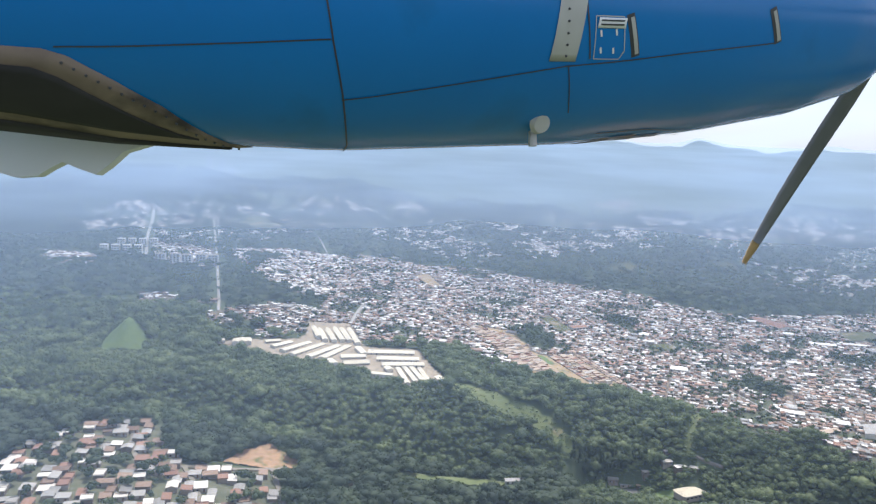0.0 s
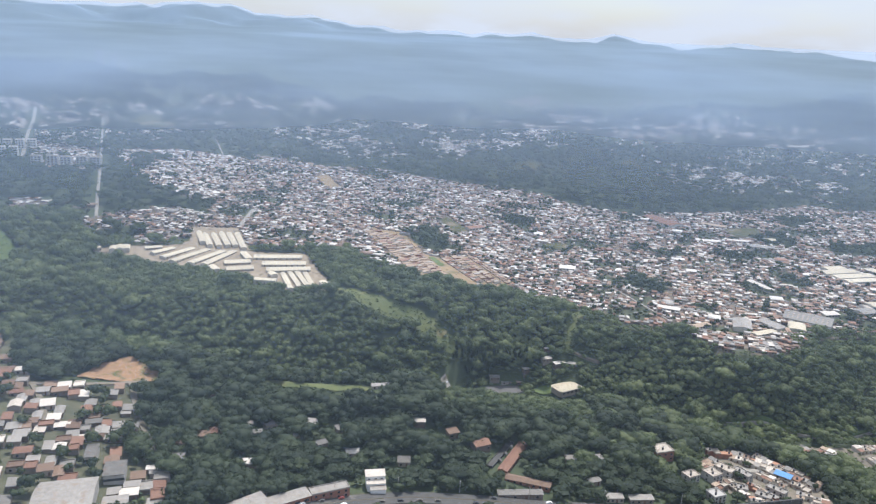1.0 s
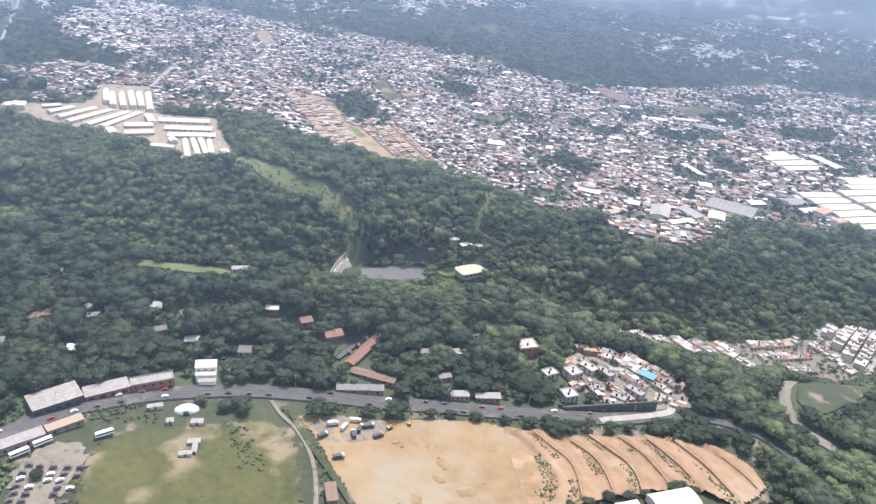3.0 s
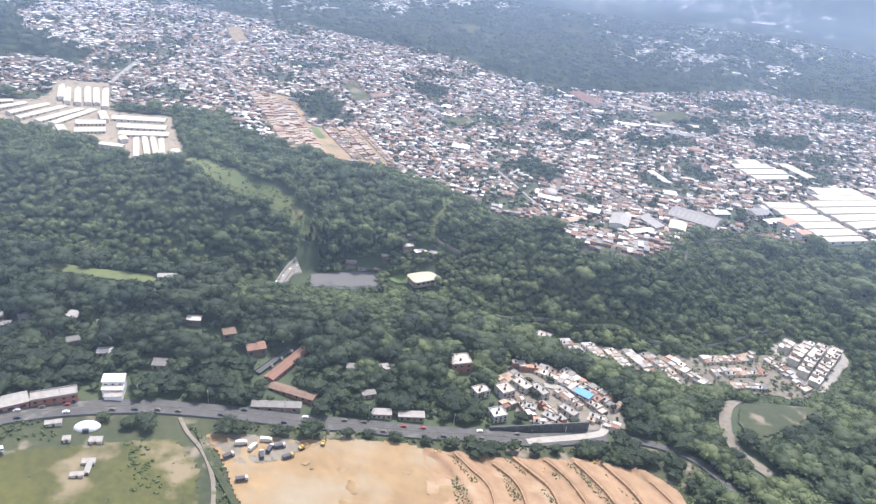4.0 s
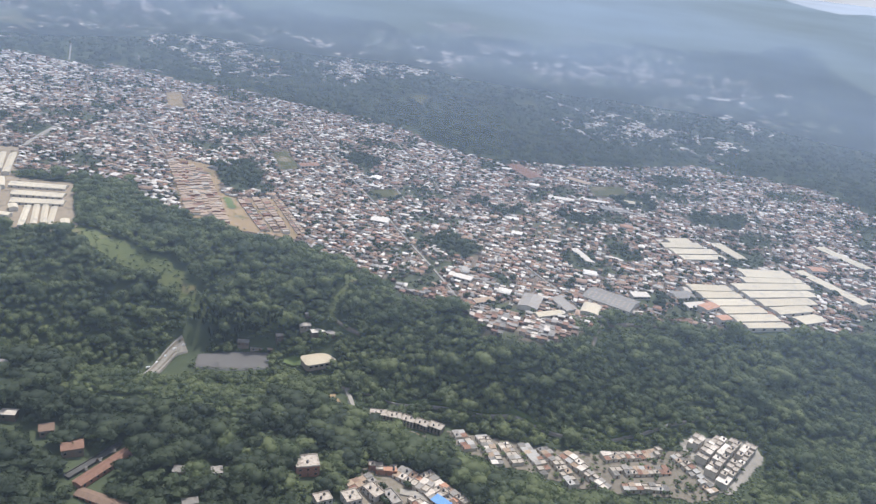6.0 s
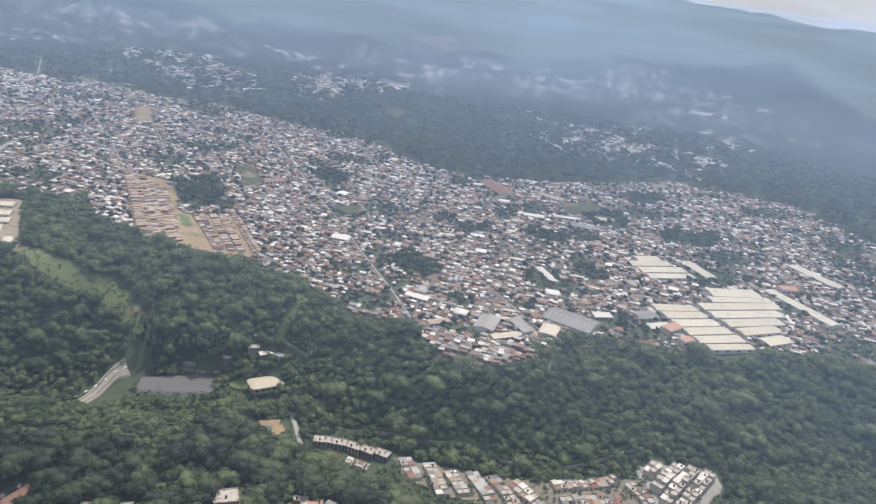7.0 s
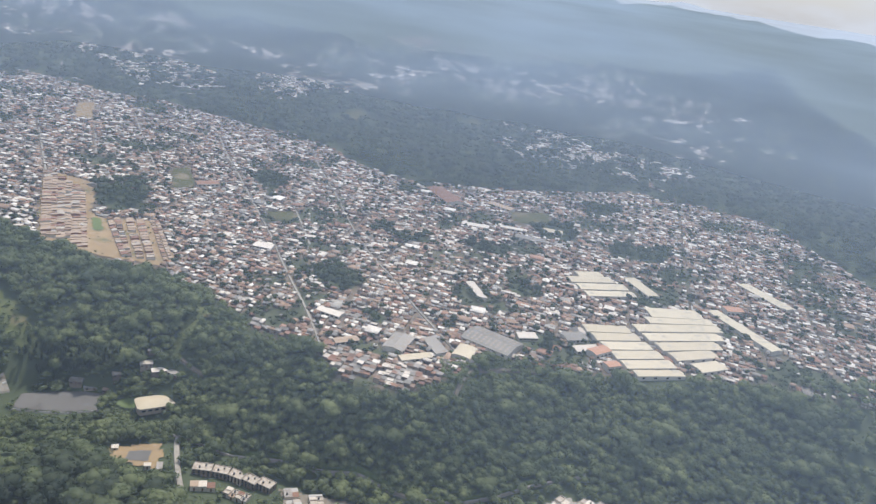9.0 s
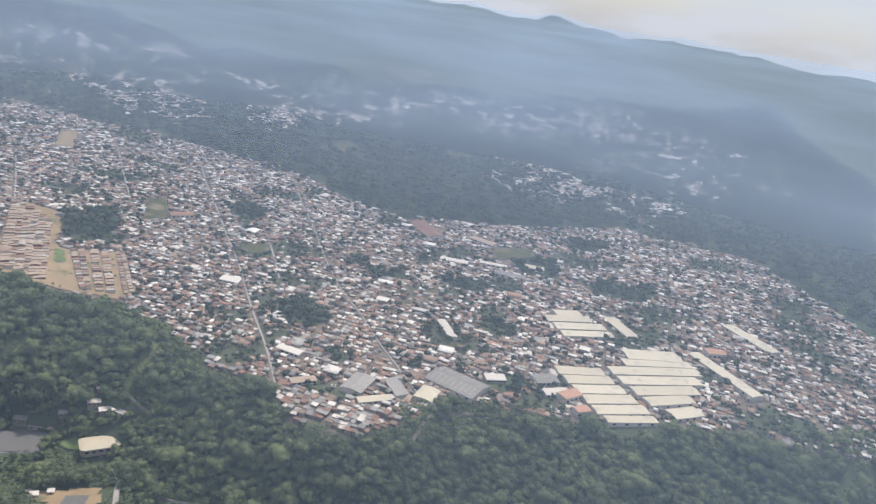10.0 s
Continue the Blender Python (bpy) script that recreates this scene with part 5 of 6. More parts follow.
# ---- far apartment towers ----
for k in range(8):
    building("apartment_tower", "white apartment block with dark windows on the far slope", -478 + 15 * (k % 4), 1100 + 62 * (k // 4) + 4 * (k % 4), 11, 8, 13, 8, roof="flat", roof_mat="roof_light", wall_mat="plaster", floors=4, bays=3, category="apartment building", group="far apartment blocks", wide=True)
for k in range(5):
    building("apartment_tower", "grey concrete apartment block beside the far road", -372 + 18 * k, 1032 + 5 * (k % 2), 13, 8, 15, 4, roof="flat", roof_mat="terrace", wall_mat="concrete", floors=5, bays=3, category="apartment building", group="grey apartment blocks", wide=True)
for x, y in ((-560, 1900), (-530, 1905), (-500, 1880)):
    building("apartment_tower", "pale high-rise on the far slope", x, y, 14, 12, 34, 5, roof="flat", roof_mat="roof_light", wall_mat="plaster", floors=8, bays=3, category="apartment building", group="far high-rises", wide=True)


# ---- what is already built on ----
def footprints():
    out = []
    for o in scene.objects:
        if o.type == "EMPTY" and not o.name.startswith("tree"):
            for k in o.children:
                if k.name.startswith("wall"):
                    b = np.array([q[:] for q in k.bound_box])
                    out.append((np.array(o.matrix_basis.inverted()), b[:, 0].max(), b[:, 1].max()))
    return out


def built_on(x, y, margin, south=0.0):
    """Whether a building stands there, or so close to the south that the spot would hide it."""
    hit = np.zeros(x.shape, bool)
    for m, L, W in PLOTS:
        for s in (0.0, south) if south else (0.0,):
            u = m[0, 0] * x + m[0, 1] * (y + s) + m[0, 3]
            v = m[1, 0] * x + m[1, 1] * (y + s) + m[1, 3]
            hit |= (np.abs(u) < L + margin) & (np.abs(v) < W + margin)
    return hit


PLOTS = footprints()


# ---- single trees and bushes on the near shelf ----
def mesh_of(name, v, t, mat, tint):
    me = bpy.data.meshes.new(name)
    me.from_pydata([tuple(q) for q in v], [], [tuple(int(i) for i in q) for q in t])
    at = me.attributes.new("tint", "FLOAT", "POINT")
    at.data.foreach_set("value", np.full(len(v), tint, np.float32))
    me.materials.append(M[mat])
    return me


def trunk_mesh(seed):
    """A tapered trunk that parts into three limbs."""
    rg = random.Random(seed)
    bm = bmesh.new()

    def limb(p, q, r0, r1):
        d = (q - p)
        m = Matrix.Translation((p + q) / 2) @ d.to_track_quat("Z", "Y").to_matrix().to_4x4()
        bmesh.ops.create_cone(bm, cap_ends=False, segments=6, radius1=r0, radius2=r1, depth=d.length, matrix=m)

    fork = Vector((rg.uniform(-0.05, 0.05), rg.uniform(-0.05, 0.05), 0.42))
    limb(Vector((0, 0, -0.1)), fork, 0.09, 0.065)
    for k in range(3):
        a = k * 2.1 + rg.uniform(-0.4, 0.4)
        limb(fork, fork + Vector((0.38 * math.cos(a), 0.38 * math.sin(a), rg.uniform(0.3, 0.45))), 0.05, 0.02)
    me = bpy.data.meshes.new("trunk")
    bm.to_mesh(me)
    bm.free()
    me.materials.append(M["bark"])
    return me


# near-shelf crowns all take the darker leaf: cloud shade put into their colour
TREES = [(trunk_mesh(k), mesh_of("crown", *crown_shape(80 + k, 8, 1, 420, 0.08), "leaf_dark", (0.25, 0.6, 0.4, 0.15, 0.75, 0.5, 0.3)[k])) for k in range(7)]
tr = random.Random(3)


def tree(x, y, r, h, kind, label="broad-leaved tree with a dense dark green crown deepened for cloud shade", group="trees on the near shelf"):
    root = new("tree")
    root.matrix_basis = pose(x, y, float(height(x, y)), 0, 0, tr.uniform(0, 360)) @ Matrix.Diagonal((r, r * tr.uniform(0.88, 1.12), h * 0.62, 1))
    tagged(root, label, "tree", group)
    shared("trunk", TREES[kind][0], root, pose(0, 0, 0))
    shared("crown", TREES[kind][1], root, pose(0, 0, 0.18))
    return root


taken = [(o.matrix_basis.translation, max((abs(v) for k in o.children if k.name.startswith("wall") for q in k.bound_box for v in q[:2]), default=2.0)) for o in scene.objects if o.type == "EMPTY" and not o.name.startswith("tree")]
count = 0
for j in range(12):
    for i in range(62):
        x, y = -56 + i * 7.6 + tr.uniform(-3.2, 3.2), 318 + j * 7.2 + tr.uniform(-3, 3)
        if y > 366 or x > 400 or count >= 290:
            continue
        if not clear_of(np.array([x]), np.array([y]))[0]:
            continue
        if built_on(np.array([x]), np.array([y]), 2.6, 4.5)[0]:
            continue
        if y < 326 and (20 < x < 90 or x < -5):
            continue
        big = tr.random()
        count += 1
        tree(x, y, 3.8 + 3.0 * big, 5.6 + 3.4 * big, tr.randrange(7))
for x, y, r, h in ((66, 318, 6.0, 6.5), (60, 317, 4.5, 5.5), (48, 320, 3.5, 4.0), (-2, 270, 3, 4), (150, 322, 3.5, 5), (160, 322.5, 3, 4), (172, 322, 3.8, 5), (186, 321, 3, 4.5), (198, 320, 4.2, 6), (206, 321, 4.4, 6.5), (216, 320, 3.6, 6), (226, 321, 4.0, 6), (236, 320, 4.2, 6), (247, 321, 3.6, 5), (258, 323, 3.2, 5), (268, 323, 4.5, 6.5), (277, 322, 4.8, 7), (286, 321, 4.4, 6.5), (294, 318, 4.2, 6), (300, 310, 4.5, 6), (306, 303, 4, 6), (308, 294, 4.2, 6), (306, 284, 4.2, 6), (300, 276, 4, 6), (292, 270, 4, 6), (256, 281, 4.5, 5), (262, 279, 4, 5), (240, 277, 3.4, 4), (232, 275, 3.6, 4), (222, 274, 3.4, 4), (212, 270, 3.6, 4), (204, 268, 3, 3.6)):
    tree(x, y, r, h, tr.randrange(7), "leafy tree at the edge of the building site", "trees by the site")

weeds = Soup()
wx, wy = scatter(186, 300, 264, 316, 0.9)
lip = terrace_step(wx, wy)
s = inside(TERRACES, wx, wy) & (lip < 1.2) & (wx > 195) & (wy < 313) & (waves(wx, wy, 22, 52) > 0.05) & (rng.uniform(0, 1, len(wx)) < 0.6)
wz = height(wx[s], wy[s]) + 0.55 + lip[s]
n = int(s.sum())
for k, (v, t) in enumerate(LOW):
    j = np.arange(n) % len(LOW) == k
    r = rng.uniform(0.3, 0.8, j.sum())
    weeds.add_many(v, t, np.stack([wx[s][j], wy[s][j], wz[j] - 0.2], -1), np.stack([r, r, r * 0.9], -1), rng.uniform(0, 6.28, j.sum()), 0, rng.uniform(0.1, 0.9, j.sum()))
tagged(weeds.build("weeds", ["scrub"]), "sparse green weeds along the terrace edges", "weeds", kind="stuff")

def soil_heap(x, y, r, h, seed):
    """A loose heap of dug soil, rough on its flanks."""
    rg = np.random.RandomState(seed)
    bm = bmesh.new()
    bmesh.ops.create_icosphere(bm, subdivisions=3, radius=1.0)
    for v in bm.verts:
        k = 1 + 0.16 * math.sin(5 * v.co.x + seed) * math.cos(4 * v.co.y - seed) + 0.06 * rg.uniform(-1, 1)
        v.co = Vector((v.co.x * r * k, v.co.y * r * 0.75 * k, (max(v.co.z, -0.2)) * 0.42 * h * k))
    ob = part("soil_heap", bm, "earth", None)
    ob.matrix_basis = pose(x, y, float(height(x, y)) + 0.5, 0, 0, seed * 47)
    tagged(ob, "heap of dug orange soil on the building site", "soil heap", "soil heaps")


for k, (x, y, r, h) in enumerate(((148, 300, 3.2, 1.3), (153, 290, 4.0, 1.5), (150, 281, 3.4, 1.2), (161, 274, 4.2, 1.7), (168, 280, 3.0, 1.1), (140, 268, 3.4, 1.3), (176, 302, 2.6, 1.0), (133, 303, 2.2, 0.9))):
    soil_heap(x, y, r, h, k + 1)

bushes = Soup()
bx, by = scatter(-60, 330, 250, 335, 2.1, 0.9)
edge = ((by > 321) & (by < 325.5) & (bx > 100)) | ((bx > 0) & (bx < 32) & (by > 302 + 0.1 * bx) & (by < 310 + 0.35 * bx)) | (inside(FIELD, bx, by) & (bx > 60 + (308 - by) * 0.35) & (bx < 68 + (308 - by) * 0.5) & (by > 280)) | ((bx > 300) & (by > 262)) | ((by < 278) & (bx > 190) & (bx < 225))
edge &= rng.uniform(0, 1, len(bx)) < 0.75
hx, hy = scatter(84, 124, 252, 322, 1.5)
hedge = np.abs(hx - np.interp(hy, [250, 270, 284, 296, 307, 316, 325], [108, 105, 103, 99, 93, 87, 80])) < np.interp(hy, [250, 285, 325], [3.2, 2.6, 1.2])
hedge &= rng.uniform(0, 1, len(hx)) < 0.7
gx, gy = scatter(-2, 98, 232, 312, 1.3)
tuft = inside(FIELD, gx, gy) & (waves(gx, gy, 17, 61) + 0.6 * waves(gx, gy, 6, 62) > 0.35) & (rng.uniform(0, 1, len(gx)) < 0.5)
plant(bushes, LOW, gx[tuft], gy[tuft], 0.7, 0.5, 0, 0.0, 0.6)
plant(bushes, LOW, hx[hedge], hy[hedge], 1.0, 1.2, 0, 0.1, 0.8)
plant(bushes, FAR, bx[edge], by[edge], 1.05, 1.2, 0, 0.0, 0.8)
gx, gy = scatter(-64, -8, 258, 332, 2.4)
rough = clear_of(gx, gy) & (rng.uniform(0, 1, len(gx)) < 0.55) & ~np.array([any(abs(a - c.x) < s and abs(b - c.y) < s for c, s in taken) for a, b in zip(gx, gy)])
plant(bushes, LOW, gx[rough], gy[rough], 1.7, 1.6, 0, 0.0, 0.5)
for poly in (RIDGE, GULLY, [(-320, 733), (-299, 746), (-279, 733), (-278, 714), (-300, 710), (-321, 715)]):
    p = np.array(poly)
    gx, gy = scatter(p[:, 0].min(), p[:, 0].max(), p[:, 1].min(), p[:, 1].max(), 2.6)
    low = inside(poly, gx, gy) & (rng.uniform(0, 1, len(gx)) < 0.5)
    plant(bushes, LOW, gx[low], gy[low], 1.5, 1.5, 0, 0.3, 1.0)
tagged(bushes.build("bushes", ["scrub"]), "light green bushes and hedges along field and road", "bushes", kind="stuff")


# ---- vehicles ----
def wheel_mesh(r, w):
    bm = bmesh.new()
    bmesh.ops.create_cone(bm, cap_ends=True, segments=12, radius1=r, radius2=r, depth=w, matrix=Matrix.Rotation(math.pi / 2, 4, "X"))
    me = bpy.data.meshes.new("wheel")
    bm.to_mesh(me)
    bm.free()
    me.materials.append(M["rubber"])
    return me


WHEEL, BIG_WHEEL, RIM = wheel_mesh(0.28, 0.18), wheel_mesh(0.42, 0.26), wheel_mesh(0.2, 0.03)
RIM.name = "rim"
RIM.materials[0] = M["concrete"]


def vehicle_mesh(name, boxes, mats, bevel=0.06):
    bm = bmesh.new()
    for b in boxes:
        prism(bm, b[0], b[1], b[2], b[3])
    bmesh.ops.bevel(bm, geom=[e for e in bm.edges if len(e.link_faces) == 2], offset=bevel, segments=1, affect="EDGES")
    me = bpy.data.meshes.new(name)
    bm.to_mesh(me)
    bm.free()
    for m in mats:
        me.materials.append(M[m])
    return me


SIDE = [(-1.65, 0.25), (1.65, 0.25), (1.7, 0.72), (1.0, 0.80), (0.55, 1.22), (-0.75, 1.24), (-1.3, 0.84), (-1.7, 0.78)]
GLASS = [(0.92, 0.80), (0.52, 1.18), (-0.72, 1.20), (-1.2, 0.84)]
CAR_BODY = {c: vehicle_mesh("body", [(SIDE, -0.72, 0.72, 0)], [c]) for c in ("white_paint", "dark_paint", "red_paint", "roof_grey")}
CAR_GLASS = vehicle_mesh("windows", [(GLASS, -0.735, 0.735, 0)], ["window_glass"], 0.02)
CAB = vehicle_mesh("cab", [([(1.5, 0.5), (2.9, 0.5), (2.9, 1.3), (2.5, 2.2), (1.5, 2.2)], -0.95, 0.95, 0)], ["plaster"])
CAB_Y = vehicle_mesh("cab", [([(1.5, 0.5), (2.9, 0.5), (2.9, 1.3), (2.5, 2.2), (1.5, 2.2)], -0.95, 0.95, 0)], ["yellow_paint"])
BED = vehicle_mesh("load_bed", [([(-2.9, 0.6), (1.4, 0.6), (1.4, 2.1), (-3.1, 2.3)], -1.0, 1.0, 0)], ["dark_paint"])
BED_W = vehicle_mesh("load_box", [([(-2.9, 0.6), (1.4, 0.6), (1.4, 2.6), (-2.9, 2.6)], -1.0, 1.0, 0)], ["plaster"])
BUS = vehicle_mesh("body", [([(-4.2, 0.4), (4.2, 0.4), (4.2, 1.6), (4.0, 2.6), (-4.2, 2.6)], -1.1, 1.1, 0)], ["white_paint"], 0.12)
BUS_GLASS = vehicle_mesh("windows", [([(-3.9, 1.5), (3.9, 1.5), (3.9, 2.2), (-3.9, 2.2)], -1.13, 1.13, 0)], ["window_glass"], 0.02)
BOOM = vehicle_mesh("boom", [([(0.5, 1.2), (0.9, 1.2), (2.6, 3.0), (4.2, 1.0), (4.4, 0.9), (4.0, 0.5), (2.6, 2.5)], -0.16, 0.16, 0)], ["yellow_paint"], 0.03)
TRACKS = vehicle_mesh("track", [([(-1.5, 0.15), (-1.2, 0.0), (1.2, 0.0), (1.5, 0.15), (1.5, 0.6), (1.2, 0.75), (-1.2, 0.75), (-1.5, 0.6)], -0.25, 0.25, 0)], ["rubber"], 0.03)
HOUSE = vehicle_mesh("cab", [([(-1.4, 0.75), (1.0, 0.75), (1.0, 2.1), (0.2, 2.3), (-0.2, 1.6), (-1.4, 1.5)], -0.85, 0.85, 0)], ["yellow_paint"])
ALONG = Matrix.Rotation(math.pi / 2, 4, "Z")          # the profiles run along y


def vehicle(kind, x, y, turn, label, colour="white_paint", group=""):
    root = new(kind)
    root.matrix_basis = pose(x, y, float(height(x, y)) + (1.0 if kind == "car" or kind == "bus" else 0.55), 0, 0, turn) @ Matrix.Scale(0.85, 4)
    tagged(root, label, kind.replace("_", " "), group)
    put = lambda n, me, m=Matrix(): shared(n, me, root, m @ Matrix.Rotation(-math.pi / 2, 4, "Z"))
    if kind == "car":
        put("body", CAR_BODY[colour])
        put("windows", CAR_GLASS)
        axles, me, w = (-1.0, 1.05), WHEEL, 0.68
    elif kind == "bus":
        put("body", BUS)
        put("windows", BUS_GLASS)
        axles, me, w = (-2.7, 2.8), BIG_WHEEL, 1.0
    elif kind == "truck":
        put("cab", CAB_Y if colour == "yellow_paint" else CAB)
        put("load_bed", BED_W if colour == "white_paint" else BED)
        axles, me, w = (-2.2, -1.2, 2.2), BIG_WHEEL, 0.9
    else:
        put("cab", HOUSE)
        put("boom", BOOM)
        put("track", TRACKS, pose(0, 0.8, 0))
        put("track", TRACKS, pose(0, -0.8, 0))
        axles, me, w = (), None, 0
    for a in axles:
        for s in (-1, 1):
            ob = shared("wheel", me, root, pose(a, s * w, 0.42 if me is BIG_WHEEL else 0.28))
            shared("rim", RIM, ob, pose(0, s * (0.135 if me is BIG_WHEEL else 0.095), 0))
    return root


vx = random.Random(21)
HIGHWAY = smooth_line([(-28, 281), (-20, 294), (-3, 310), (20, 321), (41, 327), (66, 331), (97, 331), (129, 329), (153, 329), (183, 328), (212, 329), (240, 329)], 1.0)
for k in range(12, len(HIGHWAY) - 5, 9):
    for side in (-2.6, 2.4):
        if vx.random() < 0.5:
            continue
        q, d = HIGHWAY[k], (HIGHWAY[k + 3] - HIGHWAY[k]).normalized()
        n = Vector((-d.y, d.x))
        a = math.degrees(math.atan2(d.y, d.x)) + (180 if side > 0 else 0)
        c = vx.choice(("white_paint", "dark_paint", "roof_grey", "dark_paint", "white_paint", "roof_grey", "roof_grey", "roof_grey", "red_paint"))
        vehicle("car", q.x + n.x * side, q.y + n.y * side, a, {"white_paint": "small white car on the highway", "dark_paint": "small dark car on the highway", "roof_grey": "small grey car on the highway", "red_paint": "small red car on the highway"}[c], c, "cars on the highway")
for x, y, a in ((-12, 281, 40), (-6, 288, 38), (15, 295, 30)):
    vehicle("bus", x, y, a, "parked white bus at the gravel yard", group="parked buses")
for x, y, a, c in ((102, 303, 35, "dark_paint"), (109, 290, 15, "dark_paint"), (115, 305, 100, "dark_paint"), (111, 309, 60, "white_paint"), (122, 311, 20, "dark_paint"), (118, 309, 70, "dark_paint"), (126, 305, 30, "yellow_paint"), (106, 311, 10, "white_paint"), (116, 314, 0, "white_paint")):
    vehicle("truck", x, y, a, {"dark_paint": "dark dump truck on bare earth", "yellow_paint": "yellow dump truck on bare earth", "white_paint": "white box truck on bare earth"}[c], c, "site trucks")
for x, y, a in ((131, 311, 30), (140, 315, 80), (189, 314, 10), (237, 306, 60), (263, 315, 20)):
    vehicle("excavator", x, y, a, "yellow crawler excavator on bare earth", group="excavators")
for i in range(5):
    for j in range(8):
        if vx.random() < 0.25:
            continue
        x, y = -7 + i * 4.6 + vx.uniform(-0.5, 0.5), 250 + j * 3.6 + vx.uniform(-0.4, 0.4)
        c = vx.choice(("white_paint", "roof_grey", "dark_paint", "roof_grey"))
        vehicle("car", x, y, 25 + vx.uniform(-12, 12), {"white_paint": "white car parked in the gravel yard", "dark_paint": "dark car parked in the gravel yard", "roof_grey": "grey car parked in the gravel yard", "red_paint": "red car parked in the gravel yard"}[c], c, "cars in the yard")
for k in range(1, 6, 2):
    vehicle("car", 111 + k * 2.1, 363 + k * 3.3, 100 + vx.uniform(-9, 9), "grey car parked beside the long house", "roof_grey", "cars at the compound")
for k in range(6):
    vehicle("car", 88 + k * 4.6, 548 + k * 6.4, 54, "white car on the ravine road", "white_paint", "cars in the ravine")


# ---- street lamps along the highway ----
def street_lamp(x, y, turn):
    root = new("street_lamp")
    root.matrix_basis = pose(x, y, float(height(x, y)) + 0.6, 0, 0, turn)
    tagged(root, "tall grey street lamp beside the highway", "street lamp", "street lamps")
    bm = bmesh.new()
    bmesh.ops.create_cone(bm, cap_ends=True, segments=8, radius1=0.14, radius2=0.08, depth=7.0, matrix=Matrix.Translation((0, 0, 3.5)))
    part("pole", bm, "concrete", root)
    bm = bmesh.new()
    bmesh.ops.create_cone(bm, cap_ends=True, segments=6, radius1=0.06, radius2=0.05, depth=1.8, matrix=Matrix.Translation((0, -0.85, 7.15)) @ Matrix.Rotation(radians(80), 4, "X"))
    part("arm", bm, "concrete", root)
    bm = bmesh.new()
    prism(bm, [(-2.2, 7.2), (-1.6, 7.2), (-1.6, 7.38), (-2.0, 7.42), (-2.2, 7.32)], -0.16, 0.16)
    part("lamp_head", bm, "roof_grey", root)


for x, y, a in ((-9, 313, 40), (28, 330, 15), (58, 337, 5), (88, 337, 0), (122, 335, -4), (160, 335, 0), (200, 335, 0)):
    street_lamp(x, y, a)


PLOTS = footprints()

# ---- the town ----
def house_shape(kind):
    """Walls, roof and openings of a small house in a unit box, as lists of (vertices, triangles)."""
    def hull(p, quads):
        t = []
        for q in quads:
            t += [[q[0], q[1], q[2]], [q[0], q[2], q[3]]] if len(q) == 4 else [list(q)]
        return np.array(p, float), np.array(t)
    a = 0.5
    wall = hull([(-a, -a, -0.6), (a, -a, -0.6), (a, a, -0.6), (-a, a, -0.6), (-a, -a, 1), (a, -a, 1), (a, a, 1), (-a, a, 1)], [(0, 1, 5, 4), (1, 2, 6, 5), (2, 3, 7, 6), (3, 0, 4, 7)])
    b = 0.55
    if kind == "gable":
        roof = hull([(-b, -b, 0.98), (b, -b, 0.98), (b, b, 0.98), (-b, b, 0.98), (-b, 0, 1.24), (b, 0, 1.24)], [(0, 1, 5, 4), (2, 3, 4, 5), (1, 2, 5), (3, 0, 4)])
    elif kind == "mono":
        roof = hull([(-b, -b, 0.98), (b, -b, 0.98), (b, b, 1.14), (-b, b, 1.14), (-b, -b, 1.03), (b, -b, 1.03), (b, b, 1.19), (-b, b, 1.19)], [(4, 5, 6, 7), (0, 1, 5, 4), (1, 2, 6, 5), (2, 3, 7, 6), (3, 0, 4, 7)])
    else:
        c = 0.51
        roof = hull([(-c, -c, 1), (c, -c, 1), (c, c, 1), (-c, c, 1), (-c, -c, 1.1), (c, -c, 1.1), (c, c, 1.1), (-c, c, 1.1), (0.1, 0.1, 1.09), (0.3, 0.1, 1.09), (0.3, 0.3, 1.09), (0.1, 0.3, 1.09), (0.1, 0.1, 1.4), (0.3, 0.1, 1.4), (0.3, 0.3, 1.4), (0.1, 0.3, 1.4)],
                    [(4, 5, 6, 7), (0, 1, 5, 4), (1, 2, 6, 5), (2, 3, 7, 6), (3, 0, 4, 7), (8, 9, 13, 12), (9, 10, 14, 13), (10, 11, 15, 14), (11, 8, 12, 15), (12, 13, 14, 15)])
    op, q = [], []
    for x0, x1, z0, z1 in ((-0.38, -0.16, 0.3, 0.72), (-0.06, 0.10, 0.02, 0.72), (0.2, 0.4, 0.3, 0.72)):
        n = len(op)
        op += [(x0, -0.507, z0), (x1, -0.507, z0), (x1, -0.507, z1), (x0, -0.507, z1)]
        q.append((n, n + 1, n + 2, n + 3))
    for sx in (-1, 1):
        n = len(op)
        op += [(sx * 0.507, -0.2, 0.3), (sx * 0.507, 0.15, 0.3), (sx * 0.507, 0.15, 0.72), (sx * 0.507, -0.2, 0.72)]
        q.append((n, n + 1, n + 2, n + 3) if sx > 0 else (n + 3, n + 2, n + 1, n))
    return wall, roof, hull(op, q)


SHAPES = [house_shape(k) for k in ("gable", "mono", "flat")]
TOWN_MATS = ["wall", "roof_light", "roof_grey", "roof_rust", "roof_tile", "window_glass"]


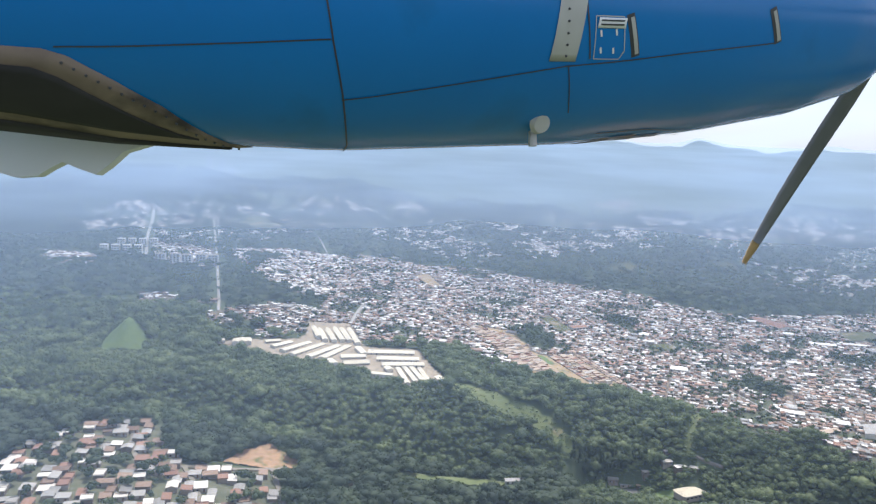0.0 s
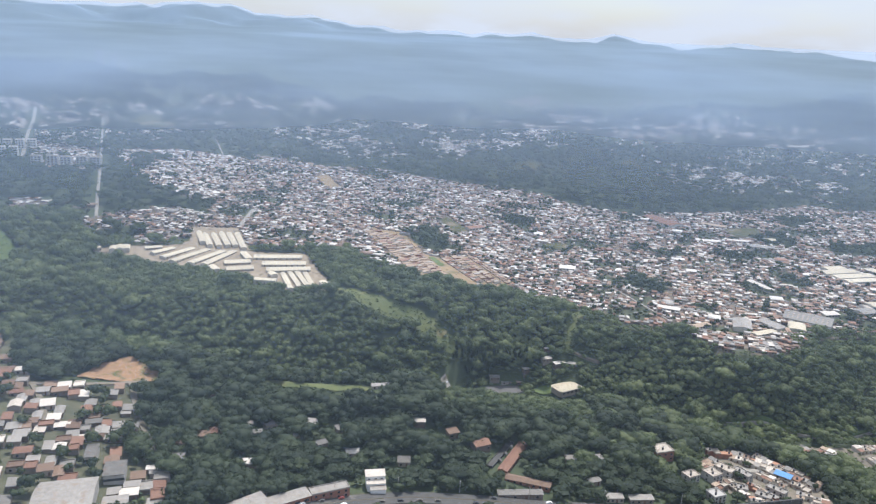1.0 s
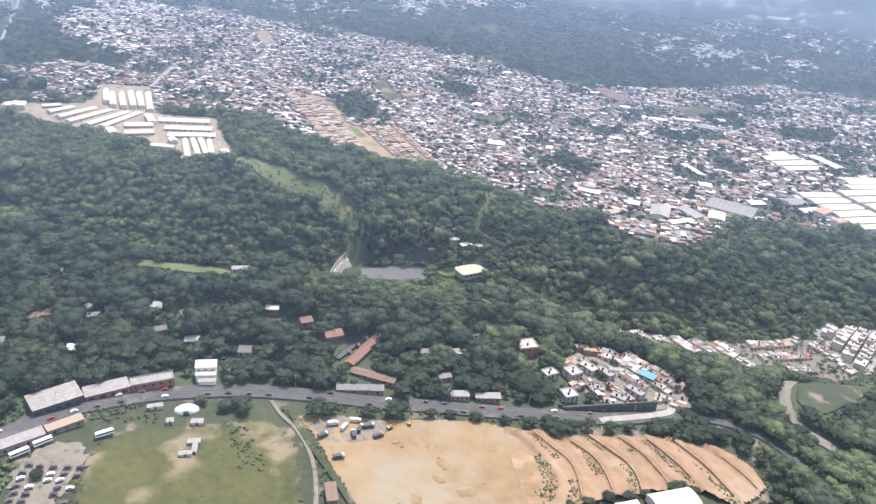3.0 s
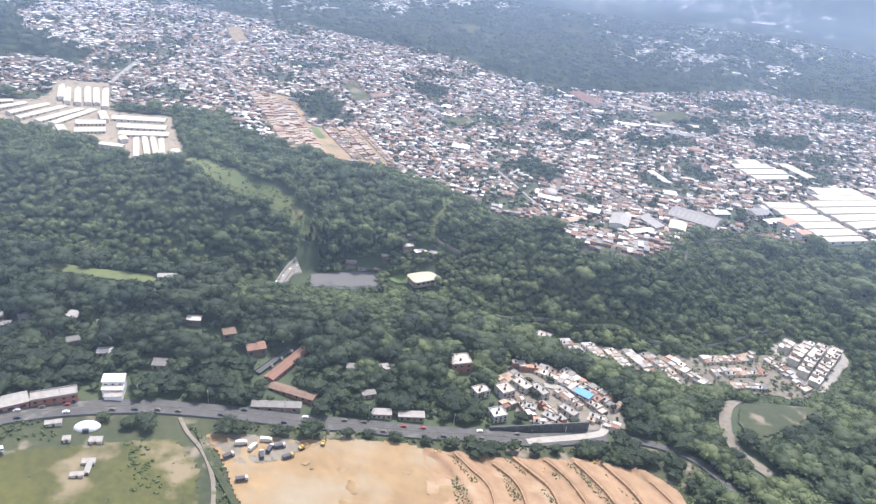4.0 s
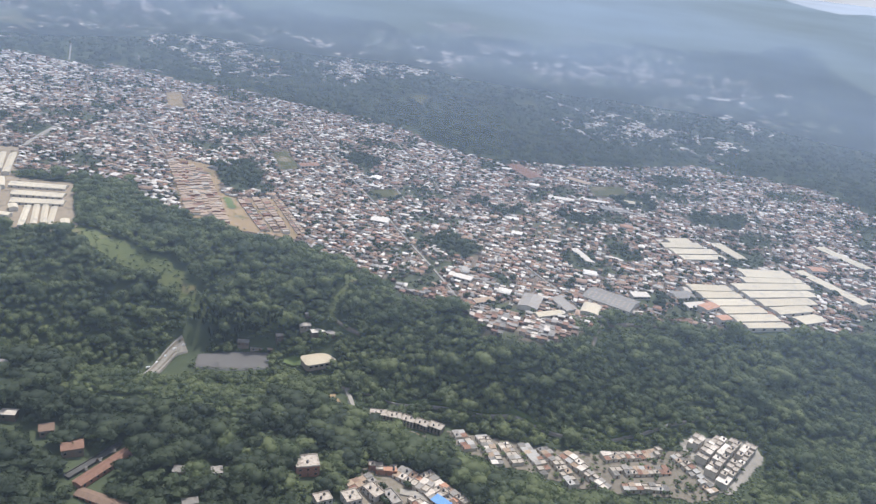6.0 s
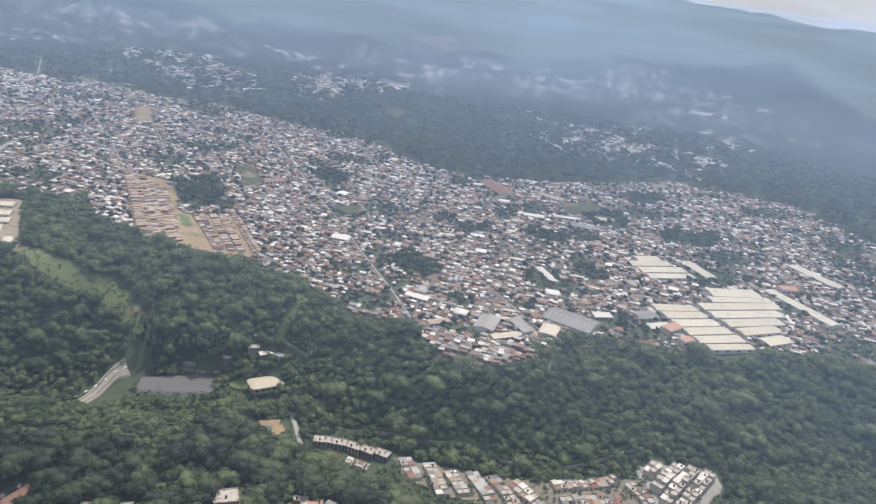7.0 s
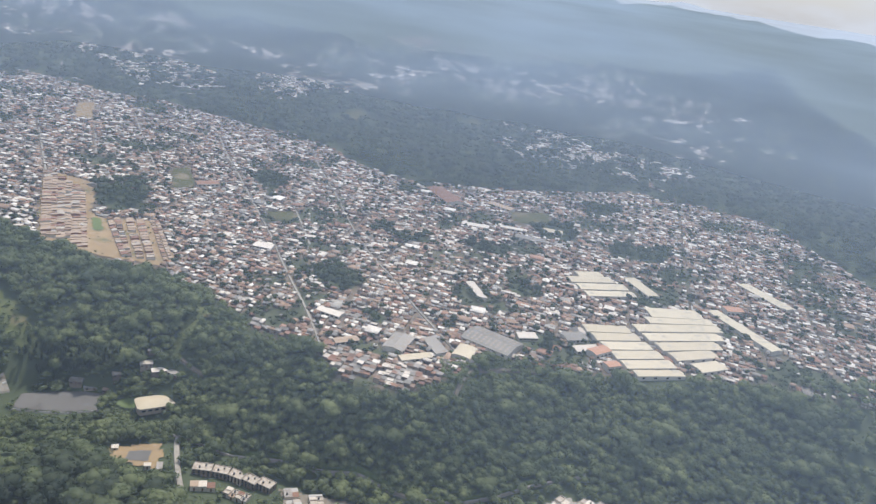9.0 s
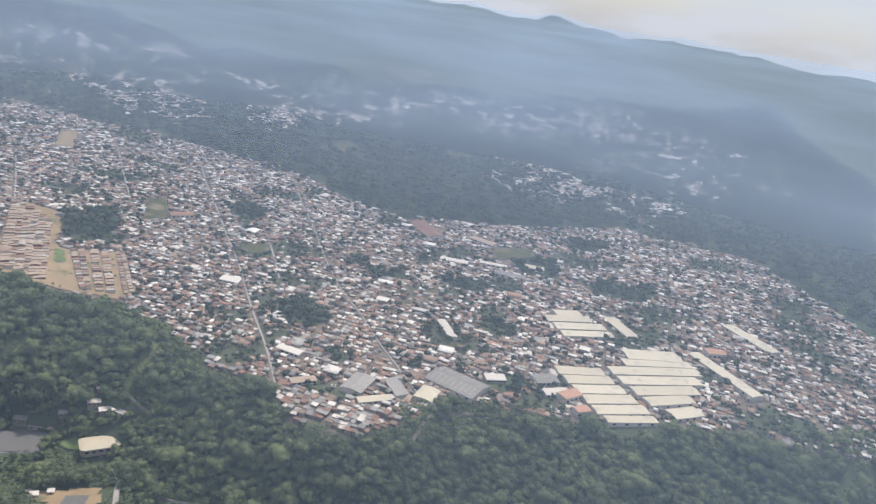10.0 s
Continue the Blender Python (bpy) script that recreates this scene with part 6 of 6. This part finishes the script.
def fill_houses(soup, x, y, turn, small, share):
    n = len(x)
    size = np.stack([rng.lognormal(0.05, 0.28, n) * small, rng.uniform(0.72, 1.12, n) * small * 0.9, rng.choice([1.5, 1.8, 2.2, 3.4], n, p=[0.3, 0.34, 0.22, 0.14])], -1)
    large = rng.uniform(0, 1, n) < 0.025
    size[large, :2] *= rng.uniform(1.6, 2.9, (large.sum(), 1))
    pos = np.stack([x, y, height(x, y)], -1)
    kind = rng.choice(3, n, p=[0.30, 0.54, 0.16])
    roof = rng.choice([1, 2, 3, 4], n, p=share)
    tint = rng.uniform(0, 1, n)
    seen = y < town_front(x) + 70
    for k, (w, r, o) in enumerate(SHAPES):
        s = kind == k
        soup.add_many(*w, pos[s], size[s], turn[s], 0, tint[s])
        soup.add_many(*r, pos[s], size[s], turn[s], roof[s], np.clip(tint[s] + rng.uniform(-0.3, 0.3, s.sum()), 0, 1))
        soup.add_many(*o, pos[s & seen], size[s & seen], turn[s & seen], 5, 0.5)


GRID = radians(-20.0)
town = Soup()
bands = np.cumsum(np.tile([3.7, 4.1, 3.7, 5.6], 160))
u, w = np.meshgrid(np.arange(-1100, 1500, 3.9), bands + 150)
u = u + rng.uniform(-0.7, 0.7, u.shape)
w = w + rng.uniform(-0.6, 0.6, w.shape)
bend = 0.10 * waves(u, w, 500, 31)
hx, hy = (u * math.cos(GRID) - w * math.sin(GRID)).ravel(), (u * math.sin(GRID) + w * math.cos(GRID)).ravel()
share = town_share(hx, hy) * (hy > 500)
lanes = (np.abs(((hx * math.cos(GRID) + hy * math.sin(GRID)) % 54) - 27) < 1.9) & (hy < 1100)
keep = (rng.uniform(0, 1, hx.shape) < share * 0.88) & clear_of(hx, hy) & ~lanes
keep &= ~built_on(hx, hy, 1.6)
hx, hy = hx[keep], hy[keep]
turn = GRID + bend.ravel()[keep] + rng.choice([0, math.pi / 2], len(hx), p=[0.8, 0.2]) + rng.uniform(-0.1, 0.1, len(hx))
front_row = (hy < town_front(hx) + 34) & (hx > 228) & (hx < 480)
order = np.flatnonzero(front_row)[:130]
for k in order:
    q = random.Random(int(k))
    mt = q.choice(ROOFS)
    building("town_house", "small house at the town's edge with " + WORDS[mt], hx[k], hy[k], q.uniform(3.3, 5.2), q.uniform(2.9, 4.0), q.choice((1.9, 2.2, 2.6, 3.8)), math.degrees(turn[k]), roof=q.choice(("gable", "mono", "mono", "flat")), roof_mat=mt, wall_mat="wall", bays=2, group="houses at the rim", pitch=q.uniform(0.1, 0.3), over=0.25)
rest = np.ones(len(hx), bool)
rest[order] = False
hx, hy, turn = hx[rest], hy[rest], turn[rest]
upper = (hy > town_back(hx)) | inside(WHITE_QUARTER, hx, hy) | (hx < -128)
west = upper & (hx < -128) & (hy < 1250)
fill_houses(town, hx[west], hy[west], turn[west], 3.8, [0.46, 0.28, 0.18, 0.08])
fill_houses(town, hx[~upper], hy[~upper], turn[~upper], 3.7, [0.24, 0.27, 0.33, 0.16])
upper &= ~west
fill_houses(town, hx[upper], hy[upper], turn[upper], 4.0, [0.72, 0.16, 0.08, 0.04])
tagged(town.build("town_houses", TOWN_MATS), "dense town of small houses with white, grey and rusty roofs", "houses", kind="stuff")

# ---- trees of the near village ----
yard = Soup()
x, y = scatter(206, 292, 336, 392, 5.5)
s = ~built_on(x, y, 0.7) & (rng.uniform(0, 1, len(x)) < 0.4) & ~inside([(256, 334), (280, 338), (281, 358), (266, 375), (250, 377), (270, 352)], x, y)
plant(yard, MID, x[s], y[s], 2.3, 4.2, 0, 0.0, 0.9)
x, y = scatter(-84, -8, 262, 412, 8.2)
s = clear_of(x, y) & ~built_on(x, y, 1.2, 4.0) & (x > -64 - (y - 262) * 0.12) & ~((x > -22) & (y < 306)) & (rng.uniform(0, 1, len(x)) < 0.92)
plant(yard, BROAD, x[s], y[s], 6.2, 9.0, 0, 0.0, 0.7)
x, y = scatter(118, 182, 588, 600, 3.4)
s = y > 590 + (x - 118) * 0.03
plant(yard, MID, x[s], y[s], 1.7, 13.0, 0, 0.0, 0.5)
x, y = scatter(-232, -40, 285, 476, 7.5)
s = inside(VILLAGE, x, y) & clear_of(x, y) & ~built_on(x, y, 1.0) & (rng.uniform(0, 1, len(x)) < np.where((x > -78) & (y > 320), 0.9, 0.8))
plant(yard, MID, x[s], y[s], 4.2, 6.4, 0)
tagged(yard.build("village_trees", ["leaf_dark"]), "dark green trees between the village houses", "trees", kind="stuff")

# ---- woods ----
wood = Soup()
x, y = scatter(-400, 680, 240, 830, 4.7)
built = town_share(x, y)
front = town_front(x)
grow = (clear_of(x, y, 1) | clear_of(x, y) & (x < 112) & (y > 585)) & ((y > 366) & ((y > 398) | (x > -56) & (x < 400)) | (x > 312) & (y < 366) | (x < -190)) & (built < 0.05) & (y < front - 2) & ~inside(RIDGE, x, y) & ~inside(GULLY, x, y)
PLOTS = footprints()
grow &= ~built_on(x, y, 2.0, 7.0)
court_view = (x > 96) & (x < 182) & (y > 515 - 0.2 * (x - 92)) & (y < 572)
shrub = court_view & (rng.uniform(0, 1, len(x)) < 0.75) & grow
grow &= ~shrub
plant(wood, LOW, x[shrub], y[shrub], 3.6, 3.4, 0)
x, y = x[grow], y[grow]
near = y < np.where(x < 250, 470, 440)
low = inside([(236, 474), (262, 480), (296, 466), (318, 450), (372, 428), (470, 420), (516, 478), (470, 446), (300, 478), (296, 508), (240, 514)], x, y) | inside([(200, 336), (215, 322), (300, 330), (296, 360), (235, 345)], x, y)
plant(wood, LOW, x[low], y[low], 3.4, 2.6, 0)
x, y, near = x[~low], y[~low], near[~low]
brow = (x > 84) & (x < 186) & (y > 412) & (y < 515)
plant(wood, MID, x[brow], y[brow], 3.2, 3.6, 0)
x, y, near = x[~brow], y[~brow], near[~brow]
plant(wood, MID, x[~near], y[~near], 3.9, 6.0, 0)
sx, sy = scatter(150, 620, 490, 640, 3.9)
fall = np.abs(height(sx, sy + 3) - height(sx, sy - 3)) / 6
s = (fall > 0.55) & (sy < town_front(sx) - 3) & clear_of(sx, sy) & ~built_on(sx, sy, 1.5) & (town_share(sx, sy) < 0.05) & ~inside(GULLY, sx, sy)
plant(wood, MID, sx[s], sy[s], 3.0, 5.0, 0)
tall = ~near & (rng.uniform(0, 1, len(x)) < 0.05 + 0.08 * (waves(x, y, 80, 24) > 0.2))
plant(wood, BROAD, x[tall], y[tall], 6.6, 10.5, 0, 0.1, 0.9)
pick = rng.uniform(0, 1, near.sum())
# darker leaf towards the left of the near wood, painting in cloud shade
shaded = (rng.uniform(0, 1, near.sum()) < np.interp(x[near], [140, 300], [1, 0.15])).astype(int)
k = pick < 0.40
plant(wood, BROAD, x[near][k], y[near][k], 6.8, 8.4, shaded[k], 0.0, 0.8)
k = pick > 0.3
plant(wood, LOW, x[near][k], y[near][k], 4.4, 4.6, shaded[k], 0.0, 0.6)
x, y = scatter(296, 516, 430, 506, 5.0)
s = (inside([(296, 503), (392, 474), (458, 490), (512, 500), (470, 440), (392, 438), (302, 472)], x, y)) & ~built_on(x, y, 0.6) & (rng.uniform(0, 1, len(x)) < 0.7)
plant(wood, LOW, x[s], y[s], 2.4, 3.0, 0)
x, y = scatter(-56, 400, 318, 366, 4.4)
s = clear_of(x, y) & ~built_on(x, y, 1.6, 4.0) & ~((y < 335) & (x < 95)) & ~inside([(90, 336), (340, 342), (340, 316), (90, 316)], x, y)
# near-shelf undergrowth takes the darkened leaf as well
plant(wood, LOW, x[s], y[s], 3.6, 3.6, 1, 0.0, 0.6)
x, y = scatter(680, 880, 400, 600, 8.5)
plant(wood, FAR, x, y, 6.0, 8.0, 0)
x, y = scatter(-720, -400, 380, 840, 8.5)
plant(wood, FAR, x, y, 6.0, 8.0, 0)
x, y = scatter(96, 246, 545, 612, 3.6)
s = clear_of(x, y) & ~built_on(x, y, 0.8) & (rng.uniform(0, 1, len(x)) < 0.75)
plant(wood, LOW, x[s], y[s], 2.5, 2.2, 0)
x, y = scatter(396, 540, 560, 612, 3.8)
s = clear_of(x, y) & ~built_on(x, y, 0.8) & (y < 600 - np.clip(x - 500, 0, 40)) & (rng.uniform(0, 1, len(x)) < 0.8)
plant(wood, LOW, x[s], y[s], 3.0, 3.4, 0)
x, y = scatter(60, 520, 366, 625, 3.3)
s = ~built_on(x, y, 0.9) & (town_share(x, y) < 0.05) & ~clear_of(x, y, 1)
for poly in BARE:
    p = np.array(poly)
    if p[:, 0].max() > 55 and p[:, 0].min() < 525 and p[:, 1].max() > 360 and p[:, 1].min() < 630:
        s &= ~inside(poly, x, y)
plant(wood, LOW, x[s], y[s], 1.7, 1.5, 0, 0.1, 1.0)
x, y = scatter(225, 480, 520, 680, 3.0)
s = (y > town_front(x) - 9) & (y < town_front(x) + 7) & ~built_on(x, y, 0.6) & (rng.uniform(0, 1, len(x)) < 0.7)
plant(wood, LOW, x[s], y[s], 1.8, 2.2, 0, 0.0, 0.8)
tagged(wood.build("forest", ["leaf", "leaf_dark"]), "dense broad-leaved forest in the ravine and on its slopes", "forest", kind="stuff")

green = Soup()
x, y = scatter(-420, 900, 560, 1260, 7.6)
open_plot = (y > np.maximum(town_front(x), 500)) & (y < town_back(x)) & clear_of(x, y) & ~built_on(x, y, 1.2)
clump = waves(x, y, 120, 13) + 0.5 * waves(x, y, 45, 14)
grove = np.zeros(len(x), bool)
for cx, cy, rx, ry in GROVES:
    grove |= np.hypot((x - cx) / rx, (y - cy) / ry) + 0.25 * waves(x, y, 26, 41) < 1
s = open_plot & (rng.uniform(0, 1, len(x)) < np.where(grove, 1.0, np.where(clump > 0.36, 0.9, 0.26)))
plant(green, FAR, x[s & ~grove], y[s & ~grove], 3.3, 4.6, 0)
plant(green, MID, x[grove & s], y[grove & s], 5.0, 7.0, 0)
x, y = scatter(34, 190, 693, 866, 6.5)
s = inside(SITE, x, y) & ~built_on(x, y, 0.4) & (rng.uniform(0, 1, len(x)) < 0.22)
plant(green, LOW, x[s], y[s], 1.3, 1.8, 0)
tagged(green.build("town_trees", ["leaf_dark"]), "dark green trees between the houses of the town", "trees", kind="stuff")

far_wood = Soup()
x, y = scatter(-900, 1300, 700, 1900, 14.0)
s = (rng.uniform(0, 1, len(x)) > 0.6 * (town_share(x, y) > 0.02)) & clear_of(x, y) & ((y > town_back(x)) | (x < -60) & (y > np.minimum(town_front(x), 828)) & (town_share(x, y) < 0.02)) & (rng.uniform(0, 1, len(x)) < 0.95)
plant(far_wood, FAR, x[s], y[s], 10.0, 10.0, 0)
tagged(far_wood.build("far_woods", ["leaf_dark"]), "dark woods on the hills behind the town", "forest", kind="stuff")


# ---- the engine beside the first viewpoint ----
M["blue_paint"] = material("blue_paint", (0.004, 0.150, 0.44), (0.008, 0.195, 0.53), scale=1.5, rough=0.2, spots=(0.006, 0.155, 0.41), spot_scale=3.0, spot_at=0.62)
M["bare_metal"] = material("bare_metal", (0.42, 0.40, 0.37), (0.60, 0.58, 0.54), scale=6, rough=0.5, metal=0.3)
M["burnt_metal"] = material("burnt_metal", (0.10, 0.072, 0.052), (0.33, 0.25, 0.185), scale=7, rough=0.65, metal=0.2, detail=9, spots=(0.045, 0.037, 0.032), spot_scale=3.2, spot_at=0.5)
M["soot"] = material("soot", (0.012, 0.011, 0.011), (0.04, 0.036, 0.034), scale=6, rough=0.8)
M["blade_grey"] = material("blade_grey", (0.13, 0.13, 0.135), (0.22, 0.22, 0.225), scale=5, rough=0.5)
M["blade_tip"] = material("blade_tip", (0.35, 0.22, 0.09), (0.48, 0.32, 0.15), scale=5, rough=0.6)

AXIS_AT, AXIS_WAY = Vector((-0.40, 3.0, 1.0)), Vector((0.93, 0.35, 0.08))
OUTWARD = Vector((0.35, -0.93, 0)).normalized()


def hull_radius(s):
    return float(np.interp(s, [-2.2, -1.2, -0.8, 0, 1, 1.7, 2.26, 2.6, 2.8, 2.92, 2.97], [0.30, 0.47, 0.53, 0.60, 0.606, 0.57, 0.50, 0.42, 0.32, 0.18, 0.03]))


def on_hull(s, phi, off=0.0):
    """A point on the nacelle's skin: s along it, phi in degrees from its keel towards the cabin."""
    r = hull_radius(s) + off
    return AXIS_AT + AXIS_WAY * s + OUTWARD * (0.95 * r * math.sin(radians(phi))) - Vector((0, 0, r * math.cos(radians(phi))))


engine = new("aircraft_engine")
engine.matrix_basis = pose(0, 0, EYE, TILT, LEAN, TURN)
tagged(engine, "blue turboprop engine nacelle with sooty exhaust and propeller", "aircraft engine")


def skin(name, s_steps, low, high, off, mat, steps=10, label="", closed=False):
    """A piece of plating between the angles low(s) and high(s), with turned-in edges."""
    bm = bmesh.new()
    grid = []
    for s in s_steps:
        a, b = low(s), high(s)
        row = [bm.verts.new(on_hull(s, a + (b - a) * k / steps, off)) for k in range(steps if closed else steps + 1)]
        if not closed:
            row = [bm.verts.new(on_hull(s, a, off - 0.02))] + row + [bm.verts.new(on_hull(s, b, off - 0.02))]
        grid.append(row)
    n = len(grid[0])
    for p, q in zip(grid, grid[1:]):
        for k in range(n if closed else n - 1):
            f = bm.faces.new((p[k], p[(k + 1) % n], q[(k + 1) % n], q[k]))
            f.smooth = True
    if closed:
        bm.faces.new(grid[0])
        bm.faces.new(grid[-1][::-1])
    return part(name, bm, mat, engine, label)


def seam(points, width=0.005, mat="dark_paint", name="seam", off=0.0025):
    """A fine dark joint along the skin through points (s, phi)."""
    bm = bmesh.new()
    prev = None
    for (s0, p0), (s1, p1) in zip(points, points[1:]):
        for k in range(9):
            u = k / 8
            s, p = s0 + (s1 - s0) * u, p0 + (p1 - p0) * u
            a = on_hull(s, p, off)
            t = (on_hull(s + (s1 - s0) * 0.01, p + (p1 - p0) * 0.01, off) - a).normalized()
            out = (a - (AXIS_AT + AXIS_WAY * s)).normalized()
            w = t.cross(out).normalized() * width / 2
            row = [bm.verts.new(a - w), bm.verts.new(a + w)]
            if prev:
                bm.faces.new((prev[0], prev[1], row[1], row[0]))
            prev = row
    return part(name, bm, mat, engine)


skin("cowling", np.concatenate([np.linspace(-2.2, 2.2, 34), np.linspace(2.26, 2.97, 22)]), lambda s: 0.0, lambda s: 360.0, 0.0, "blue_paint", 56, "glossy blue painted cowling", True)
seam([(-0.19, 84), (-0.15, 71), (-0.12, 59), (-0.06, 40), (0.02, 10), (0.06, -20)], 0.006)
seam([(-0.96, 53), (-0.13, 60)])
seam([(-0.06, 38), (0.76, 52), (1.30, 57), (1.76, 61)])
seam([(0.78, 52), (0.87, 31)], 0.004)
seam([(0.79, 80), (0.80, 74), (0.86, 55)], 0.006)
skin("cover_strip", np.linspace(0.69, 0.80, 5), lambda s: 54.0, lambda s: 84.0, 0.004, "bare_metal", 10, "riveted bare metal strip")
skin("placard", np.linspace(0.86, 0.98, 5), lambda s: 66.0, lambda s: 69.5, 0.004, "white_paint", 3, "white placard with dark bars")
seam([(0.87, 68.6), (0.97, 68.6)], 0.006, name="placard_bar", off=0.006)
seam([(0.87, 67.2), (0.97, 67.2)], 0.006, name="placard_bar", off=0.006)
for s0, p0, s1, p1 in ((0.845, 70, 0.875, 55), (0.875, 55, 0.985, 55), (0.985, 55, 1.0, 58), (1.0, 58, 0.965, 70), (0.965, 70, 0.845, 70)):
    seam([(s0, p0), (s1, p1)], 0.004, "bare_metal", "marking")
for s0, p0 in ((0.885, 63), (0.95, 63.5), (0.90, 57), (0.955, 57)):
    seam([(s0, p0), (s0 - 0.008, p0 + 2.2)], 0.008, "white_paint", "marking")
seam([(0.99, 71), (1.06, 56)], 0.034, "dark_paint", "slot")
seam([(1.0, 70), (1.06, 57)], 0.016, "bare_metal", "slot_cover", 0.005)
seam([(1.69, 75), (1.77, 61)], 0.034, "dark_paint", "slot")
seam([(1.70, 74), (1.77, 62)], 0.016, "bare_metal", "slot_cover", 0.005)
up = lambda s: float(np.interp(s, [-1.9, -0.96, -0.8, -0.64, -0.45, -0.30], [52, 52, 42, 30, 8, -16]))
skin("exhaust_shroud", np.linspace(-1.9, -0.30, 24), lambda s: -30.0, up, 0.010, "burnt_metal", 12, "heat-stained tan metal shroud")
skin("exhaust_opening", np.linspace(-1.9, -0.52, 20), lambda s: float(np.interp(s, [-1.9, -1.1, -0.52], [22, 21, 10])), lambda s: float(np.interp(s, [-1.9, -1.0, -0.8, -0.6, -0.52], [47, 45, 31, 15, 10])), 0.016, "soot", 8, "black sooty exhaust recess")
skin("exhaust_keel", np.linspace(-1.9, -0.40, 20), lambda s: -32.0, lambda s: float(np.interp(s, [-1.9, -1.1, -0.4], [15, 13, -3])), 0.018, "soot", 8)
rivet = bmesh.new()
bmesh.ops.create_icosphere(rivet, subdivisions=1, radius=0.0055)
rivet_me = bpy.data.meshes.new("rivet")
rivet.to_mesh(rivet_me)
rivet.free()
rivet_me.materials.append(M["dark_paint"])
for k in range(18):
    s = -0.94 + 0.034 * k
    shared("rivet", rivet_me, engine, Matrix.Translation(on_hull(s, up(s) - 3.0, 0.012)))
for k in range(7):
    shared("rivet", rivet_me, engine, Matrix.Translation(on_hull(0.715 + 0.0065 * k, 80 - 4 * k, 0.006)))
for k, (s, p, w) in enumerate(((1.05, -2, 0.05), (1.2, -6, 0.06), (1.36, -12, 0.04))):
    seam([(s, p - 8), (s + 0.16, p + 6), (s + 0.30, p + 8)], w, "dark_paint", "air_scoop", 0.004)
seam([(1.1, 14), (1.35, 14), (1.8, 2)], 0.008)
bm = bmesh.new()
bmesh.ops.create_cone(bm, cap_ends=True, segments=16, radius1=0.046, radius2=0.036, depth=0.02, matrix=Matrix.Translation(on_hull(0.77, 26, 0.012)) @ Matrix.Rotation(radians(115), 4, AXIS_WAY.normalized()))
bmesh.ops.create_cone(bm, cap_ends=True, segments=10, radius1=0.018, radius2=0.016, depth=0.06, matrix=Matrix.Translation(on_hull(0.77, 18, 0.03)))
part("drain_mast", bm, "bare_metal", engine, "dull metal drain fitting")

# scalloped pale fairing under the tail end
bm = bmesh.new()
outline = [(-1.95, 0.60), (-1.10, 0.58), (-1.12, 0.43), (-1.24, 0.395), (-1.30, 0.34), (-1.35, 0.305), (-1.42, 0.33), (-1.48, 0.355), (-1.53, 0.33), (-1.58, 0.30), (-1.67, 0.295), (-1.78, 0.33), (-1.95, 0.40)]
a = [bm.verts.new((x, 3.02, z)) for x, z in outline]
b = [bm.verts.new((x + 0.01, 3.06, z)) for x, z in outline]
bm.faces.new(a)
bm.faces.new(b[::-1])
for k in range(len(outline)):
    j = (k + 1) % len(outline)
    bm.faces.new((a[k], b[k], b[j], a[j]))
part("flap_fairing", bm, "white_paint", engine, "pale scalloped flap fairing")

# propeller at rest
HUB = AXIS_AT + AXIS_WAY * 3.12 + Vector((0, 0, 0.02))
bm = bmesh.new()
spin = [(0.0, 0.24), (0.12, 0.24), (0.3, 0.19), (0.45, 0.11), (0.52, 0.02)]
fwd = AXIS_WAY.normalized()
side_way = fwd.cross(Vector((0, 0, 1))).normalized()
top_way = side_way.cross(fwd)
rings = [[bm.verts.new(HUB + fwd * (d - 0.06) + (side_way * math.cos(k * math.pi / 10) + top_way * math.sin(k * math.pi / 10)) * r) for k in range(20)] for d, r in spin]
for p, q in zip(rings, rings[1:]):
    for k in range(20):
        bm.faces.new((p[k], p[(k + 1) % 20], q[(k + 1) % 20], q[k])).smooth = True
bm.faces.new(rings[0])
bm.faces.new(rings[-1][::-1])
part("spinner", bm, "blue_paint", engine)
for n in range(6):
    ang = radians(225 + 60 * n)
    way = -OUTWARD * -math.cos(ang) + Vector((0, 0, 1)) * math.sin(ang)
    across = way.cross(fwd).normalized()
    for name, r0, r1, mat in (("blade", 0.2, 1.62, "blade_grey"), ("blade_tip", 1.62, 1.80, "blade_tip")):
        bm = bmesh.new()
        rows = []
        for k in range(9):
            r = r0 + (r1 - r0) * k / 8
            chord = float(np.interp(r, [0.2, 0.6, 1.2, 1.65, 1.80], [0.07, 0.10, 0.085, 0.06, 0.035]))
            twist = radians(float(np.interp(r, [0.2, 1.8], [55, 15])))
            c = HUB + way * r + across * 0.10 * (r / 1.8) ** 2
            u = across * math.cos(twist) + fwd * math.sin(twist)
            v = fwd * math.cos(twist) - across * math.sin(twist)
            rows.append([bm.verts.new(c + u * chord * x + v * 0.016 * y) for x, y in ((-0.5, 0), (-0.2, 1), (0.25, 0.7), (0.5, 0), (0.25, -0.4), (-0.2, -0.6))])
        for p, q in zip(rows, rows[1:]):
            for k in range(6):
                bm.faces.new((p[k], p[(k + 1) % 6], q[(k + 1) % 6], q[k])).smooth = True
        bm.faces.new(rows[0])
        bm.faces.new(rows[-1][::-1])
        part(name, bm, mat, engine)
